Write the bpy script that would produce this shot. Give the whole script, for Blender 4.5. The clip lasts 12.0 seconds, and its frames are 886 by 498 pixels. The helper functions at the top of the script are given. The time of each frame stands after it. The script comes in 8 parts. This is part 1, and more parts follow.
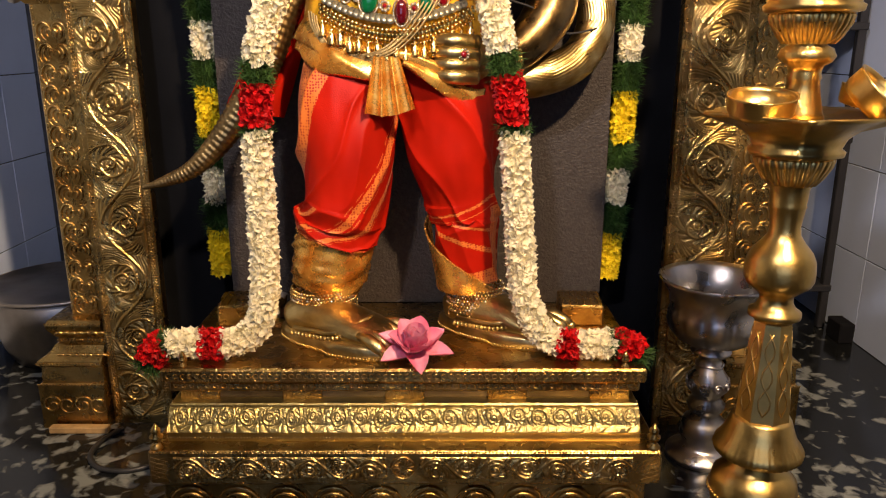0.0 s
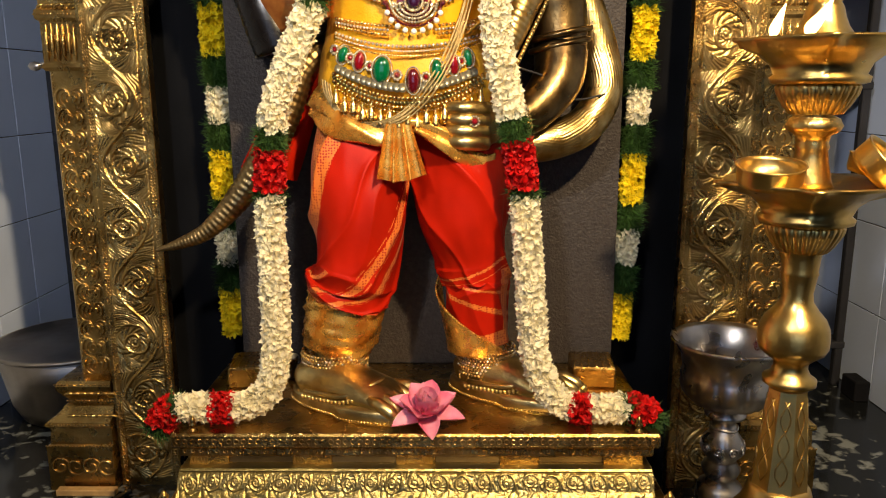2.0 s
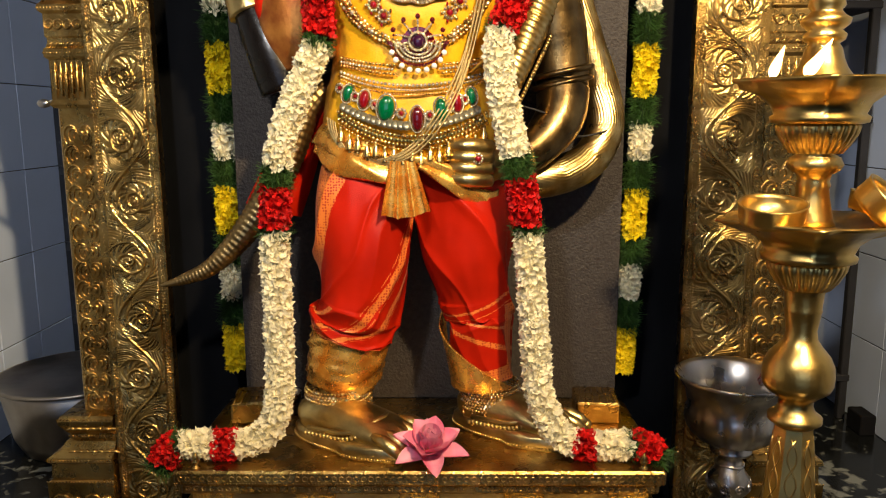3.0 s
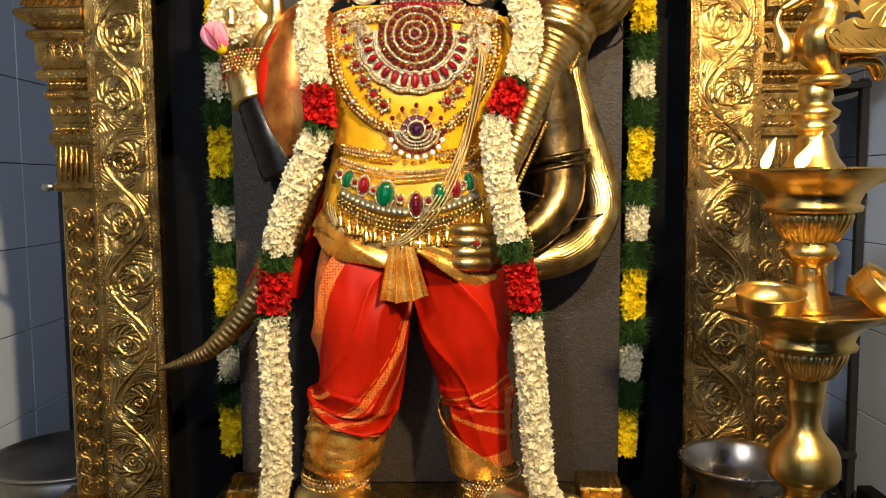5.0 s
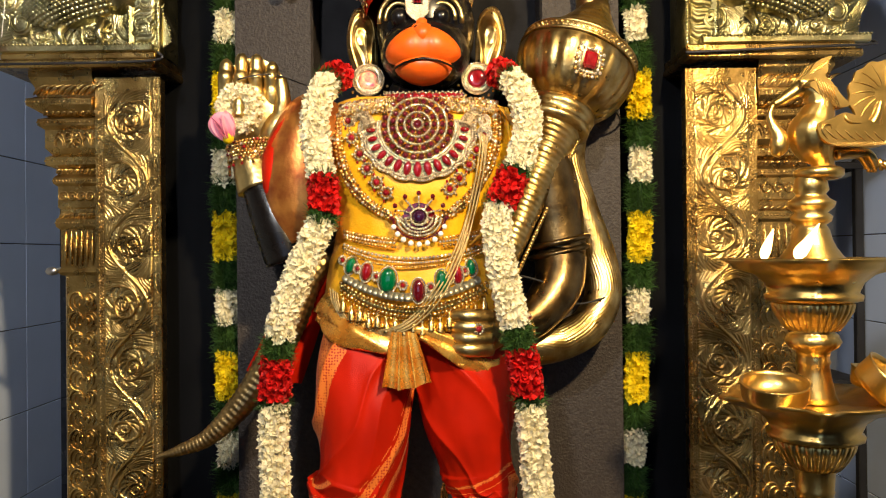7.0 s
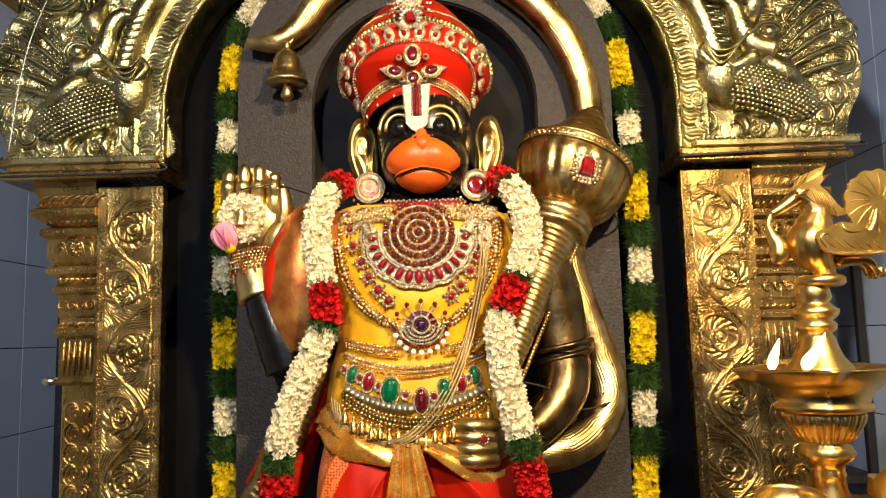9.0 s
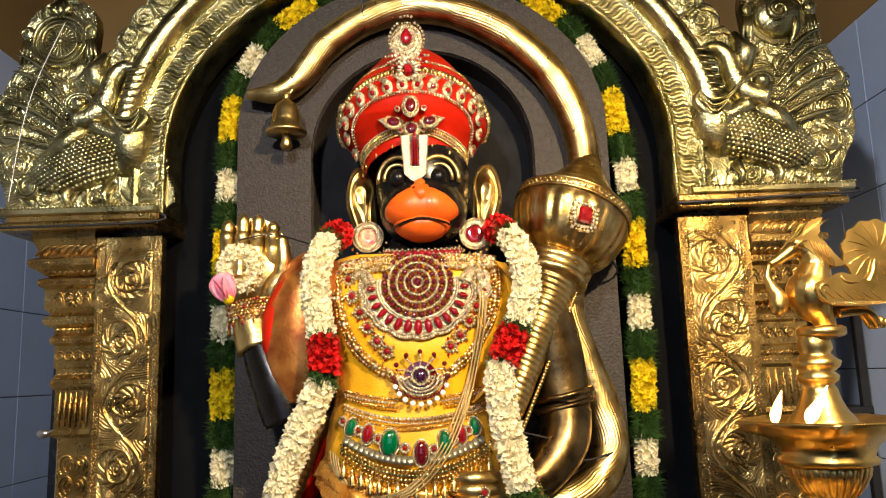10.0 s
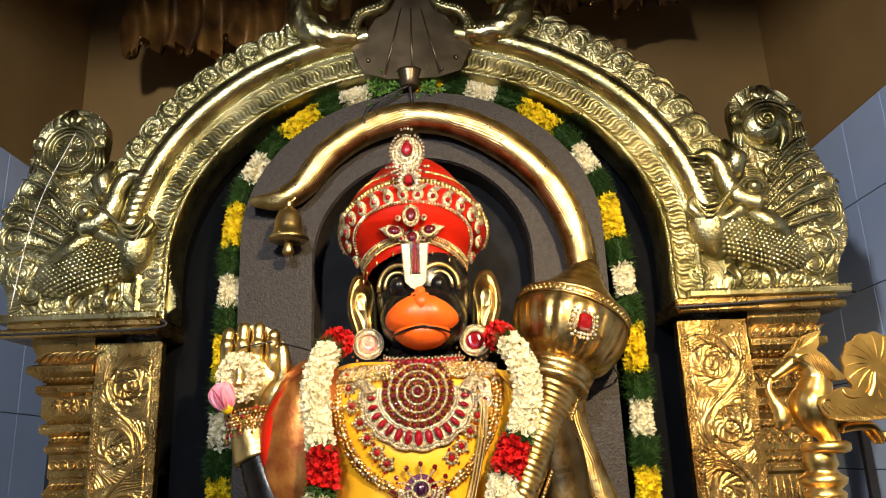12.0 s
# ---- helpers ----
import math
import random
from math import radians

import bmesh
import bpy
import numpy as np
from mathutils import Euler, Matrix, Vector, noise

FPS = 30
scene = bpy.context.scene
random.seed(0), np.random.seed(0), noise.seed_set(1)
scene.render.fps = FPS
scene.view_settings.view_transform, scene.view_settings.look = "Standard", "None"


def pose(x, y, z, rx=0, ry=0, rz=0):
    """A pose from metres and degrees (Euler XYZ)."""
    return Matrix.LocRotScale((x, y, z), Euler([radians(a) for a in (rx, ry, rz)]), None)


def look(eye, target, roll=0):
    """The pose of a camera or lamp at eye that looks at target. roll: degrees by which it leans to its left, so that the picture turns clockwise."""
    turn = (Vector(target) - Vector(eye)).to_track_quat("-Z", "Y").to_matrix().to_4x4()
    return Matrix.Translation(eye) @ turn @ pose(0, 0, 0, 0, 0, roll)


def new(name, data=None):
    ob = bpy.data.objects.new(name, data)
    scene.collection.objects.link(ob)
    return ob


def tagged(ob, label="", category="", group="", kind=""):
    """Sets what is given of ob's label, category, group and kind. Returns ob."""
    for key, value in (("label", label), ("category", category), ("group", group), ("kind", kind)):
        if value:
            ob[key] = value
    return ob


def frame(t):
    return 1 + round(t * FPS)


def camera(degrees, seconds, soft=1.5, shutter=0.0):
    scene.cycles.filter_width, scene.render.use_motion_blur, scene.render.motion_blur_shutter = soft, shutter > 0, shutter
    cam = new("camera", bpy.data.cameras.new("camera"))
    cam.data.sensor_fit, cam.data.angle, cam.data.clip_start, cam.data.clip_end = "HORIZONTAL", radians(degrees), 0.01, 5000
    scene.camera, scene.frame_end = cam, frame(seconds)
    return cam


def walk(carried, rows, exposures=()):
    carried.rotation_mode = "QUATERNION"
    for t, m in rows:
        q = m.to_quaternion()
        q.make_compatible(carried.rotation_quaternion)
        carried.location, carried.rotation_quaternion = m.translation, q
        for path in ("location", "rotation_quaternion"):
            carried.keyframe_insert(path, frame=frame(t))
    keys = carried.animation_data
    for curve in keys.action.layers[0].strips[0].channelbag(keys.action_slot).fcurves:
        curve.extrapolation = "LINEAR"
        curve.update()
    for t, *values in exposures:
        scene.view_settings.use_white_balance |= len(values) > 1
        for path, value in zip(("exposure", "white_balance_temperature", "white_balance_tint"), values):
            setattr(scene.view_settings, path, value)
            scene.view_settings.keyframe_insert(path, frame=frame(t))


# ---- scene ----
cam = camera(61.2, 12.0, soft=1.1)
METRES, EYE, TILT, LEAN, TURN = 0.24, 0.87, -15.5, 0.0, 0.0
ROWS = [
    (0.0, 0.0, 0.0, 0.0, 0.0, 0.0, -0.0),
    (0.5, -0.0163, -0.0066, 0.0329, 0.17, 0.77, -0.02),
    (1.0, -0.0255, -0.0122, 0.0563, 0.31, 1.64, -0.02),
    (1.5, -0.0238, -0.0233, 0.0896, 0.46, 2.56, 0.01),
    (2.0, -0.0249, -0.0242, 0.1274, 0.6, 3.57, 0.04),
    (2.5, -0.0345, -0.0281, 0.1554, 0.71, 4.64, 0.06),
    (3.0, -0.0407, -0.0545, 0.1849, 0.73, 5.72, 0.07),
    (5.0, -0.0251, -0.0874, 0.3325, 0.81, 10.61, 0.26),
    (5.5, -0.0514, -0.1101, 0.3571, 0.73, 11.87, 0.19),
    (6.0, -0.0517, -0.1299, 0.3836, 0.76, 13.17, 0.15),
    (6.5, -0.0463, -0.1351, 0.4157, 0.8, 14.45, 0.28),
    (7.0, -0.0469, -0.1451, 0.449, 0.78, 15.89, 0.42),
    (9.0, -0.0791, -0.1975, 0.6334, 0.87, 22.17, 1.33),
    (9.5, -0.0813, -0.2114, 0.6856, 0.9, 23.83, 1.62),
    (10.0, -0.0829, -0.2339, 0.7209, 0.87, 25.03, 1.71),
    (10.5, -0.0821, -0.2757, 0.7636, 0.86, 26.7, 1.75),
    (11.0, -0.088, -0.3166, 0.7994, 0.88, 28.3, 1.86),
    (11.5, -0.0877, -0.3493, 0.8466, 0.86, 29.87, 1.93),
    (12.0, -0.0878, -0.3671, 0.8739, 0.89, 31.38, 1.96),
]
walk(cam, [(t, pose(0, 0, EYE, TILT, LEAN, TURN) @ pose(METRES * x, METRES * y, METRES * z, 90 + pitch, roll, yaw)) for t, x, y, z, yaw, pitch, roll in ROWS],
     [(0.0, 0.14, 6500, 24), (1.0, 0.11, 6500, 18), (3.0, 0.03, 6500, 11), (5.0, -0.03, 6500, 9), (9.0, -0.02, 6450, 11), (12.0, 0.04, 6100, 10)])


# ---- world, lights, exposure ----
scene.view_settings.exposure = 0.0
world = bpy.data.worlds.new("world")
scene.world = world
world.use_nodes = True
world.node_tree.nodes["Background"].inputs["Color"].default_value = (0.55, 0.6, 0.7, 1)
world.node_tree.nodes["Background"].inputs["Strength"].default_value = 0.004


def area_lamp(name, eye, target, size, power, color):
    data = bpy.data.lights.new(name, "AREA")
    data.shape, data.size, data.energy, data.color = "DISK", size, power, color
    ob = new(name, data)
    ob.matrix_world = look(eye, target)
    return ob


warm = bpy.data.lights.new("warm_spot", "SPOT")
warm.energy, warm.color, warm.shadow_soft_size = 305, (1.0, 0.75, 0.42), 0.045
warm.spot_size, warm.spot_blend = radians(94), 0.85
new("warm_spot", warm).matrix_world = look((0.58, -0.12, 2.02), (0.02, 1.45, 0.64))
cool = bpy.data.lights.new("cool_spot", "SPOT")
cool.energy, cool.color, cool.shadow_soft_size = 128, (0.97, 0.95, 0.92), 0.06
cool.spot_size, cool.spot_blend = radians(104), 0.8
new("cool_spot", cool).matrix_world = look((-0.42, -0.35, 1.98), (-0.06, 1.5, 1.80))
# wide blue fill lamp added in front, standing in for an unseen hall opening
hall_fill = area_lamp("hall_fill_lamp", (-0.25, -3.4, 1.4), (-0.05, 1.5, 1.1), 1.0, 19, (0.40, 0.60, 1.0))
hall_fill.data.shape, hall_fill.data.size, hall_fill.data.size_y = "RECTANGLE", 2.6, 1.9


# ---- materials ----
def mat(name, col, rough=0.5, metal=0.0, var=0.25, scale=14.0, bump=0.1, bscale=160.0, col2=None, detail=6.0, rvar=0.12, spread=(0.35, 0.65), each=0.0, sheen=0.0, coat=0.0, dist=0.004, sub=0.0, spec=0.5, glow_through=0.0):
    m = bpy.data.materials.new(name)
    m.use_nodes = True
    nt = m.node_tree
    b = nt.nodes["Principled BSDF"]
    tc = nt.nodes.new("ShaderNodeTexCoord")
    n1 = nt.nodes.new("ShaderNodeTexNoise")
    n1.inputs["Scale"].default_value, n1.inputs["Detail"].default_value = scale, detail
    nt.links.new(tc.outputs["Object"], n1.inputs["Vector"])
    ramp = nt.nodes.new("ShaderNodeValToRGB")
    c2 = col2 or tuple(c * (1 - var) for c in col)
    ramp.color_ramp.elements[0].position, ramp.color_ramp.elements[1].position = spread
    ramp.color_ramp.elements[0].color = (*c2, 1)
    ramp.color_ramp.elements[1].color = (*col, 1)
    nt.links.new(n1.outputs["Fac"], ramp.inputs["Fac"])
    out = ramp.outputs["Color"]
    if each:
        oi = nt.nodes.new("ShaderNodeNewGeometry")
        hs = nt.nodes.new("ShaderNodeHueSaturation")
        mr = nt.nodes.new("ShaderNodeMapRange")
        mr.inputs["To Min"].default_value, mr.inputs["To Max"].default_value = 1 - each, 1 + each
        nt.links.new(oi.outputs["Random Per Island"], mr.inputs["Value"])
        nt.links.new(mr.outputs["Result"], hs.inputs["Value"])
        nt.links.new(out, hs.inputs["Color"])
        out = hs.outputs["Color"]
    nt.links.new(out, b.inputs["Base Color"])
    b.inputs["Metallic"].default_value = metal
    mr = nt.nodes.new("ShaderNodeMapRange")
    mr.inputs["To Min"].default_value, mr.inputs["To Max"].default_value = max(rough - rvar, 0.02), min(rough + rvar, 1)
    n3 = nt.nodes.new("ShaderNodeTexNoise")
    n3.inputs["Scale"].default_value = scale * 2.3
    nt.links.new(tc.outputs["Object"], n3.inputs["Vector"])
    nt.links.new(n3.outputs["Fac"], mr.inputs["Value"])
    nt.links.new(mr.outputs["Result"], b.inputs["Roughness"])
    if bump:
        n2 = nt.nodes.new("ShaderNodeTexNoise")
        n2.inputs["Scale"].default_value, n2.inputs["Detail"].default_value = bscale, 3.0
        nt.links.new(tc.outputs["Object"], n2.inputs["Vector"])
        bp = nt.nodes.new("ShaderNodeBump")
        bp.inputs["Strength"].default_value, bp.inputs["Distance"].default_value = bump, dist
        nt.links.new(n2.outputs["Fac"], bp.inputs["Height"])
        nt.links.new(bp.outputs["Normal"], b.inputs["Normal"])
    b.inputs["Specular IOR Level"].default_value = spec
    b.inputs["Sheen Weight"].default_value = sheen
    b.inputs["Coat Weight"].default_value = coat
    b.inputs["Subsurface Weight"].default_value = sub
    b.inputs["Subsurface Radius"].default_value = (0.004, 0.003, 0.002)
    if glow_through:
        # thin petals let light through
        tr = nt.nodes.new("ShaderNodeBsdfTranslucent")
        mix = nt.nodes.new("ShaderNodeMixShader")
        mix.inputs["Fac"].default_value = glow_through
        nt.links.new(out, tr.inputs["Color"])
        nt.links.new(b.outputs["BSDF"], mix.inputs[1])
        nt.links.new(tr.outputs["BSDF"], mix.inputs[2])
        nt.links.new(mix.outputs["Shader"], nt.nodes["Material Output"].inputs["Surface"])
    return m


BRASS = mat("embossed_brass", (0.54, 0.36, 0.12), 0.28, 1.0, 0.4, 13, 0.6, 190, col2=(0.28, 0.165, 0.045), dist=0.002, rvar=0.09, spread=(0.38, 0.62))
BRASS_PALE = mat("pale_brass", (0.54, 0.48, 0.25), 0.30, 1.0, 0.35, 13, 0.5, 160, col2=(0.24, 0.21, 0.09), dist=0.003, rvar=0.08, spread=(0.38, 0.62))
BRASS_LAMP = mat("polished_brass", (0.84, 0.57, 0.18), 0.31, 1.0, 0.35, 14, 0.16, 160, dist=0.002, rvar=0.08)
GOLD = mat("gold_plate", (0.74, 0.55, 0.22), 0.33, 1.0, 0.45, 22, 0.35, 70, col2=(0.46, 0.33, 0.13), dist=0.004, rvar=0.1)
GOLD_JEWEL = mat("jewel_gold", (0.86, 0.58, 0.20), 0.25, 1.0, 0.2, 60, 0.0, each=0.25)
DIAMOND = mat("white_stones", (0.80, 0.68, 0.48), 0.18, 0.75, 0.25, 200, 0.0, each=0.3)
RUBY = mat("red_glass_stone", (0.24, 0.004, 0.008), 0.08, 0.0, 0.5, 60, 0.0, coat=1.0)
GARNET = mat("dark_garnet_stone", (0.10, 0.004, 0.008), 0.08, 0.0, 0.4, 60, 0.0, coat=1.0)
EMERALD = mat("green_glass_stone", (0.0, 0.11, 0.035), 0.08, 0.0, 0.4, 60, 0.0, coat=1.0)
PEARL = mat("pearl", (0.82, 0.76, 0.66), 0.22, 0.0, 0.1, 60, 0.0, coat=0.5)
STEEL = mat("worn_steel", (0.66, 0.62, 0.58), 0.30, 1.0, 0.45, 10, 0.05, 60, dist=0.001)
STEEL_OLD = mat("dull_steel", (0.42, 0.37, 0.32), 0.36, 1.0, 0.5, 7, 0.1, 40, dist=0.002)
BLACK_STONE = mat("polished_black_stone", (0.006, 0.005, 0.005), 0.26, 0.0, 0.5, 12, 0.2, 80, dist=0.002, spec=0.28)
NICHE = mat("dull_black", (0.010, 0.010, 0.012), 0.7, 0.0, 0.4, 12, 0.2, 80, spec=0.1)
SLAB = mat("rough_granite", (0.044, 0.037, 0.033), 0.55, 0.0, 0.55, 90, 0.9, 170, col2=(0.026, 0.021, 0.019), dist=0.0035, spec=0.22, spread=(0.3, 0.7))
BLACK_CLOTH = mat("black_cloth", (0.006, 0.0065, 0.008), 0.85, 0.0, 0.4, 6, 0.2, 300, dist=0.001, spec=0.05)
RED_SILK = mat("red_silk", (0.46, 0.012, 0.002), 0.45, 0.0, 0.40, 7, 0.35, 500, dist=0.0015, sheen=0.0, spec=0.10)
BROCADE = mat("red_gold_brocade", (0.40, 0.018, 0.003), 0.42, 0.15, 0.2, 20, 0.4, 420, dist=0.0015, sheen=0.04)
GOLD_SILK = mat("gold_zari_silk", (0.90, 0.52, 0.11), 0.27, 0.75, 0.45, 26, 0.25, 160, col2=(0.62, 0.22, 0.025), dist=0.002)
YELLOW_SILK = mat("yellow_silk", (0.72, 0.36, 0.005), 0.5, 0.0, 0.2, 12, 0.35, 260, dist=0.0015, sheen=0.05, spec=0.25)
ORANGE = mat("orange_sindoor_paint", (0.74, 0.105, 0.006), 0.38, 0.0, 0.3, 22, 0.10, 90, dist=0.001, coat=0.12, spec=0.35)
WHITE_PETAL = mat("white_petals", (0.92, 0.86, 0.64), 0.6, 0.0, 0.12, 60, 0.0, each=0.14, spec=0.2, glow_through=0.4)
RED_PETAL = mat("red_petals", (0.62, 0.010, 0.008), 0.55, 0.0, 0.4, 60, 0.0, each=0.35, spec=0.2, glow_through=0.2)
YELLOW_PETAL = mat("yellow_petals", (0.88, 0.68, 0.010), 0.6, 0.0, 0.2, 60, 0.0, each=0.15, spec=0.2, glow_through=0.35)
GREEN_LEAF = mat("green_sprigs", (0.035, 0.085, 0.016), 0.6, 0.0, 0.5, 40, 0.0, each=0.4, spec=0.2, glow_through=0.2)
PINK_PETAL = mat("pink_lotus_petals", (0.80, 0.20, 0.34), 0.5, 0.0, 0.25, 25, 0.1, 90, col2=(0.82, 0.42, 0.54), dist=0.001, each=0.1, glow_through=0.3)
TILE = mat("glazed_white_tile", (0.56, 0.67, 0.90), 0.16, 0.0, 0.06, 5, 0.03, 20, dist=0.001)
# the wall tile again, with the back wall's shade put into its colour
SHADED_TILE = mat("shaded_glazed_tile", (0.035, 0.037, 0.042), 0.25, 0.0, 0.3, 5, 0.03, 20, dist=0.001)
AGED_PLATE = mat("aged_brass_plate", (0.24, 0.16, 0.065), 0.32, 1.0, 0.5, 18, 0.3, 60, col2=(0.07, 0.045, 0.02), dist=0.003)
AGED_GOLD = mat("aged_gold_plate", (0.60, 0.45, 0.19), 0.32, 1.0, 0.5, 30, 0.25, 140, col2=(0.34, 0.21, 0.06), dist=0.002)
DULL_BRASS = mat("dull_olive_brass", (0.40, 0.27, 0.11), 0.40, 1.0, 0.4, 40, 0.2, 160, dist=0.002)
FOREHEAD = mat("silver_stone_plate", (0.46, 0.40, 0.30), 0.34, 0.6, 0.5, 420, 0.9, 460, col2=(0.22, 0.17, 0.10), detail=2.0, dist=0.0015)
PAVE = mat("paved_white_stones", (0.78, 0.66, 0.44), 0.26, 0.7, 0.5, 620, 1.0, 620, col2=(0.20, 0.11, 0.035), detail=2.0, dist=0.0015, spread=(0.40, 0.56))
COPPER_SILK = mat("copper_zari_silk", (0.66, 0.27, 0.06), 0.34, 0.8, 0.5, 24, 0.25, 160, col2=(0.34, 0.08, 0.02), dist=0.002)
GROUT = mat("grey_grout", (0.10, 0.10, 0.11), 0.9, 0.0, 0.3, 30, 0.2, 120)
# for unseen parts only, dark so that the metal reflects dark
UNSEEN_BROWN = mat("unseen_wall_brown", (0.05, 0.03, 0.02), 0.8, 0.0, 0.3, 3, spec=0.2)
TAN_PAINT = mat("tan_wall_paint", (0.36, 0.21, 0.07), 0.75, 0.0, 0.18, 3, 0.15, 60, dist=0.002, spec=0.2)
FLOOR_STONE = mat("black_marble", (0.008, 0.009, 0.010), 0.16, 0.0, 0.3, 4, 0.02, 30, dist=0.001)
BLACK_RUBBER = mat("black_rubber", (0.015, 0.015, 0.016), 0.5, 0.0)
DARK_IRON = mat("dark_painted_iron", (0.03, 0.03, 0.034), 0.5, 0.3, spec=0.3)
CANOPY = mat("brown_gold_foil_cloth", (0.30, 0.14, 0.03), 0.45, 0.4, 0.6, 9, 0.6, 30, col2=(0.07, 0.03, 0.012), dist=0.006, spec=0.3)
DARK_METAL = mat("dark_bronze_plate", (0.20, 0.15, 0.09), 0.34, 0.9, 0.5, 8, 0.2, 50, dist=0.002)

# small gold motifs woven into the brocade
_nt = BROCADE.node_tree
_tc = next(n for n in _nt.nodes if n.type == "TEX_COORD")
_v = _nt.nodes.new("ShaderNodeTexVoronoi")
_v.inputs["Scale"].default_value, _v.inputs["Randomness"].default_value = 190.0, 0.3
_nt.links.new(_tc.outputs["Object"], _v.inputs["Vector"])
_r = _nt.nodes.new("ShaderNodeValToRGB")
_r.color_ramp.elements[0].position, _r.color_ramp.elements[1].position = 0.40, 0.30
_r.color_ramp.elements[0].color, _r.color_ramp.elements[1].color = (0, 0, 0, 1), (1, 1, 1, 1)
_r.color_ramp.elements[0].position, _r.color_ramp.elements[1].position = 0.30, 0.42
_nt.links.new(_v.outputs["Distance"], _r.inputs["Fac"])
_mx = _nt.nodes.new("ShaderNodeMixRGB")
_old = next(l for l in _nt.links if l.to_socket.name == "Base Color")
_nt.links.new(_r.outputs["Color"], _mx.inputs["Fac"])
_nt.links.new(_old.from_socket, _mx.inputs["Color1"])
_mx.inputs["Color2"].default_value = (0.66, 0.17, 0.025, 1)
_nt.links.new(_mx.outputs["Color"], _nt.nodes["Principled BSDF"].inputs["Base Color"])

# white veins in the black marble floor
_nt = FLOOR_STONE.node_tree
_tc = next(n for n in _nt.nodes if n.type == "TEX_COORD")
_w = _nt.nodes.new("ShaderNodeTexNoise")
_w.inputs["Scale"].default_value, _w.inputs["Detail"].default_value, _w.inputs["Distortion"].default_value = 24.0, 10.0, 0.5
_nt.links.new(_tc.outputs["Object"], _w.inputs["Vector"])
_r = _nt.nodes.new("ShaderNodeValToRGB")
_r.color_ramp.elements[0].position, _r.color_ramp.elements[1].position = 0.43, 0.52
_w2 = _nt.nodes.new("ShaderNodeTexNoise")
_w2.inputs["Scale"].default_value, _w2.inputs["Detail"].default_value = 1.7, 2.0
_nt.links.new(_tc.outputs["Object"], _w2.inputs["Vector"])
_ml = _nt.nodes.new("ShaderNodeMath")
_ml.operation = "MULTIPLY"
_nt.links.new(_w.outputs["Fac"], _ml.inputs[0])
_dr = _nt.nodes.new("ShaderNodeMapRange")
_dr.inputs["From Min"].default_value, _dr.inputs["From Max"].default_value = 0.38, 0.62
_dr.inputs["To Min"].default_value, _dr.inputs["To Max"].default_value = 0.60, 0.87
_nt.links.new(_w2.outputs["Fac"], _dr.inputs["Value"])
_nt.links.new(_dr.outputs["Result"], _ml.inputs[1])
_nt.links.new(_ml.outputs["Value"], _r.inputs["Fac"])
_mx = _nt.nodes.new("ShaderNodeMixRGB")
_old = next(l for l in _nt.links if l.to_socket.name == "Base Color")
_nt.links.new(_r.outputs["Color"], _mx.inputs["Fac"])
_nt.links.new(_old.from_socket, _mx.inputs["Color1"])
_mx.inputs["Color2"].default_value = (0.17, 0.185, 0.18, 1)
_nt.links.new(_mx.outputs["Color"], _nt.nodes["Principled BSDF"].inputs["Base Color"])


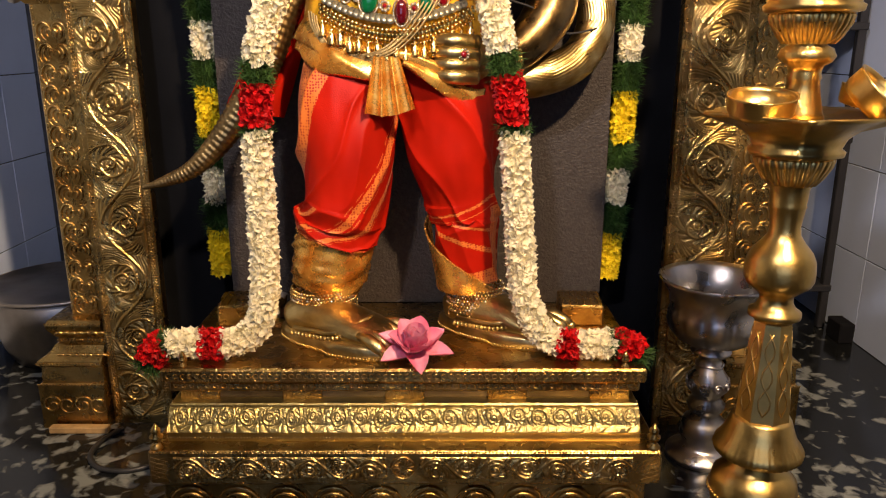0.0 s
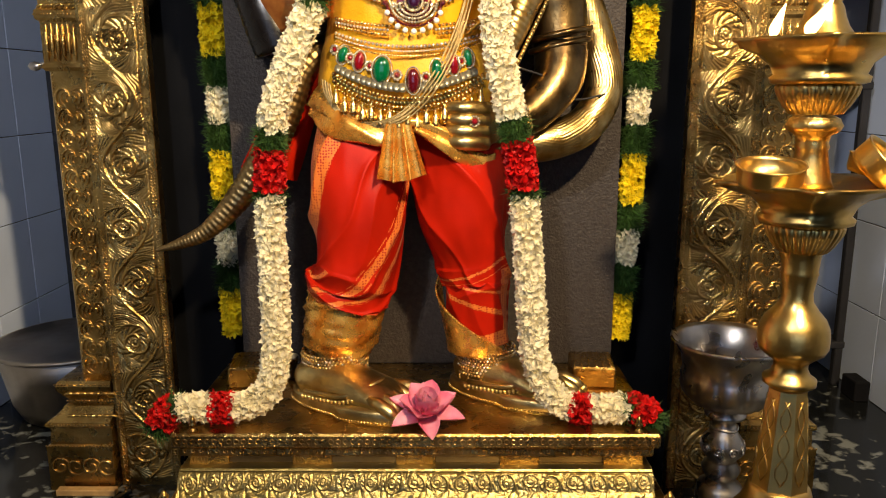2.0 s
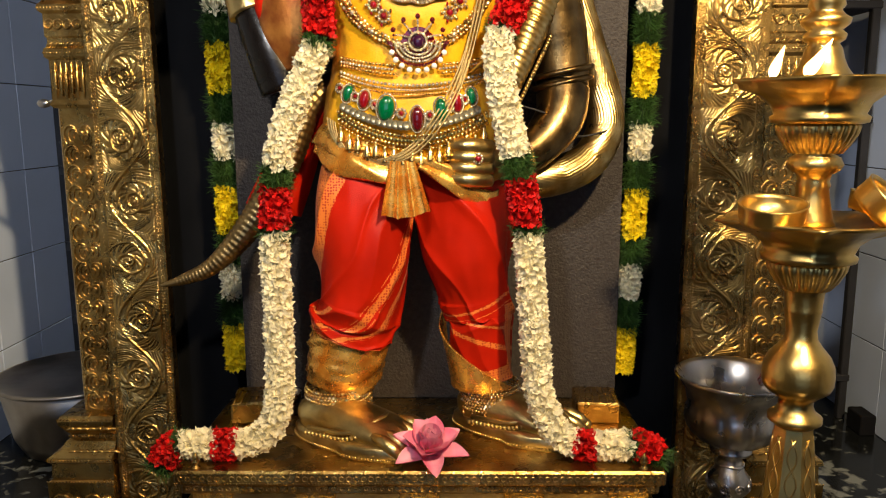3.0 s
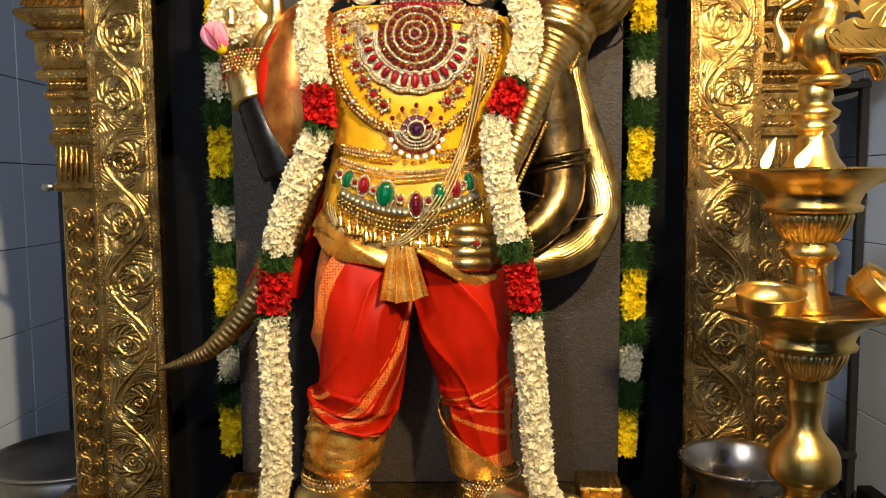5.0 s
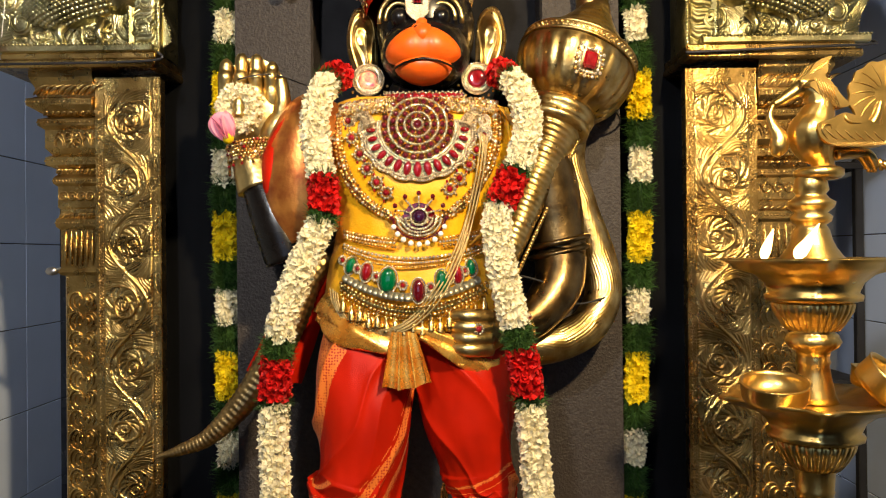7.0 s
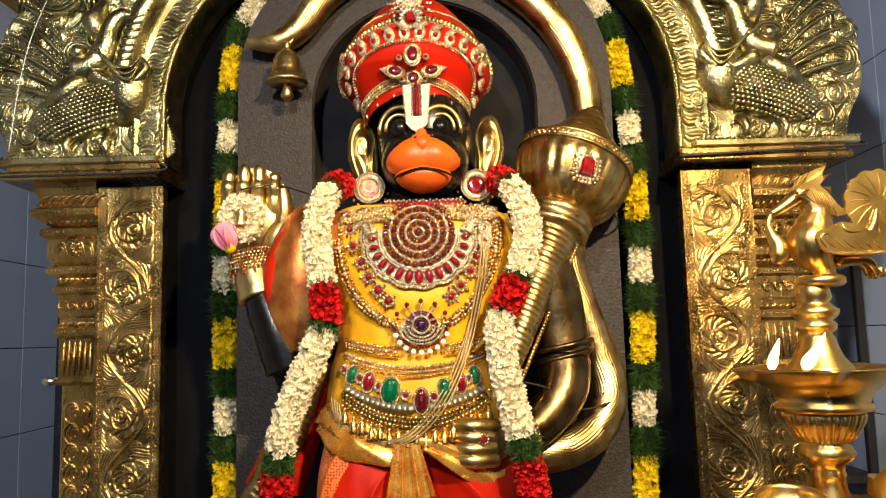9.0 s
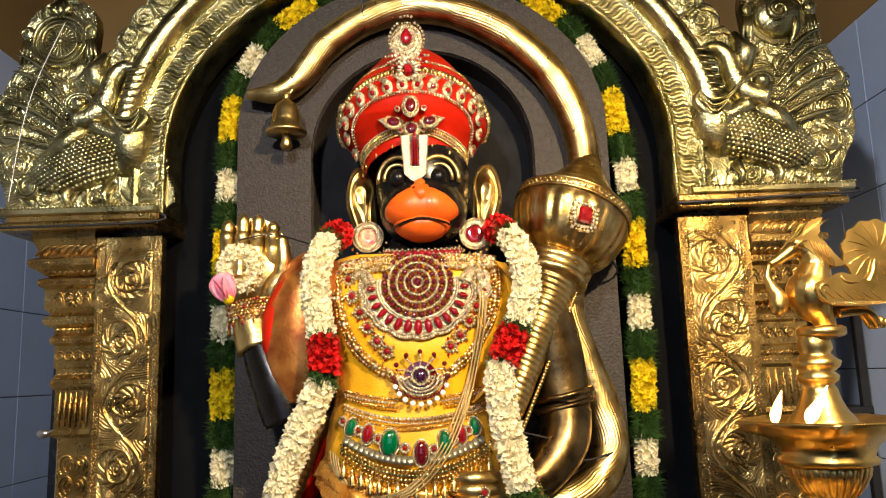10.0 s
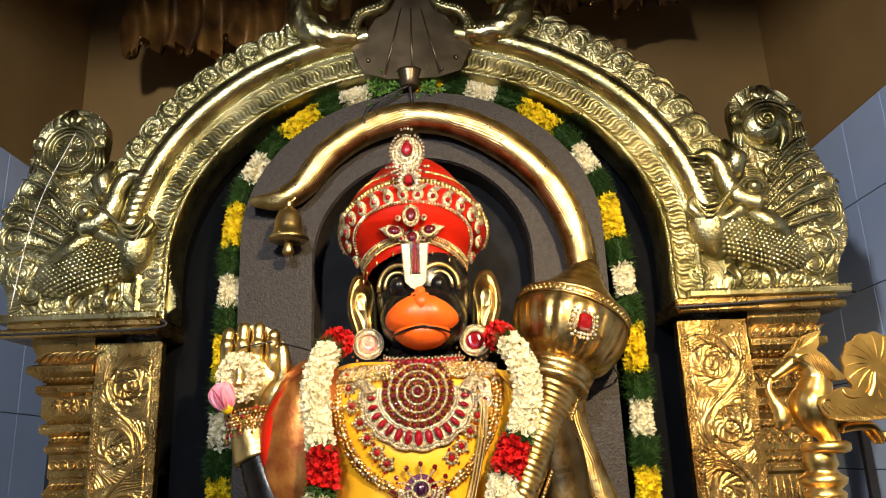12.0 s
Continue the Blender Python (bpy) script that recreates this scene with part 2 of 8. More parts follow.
# ---- mesh tools ----
class Geo:
    """Collects the points and faces of one mesh."""

    def __init__(self):
        self.v, self.f, self.m, self.s = [], [], [], []

    def add(self, verts, faces, mi=0, smooth=True):
        o = len(self.v)
        self.v.extend([tuple(p) for p in verts])
        self.f.extend([tuple(i + o for i in f) for f in faces])
        self.m.extend([mi] * len(faces))
        self.s.extend([smooth] * len(faces))
        return o

    def tube(self, path, radii, n=8, mi=0, cap=True, up=None, spin=0.0, fn=None, mfn=None):
        """A loft along a path; radii: one number, or a number or (side, front) pair for each point."""
        P = [Vector(p) for p in path]
        k = len(P)
        if isinstance(radii, (int, float)):
            radii = [radii] * k
        verts, faces = [], []
        side = None
        for i in range(k):
            t = (P[min(i + 1, k - 1)] - P[max(i - 1, 0)])
            t = t.normalized() if t.length > 1e-9 else Vector((0, 0, 1))
            if side is None:
                ref = Vector(up) if up else (Vector((0, -1, 0)) if abs(t.y) < 0.9 else Vector((1, 0, 0)))
                side = t.cross(ref).normalized()
            else:
                side = (side - t * side.dot(t)).normalized()
            front = side.cross(t)
            r = radii[i]
            a, b = r if isinstance(r, (tuple, list)) else (r, r)
            for j in range(n):
                w = 2 * math.pi * j / n + spin
                g = fn(i / max(k - 1, 1), j / n) if fn else 1.0
                verts.append(P[i] + side * (a * g * math.cos(w)) + front * (b * g * math.sin(w)))
        for i in range(k - 1):
            for j in range(n):
                a, b = i * n + j, i * n + (j + 1) % n
                faces.append((a, b, b + n, a + n))
        if cap:
            faces.append(tuple(range(n - 1, -1, -1)))
            faces.append(tuple(range((k - 1) * n, k * n)))
        o = len(self.m)
        self.add(verts, faces, mi)
        if mfn:
            for i in range(k - 1):
                for j in range(n):
                    self.m[o + i * n + j] = mfn(i / (k - 1), j / n)

    def lathe(self, profile, at, n=32, mi=0, flute=None, axis=None):
        """Turns (radius, height) pairs round the upright through at; flute(height, angle) scales the radius."""
        rot = Vector((0, 0, 1)).rotation_difference(Vector(axis)).to_matrix() if axis else None
        verts, faces = [], []
        c = Vector(at)
        for r, h in profile:
            for j in range(n):
                w = 2 * math.pi * j / n
                q = r * (flute(h, w) if flute else 1.0)
                p = Vector((q * math.cos(w), q * math.sin(w), h))
                verts.append(c + (rot @ p if rot else p))
        k = len(profile)
        for i in range(k - 1):
            for j in range(n):
                a, b = i * n + j, i * n + (j + 1) % n
                faces.append((a, b, b + n, a + n))
        faces.append(tuple(range(n - 1, -1, -1)))
        faces.append(tuple(range((k - 1) * n, k * n)))
        self.add(verts, faces, mi)

    def ball(self, c, r, nu=8, nv=6, mi=0, rot=None):
        if isinstance(r, (int, float)):
            r = (r, r, r)
        c = Vector(c)
        verts = []
        for i in range(1, nv):
            a = math.pi * i / nv
            for j in range(nu):
                w = 2 * math.pi * j / nu
                p = Vector((r[0] * math.sin(a) * math.cos(w), r[1] * math.sin(a) * math.sin(w), r[2] * math.cos(a)))
                verts.append(c + (rot @ p if rot else p))
        top, bot = Vector((0, 0, r[2])), Vector((0, 0, -r[2]))
        verts += [c + (rot @ top if rot else top), c + (rot @ bot if rot else bot)]
        T, B = len(verts) - 2, len(verts) - 1
        faces = []
        for j in range(nu):
            k = (j + 1) % nu
            faces.append((T, j, k))
            faces.append((B, (nv - 2) * nu + k, (nv - 2) * nu + j))
        for i in range(nv - 2):
            for j in range(nu):
                k = (j + 1) % nu
                faces.append((i * nu + j, (i + 1) * nu + j, (i + 1) * nu + k, i * nu + k))
        self.add(verts, faces, mi)

    def box(self, x0, x1, y0, y1, z0, z1, mi=0, e=0.003, m=None):
        """A box with chamfered edges; m: a pose to turn it by."""
        lo, hi = (x0, y0, z0), (x1, y1, z1)
        e = min(e, (x1 - x0) / 2.1, (y1 - y0) / 2.1, (z1 - z0) / 2.1)
        verts, idx = [], {}
        for sx in (0, 1):
            for sy in (0, 1):
                for sz in (0, 1):
                    s = (sx, sy, sz)
                    for ax in range(3):
                        p = [(hi[i] if s[i] else lo[i]) + (0 if i == ax else (-e if s[i] else e)) for i in range(3)]
                        idx[s, ax] = len(verts)
                        verts.append(m @ Vector(p) if m else p)
        faces = []
        for ax in range(3):
            b, c = (ax + 1) % 3, (ax + 2) % 3
            for s in (0, 1):
                ring = []
                for u, w in ((0, 0), (1, 0), (1, 1), (0, 1)):
                    k = [0, 0, 0]
                    k[ax], k[b], k[c] = s, u, w
                    ring.append(idx[tuple(k), ax])
                faces.append(tuple(ring if s else ring[::-1]))
            for u in (0, 1):
                for w in (0, 1):
                    k0, k1 = [0, 0, 0], [0, 0, 0]
                    k0[b] = k1[b] = u
                    k0[c] = k1[c] = w
                    k1[ax] = 1
                    faces.append((idx[tuple(k0), b], idx[tuple(k1), b], idx[tuple(k1), c], idx[tuple(k0), c]))
        for sx in (0, 1):
            for sy in (0, 1):
                for sz in (0, 1):
                    faces.append(tuple(idx[(sx, sy, sz), a] for a in range(3)))
        self.add(verts, faces, mi, False)

    def prism(self, outline, y0, y1, mi=0, smooth=False):
        """An upright plate: an outline in x, z pushed from y0 to y1."""
        n = len(outline)
        verts = [(x, y0, z) for x, z in outline] + [(x, y1, z) for x, z in outline]
        faces = [tuple(range(n)), tuple(range(2 * n - 1, n - 1, -1))]
        faces += [(i, i + n, (i + 1) % n + n, (i + 1) % n) for i in range(n)]
        self.add(verts, faces, mi, smooth)

    def sweep(self, path, profile, mi=0, closed=False):
        """Sweeps (outward, y) pairs along a path in x, z; outward is to the left of the way."""
        k, n = len(path), len(profile)
        verts, faces = [], []
        for i in range(k):
            a, b = path[max(i - 1, 0)], path[min(i + 1, k - 1)]
            tx, tz = b[0] - a[0], b[1] - a[1]
            L = math.hypot(tx, tz) or 1
            nx, nz = -tz / L, tx / L
            for o, y in profile:
                verts.append((path[i][0] + nx * o, y, path[i][1] + nz * o))
        for i in range(k - 1):
            for j in range(n - 1):
                a = i * n + j
                faces.append((a, a + 1, a + n + 1, a + n))
        self.add(verts, faces, mi)

    def sheet(self, fn, nu, nv, mi=0, wrap=False):
        """A grid of fn(u, v) points."""
        verts = [fn(i / nu, j / nv) for i in range(nu + 1) for j in range(nv + 1)]
        faces = [(i * (nv + 1) + j, (i + 1) * (nv + 1) + j, (i + 1) * (nv + 1) + j + 1, i * (nv + 1) + j + 1) for i in range(nu) for j in range(nv)]
        self.add(verts, faces, mi)

    def mesh(self, name, mats):
        me = bpy.data.meshes.new(name)
        me.from_pydata(self.v, [], self.f)
        for m in mats:
            me.materials.append(m)
        me.polygons.foreach_set("material_index", self.m)
        me.polygons.foreach_set("use_smooth", self.s)
        bm = bmesh.new()
        bm.from_mesh(me)
        bmesh.ops.recalc_face_normals(bm, faces=bm.faces)
        bm.to_mesh(me)
        bm.free()
        return me


def part(name, geo, mats, parent=None, label="", kind=""):
    """Links what geo holds as one mesh object, under a thing where one is given."""
    ob = new(name, geo.mesh(name, mats if isinstance(mats, (list, tuple)) else [mats]))
    if parent:
        ob.parent = parent
        ob.matrix_parent_inverse = Matrix.Translation(-parent.matrix_basis.translation) if parent.type == "EMPTY" else Matrix()
    return tagged(ob, label, kind=kind)


def thing(name, at, label, category, group="", kind=""):
    ob = new(name)
    ob.empty_display_size = 0.05
    ob.matrix_basis = Matrix.Translation(at)
    return tagged(ob, label, category, group, kind)


def smooth_path(pts, n=8):
    """A Catmull-Rom line through the points, of tuples of any length."""
    pts = [tuple(p) for p in pts]
    out = []
    for i in range(len(pts) - 1):
        p0, p1, p2, p3 = pts[max(i - 1, 0)], pts[i], pts[i + 1], pts[min(i + 2, len(pts) - 1)]
        for s in range(n):
            t = s / n
            out.append(tuple(0.5 * (2 * b + (c - a) * t + (2 * a - 5 * b + 4 * c - d) * t * t + (3 * b - a - 3 * c + d) * t ** 3) for a, b, c, d in zip(p0, p1, p2, p3)))
    out.append(pts[-1])
    return out


def spaced(path, step):
    """Points at even steps along a path, each with its direction."""
    P = [Vector(p) for p in path]
    out, left = [], 0.0
    for a, b in zip(P, P[1:]):
        d = b - a
        L = d.length
        while left <= L and L > 0:
            out.append((a + d * (left / L), d / L))
            left += step
        left -= L
    return out


def noise3(x, y, z, s=1.0):
    return noise.noise(Vector((x * s, y * s, z * s)))


# ---- relief tools for the embossed metal ----
def ridge(g, pts, r, y, mi=0, n=5, flat=1.5):
    """A raised line in x, z on the plane y, thin at its ends."""
    k = len(pts)
    rad = [(max(r * min(1.0, 2.2 * i / (k - 1) + 0.35, 2.2 * (1 - i / (k - 1)) + 0.2), 0.0004),) * 2 for i in range(k)]
    rad = [(a, a * flat) for a, _ in rad]
    g.tube([(x, y, z) for x, z in pts], rad, n, mi, cap=False, up=(0, -1, 0))


def curl(g, cx, cz, r, turns, a0, way, y, rad, mi=0, seg=22):
    pts = []
    for i in range(seg + 1):
        s = i / seg
        q = r * (1 - 0.9 * s ** 1.35)
        w = a0 + way * turns * 2 * math.pi * s
        pts.append((cx + q * math.cos(w), cz + q * math.sin(w)))
    ridge(g, pts, rad, y, mi)
    return pts


def frond(g, x, z, ang, L, bend, y, rad, mi=0, seg=6):
    pts = [(x, z)]
    for i in range(seg):
        ang += bend / seg
        x, z = x + L / seg * math.cos(ang), z + L / seg * math.sin(ang)
        pts.append((x, z))
    ridge(g, pts, rad, y, mi, 5)


def ripple(x, y, k):
    """Smooth waviness from a few crossed waves."""
    return (np.sin(x * 61 + y * 37 + k) + np.sin(x * -43 + y * 89 + 2.1 * k) + np.sin(x * 131 + y * -71 + 0.7 * k)) / 3


def swirl_field(X, Z, centres, k=0.0):
    """Heights of an embossed scroll: each place belongs to its nearest centre (x, z, radius, way), round which leaves and veins swirl."""
    near = np.full(X.shape, 1e9)
    rho, phi, rad = np.ones(X.shape), np.zeros(X.shape), np.ones(X.shape)
    wx, wz = X + 0.0035 * ripple(X, Z, k), Z + 0.0035 * ripple(Z, X, k + 4)
    for cx, cz, R, way in centres:
        d = np.hypot(wx - cx, wz - cz) / R
        hit = d < near
        near[hit], rad[hit] = d[hit], R
        rho[hit] = np.maximum(d[hit], 0.03)
        phi[hit] = way * np.arctan2((wz - cz)[hit], (wx - cx)[hit])
    ln = np.log(rho)
    # the coiled stem
    turn = phi / (2 * np.pi) + ln / math.log(2.6)
    coil = np.abs(turn - np.round(turn)) * math.log(2.6) * rho * rad
    stem = np.exp(-(coil / (0.0010 + 0.05 * rad)) ** 2) * (rho > 0.16) * (rho < 1.12)
    # leaves inside the coil and sprays outside it, with fine veins
    inner = np.abs(np.sin(5.5 * phi - 6.5 * ln + 0.6 * ripple(X, Z, k + 1))) ** 0.6 * (0.6 + 0.4 * np.abs(np.sin(16.5 * phi - 19.5 * ln)))
    lobes = np.abs(np.sin(3.0 * phi + 5.0 * ln + 0.8 * ripple(X, Z, k + 2))) ** 0.5
    veins = np.abs(np.sin(14.0 * phi + 34.0 * ln + 2.0 * ripple(X, Z, k + 3))) ** 0.7
    leaf = np.where(rho < 0.97, 0.70 * inner, lobes * (0.25 + 0.62 * veins))
    bud = np.exp(-(rho / 0.16) ** 2)
    return np.maximum(np.maximum(leaf * 0.85, stem), bud)


def relief(name, pos, keep, mats, parent, label=""):
    """A fine grid of points, shape (rows, columns, 3), as one embossed sheet; keep: which points are inside."""
    nu, nv = pos.shape[:2]
    idx = np.arange(nu * nv).reshape(nu, nv)
    quads = np.stack([idx[:-1, :-1], idx[1:, :-1], idx[1:, 1:], idx[:-1, 1:]], -1).reshape(-1, 4)
    flat = pos.reshape(-1, 3)
    if keep is not None:
        quads = quads[keep.reshape(-1)[quads].all(1)]
        used = np.unique(quads)
        back = np.zeros(nu * nv, int)
        back[used] = np.arange(len(used))
        flat, quads = flat[used], back[quads]
    me = bpy.data.meshes.new(name)
    me.from_pydata(flat.tolist(), [], quads.tolist())
    for m in mats if isinstance(mats, (list, tuple)) else [mats]:
        me.materials.append(m)
    me.polygons.foreach_set("use_smooth", [True] * len(me.polygons))
    ob = new(name, me)
    if parent:
        ob.parent = parent
        ob.matrix_parent_inverse = Matrix.Translation(-parent.matrix_basis.translation)
    return tagged(ob, label)


def vine_heights(U, V, length, w, cell, k):
    """A running vine along U: curls on alternate sides of a waving stem."""
    count = max(1, round(length / cell))
    step = length / count
    R = min(0.40 * w, 0.42 * step)
    h = swirl_field(U, V, [((c + 0.5) * step, (0.10 if c % 2 else -0.10) * w, R, -1 if c % 2 else 1) for c in range(-1, count + 1)], k)
    line = 0.40 * w * np.sin(np.pi * U / step)
    slope = 0.40 * w * np.pi / step * np.cos(np.pi * U / step)
    d = np.abs(V - line) / np.sqrt(1 + slope ** 2)
    return np.maximum(h, 1.05 * np.exp(-(d / (0.028 * w + 0.0012)) ** 2))


def beads(g, path, step, r, mi=0):
    for p, d in spaced(path, step):
        g.ball(p, r, 6, 4, mi)


def studs(g, path, step, r, mi=0):
    """A pressed row of low studs in sheet metal."""
    for p, d in spaced(path, step):
        g.ball(p, (r * 0.85, r * 0.42, r * 0.85), 6, 4, mi)


def heart(g, cx, cz, r, y, mi=0):
    """A nested heart of two facing curls."""
    for sc, rad in ((1.0, 0.0032), (0.68, 0.0026), (0.36, 0.0026)):
        for sg in (-1, 1):
            pts = []
            for i in range(15):
                w = -0.5 * math.pi + 1.55 * math.pi * i / 14
                pts.append((cx + sg * (r * 0.5 * sc * (1 - 0.015 * i) * math.cos(w) + r * 0.46 * sc), cz + r * 0.62 * sc * math.sin(w)))
            ridge(g, pts, rad, y, mi)


# ---- the room ----
X_LEFT, X_RIGHT, Y_BACK, Y_MOUTH, Y_FRONT, Z_TOP = -1.33, 1.235, 2.50, 0.45, -3.6, 2.95
g = Geo()
g.box(-3.2, 3.2, Y_FRONT - 0.2, Y_BACK + 0.2, -0.12, 0.0, 0, 0.002)
tagged(part("floor", g, FLOOR_STONE), "polished black marble floor with white veins", "floor", kind="structure")
g = Geo()
g.box(-3.2, 3.2, Y_FRONT - 0.2, Y_BACK + 0.2, Z_TOP, Z_TOP + 0.12)
tagged(part("ceiling", g, TAN_PAINT), "tan painted ceiling", "ceiling", kind="structure")
TILE_W, TILE_H, TILE_TOP = 0.205, 0.257, 0.257 * 8
g = Geo()
g.box(X_LEFT - 0.15, X_LEFT, Y_MOUTH, Y_BACK, 0.0, TILE_TOP - 0.002, 1)
g.box(X_LEFT - 0.15, X_LEFT + 0.004, Y_MOUTH, Y_BACK, TILE_TOP, Z_TOP, 0)
wall_left = tagged(part("wall_west", g, [TAN_PAINT, GROUT]), "wall with pale glazed tiles below tan paint", "wall", kind="structure")
g = Geo()
g.box(X_RIGHT, X_RIGHT + 0.15, Y_MOUTH, Y_BACK, 0.0, TILE_TOP - 0.002, 1)
g.box(X_RIGHT - 0.004, X_RIGHT + 0.15, Y_MOUTH, Y_BACK, TILE_TOP, Z_TOP, 0)
wall_right = tagged(part("wall_east", g, [TAN_PAINT, GROUT]), "wall with pale glazed tiles below tan paint", "wall", kind="structure")
g = Geo()
g.box(X_LEFT - 0.15, X_RIGHT + 0.15, Y_BACK, Y_BACK + 0.15, 0.0, TILE_TOP - 0.002, 1)
g.box(X_LEFT - 0.15, X_RIGHT + 0.15, Y_BACK - 0.004, Y_BACK + 0.15, TILE_TOP, Z_TOP, 0)
wall_back = tagged(part("wall_north", g, [TAN_PAINT, GROUT]), "back wall, tiled below and tan painted above", "wall", kind="structure")
# unseen lintel added to keep the lamps' light off the upper walls
g = Geo()
g.box(X_LEFT - 0.15, X_RIGHT + 0.15, Y_MOUTH - 0.15, Y_MOUTH - 0.002, 2.155, Z_TOP - 0.002)
tagged(part("shading_lintel", g, UNSEEN_BROWN), "unseen dark brown lintel added to shade the upper walls", "wall", kind="structure")
# unseen walls added to close the front, kept dark to hold down bounced light
for nm, bx in (("wall_south", (-3.2, 3.2, Y_FRONT - 0.15, Y_FRONT)), ("wall_hall_west", (-3.2, -3.05, Y_FRONT + 0.002, Y_MOUTH)), ("wall_hall_east", (3.05, 3.2, Y_FRONT + 0.002, Y_MOUTH)), ("wall_mouth_west", (-3.2, X_LEFT - 0.152, Y_MOUTH + 0.002, Y_MOUTH + 0.15)), ("wall_mouth_east", (X_RIGHT + 0.152, 3.2, Y_MOUTH + 0.002, Y_MOUTH + 0.15))):
    g = Geo()
    g.box(*bx, 0.0, Z_TOP - 0.002)
    tagged(part(nm, g, UNSEEN_BROWN), "unseen dark brown wall added in front for dark reflections", "wall", kind="structure")


# ---- pedestal of embossed brass ----
PX0, PX1 = -0.507, 0.366
PC = (PX0 + PX1) / 2


BRASS_SOFT = mat("satin_brass", (0.33, 0.26, 0.105), 0.36, 1.0, 0.4, 13, 0.4, 140, col2=(0.36, 0.27, 0.09), dist=0.003)


def pedestal():
    th = thing("pedestal", (PC, 1.36, 0), "stepped embossed brass pedestal with scroll and lotus bands", "pedestal")
    yb = 1.598
    # plinth band
    g = Geo()
    g.box(PX0 - 0.004, PX1 + 0.004, 1.205, yb, 0.0, 0.098)
    for i in range(10):
        cx = PX0 + 0.045 + i * (PX1 - PX0 - 0.09) / 9
        for sc in (1.0, 0.75, 0.5):
            ridge(g, [(cx + 0.042 * sc * math.cos(math.pi * k / 10), 0.035 + 0.05 * sc * math.sin(math.pi * k / 10)) for k in range(11)], 0.004, 1.204)
        curl(g, cx, 0.045, 0.018, 1.4, 0, 1, 1.204, 0.003)
    part("plinth", g, BRASS, th, "embossed lotus plinth")
    # lower step
    x0, x1 = PX0 - 0.016, PX1 + 0.022
    g = Geo()
    g.box(x0, x1, 1.178, yb, 0.106, 0.172, 0, 0.004)
    g.box(x0 + 0.012, x1 - 0.012, 1.19, yb, 0.097, 0.107)
    for side in (-1, 1):
        U, V = np.meshgrid(np.linspace(0, x1 - PC - 0.082, 330), np.linspace(-0.022, 0.022, 40), indexing="ij")
        h = vine_heights(U, V, x1 - PC - 0.082, 0.046, 0.052, 3 + side) * np.clip((0.022 - np.abs(V)) / 0.002, 0, 1)
        relief("vine_relief", np.stack([PC + side * (0.030 + U), 1.1772 - 0.0045 * h, 0.140 + V], -1), None, BRASS, th, "running vine on the step")
    for i in range(14):
        a = 2 * math.pi * i / 14
        frond(g, PC + 0.006 * math.cos(a), 0.14 + 0.006 * math.sin(a), a, 0.014, 0.3, 1.178, 0.002, 0, 3)
    for sx in (x0 + 0.02, x1 - 0.02):
        for i in range(5):
            ridge(g, [(sx - 0.016, 0.116 + 0.009 * i), (sx + 0.016, 0.126 + 0.009 * i)], 0.0012, 1.178)
            ridge(g, [(sx - 0.016, 0.126 + 0.009 * i), (sx + 0.016, 0.116 + 0.009 * i)], 0.0012, 1.178)
    ridge(g, [(PC + 0.021 * math.cos(k * math.pi / 10), 0.14 + 0.021 * math.sin(k * math.pi / 10)) for k in range(21)], 0.003, 1.178)
    studs(g, [(x0 + 0.004, 1.179, 0.170), (x1 - 0.004, 1.179, 0.170)], 0.0062, 0.0026)
    part("lower_step", g, BRASS, th, "scroll-embossed brass step")
    # lotus cyma
    g = Geo()
    prof = [(1.214, 0.172), (1.212, 0.180), (1.216, 0.188), (1.212, 0.192), (1.222, 0.202), (1.228, 0.215), (1.236, 0.228), (1.250, 0.236)]
    n = 40
    verts, faces = [], []
    for i in range(n + 1):
        x = PX0 + 0.010 + (PX1 - PX0 - 0.020) * i / n
        for q, (y, z) in enumerate(prof):
            verts.append((x, y, z))
    m = len(prof)
    for i in range(n):
        for q in range(m - 1):
            a = i * m + q
            faces.append((a, a + m, a + m + 1, a + 1))
    g.add(verts, faces)
    g.box(PX0 + 0.010, PX1 - 0.010, 1.235, yb, 0.172, 0.236)
    studs(g, [(PX0 + 0.01, 1.211, 0.181), (PX1 - 0.01, 1.211, 0.181)], 0.0055, 0.0022)
    part("lotus_moulding", g, BRASS_SOFT, th, "bright brass lotus-petal moulding")
    span = PX1 - PX0 - 0.022
    U, V = np.meshgrid(np.linspace(0, span, 720), np.linspace(0.190, 0.235, 44), indexing="ij")
    base = np.interp(V, [z for _, z in prof[3:]], [y for y, _ in prof[3:]])
    h = swirl_field(U, V, [((c + 0.5) * span / 21, 0.216, 0.0165, -1 if c < 10 else 1) for c in range(21)], 9)
    edge = np.clip(np.minimum(V - 0.190, 0.235 - V) / 0.004, 0, 1)
    relief("swirl_relief", np.stack([PX0 + 0.011 + U, base - 0.0030 - 0.0042 * h * edge, V], -1), None, BRASS_SOFT, th, "row of swirling petals")
    # recessed neck, coloured darker than the brass, with checked blocks
    g = Geo()
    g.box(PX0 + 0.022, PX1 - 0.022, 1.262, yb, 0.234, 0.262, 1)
    for i in range(5):
        cx = PX0 + 0.06 + i * (PX1 - PX0 - 0.12) / 4
        g.box(cx - 0.036, cx + 0.036, 1.255, 1.27, 0.235, 0.256, 0, 0.001)
        for k in range(12):
            ridge(g, [(cx - 0.035 + 0.006 * k, 0.236), (cx - 0.03 + 0.006 * k, 0.255)], 0.0010, 1.255)
            ridge(g, [(cx - 0.03 + 0.006 * k, 0.236), (cx - 0.035 + 0.006 * k, 0.255)], 0.0010, 1.255)
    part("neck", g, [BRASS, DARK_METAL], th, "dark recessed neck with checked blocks")
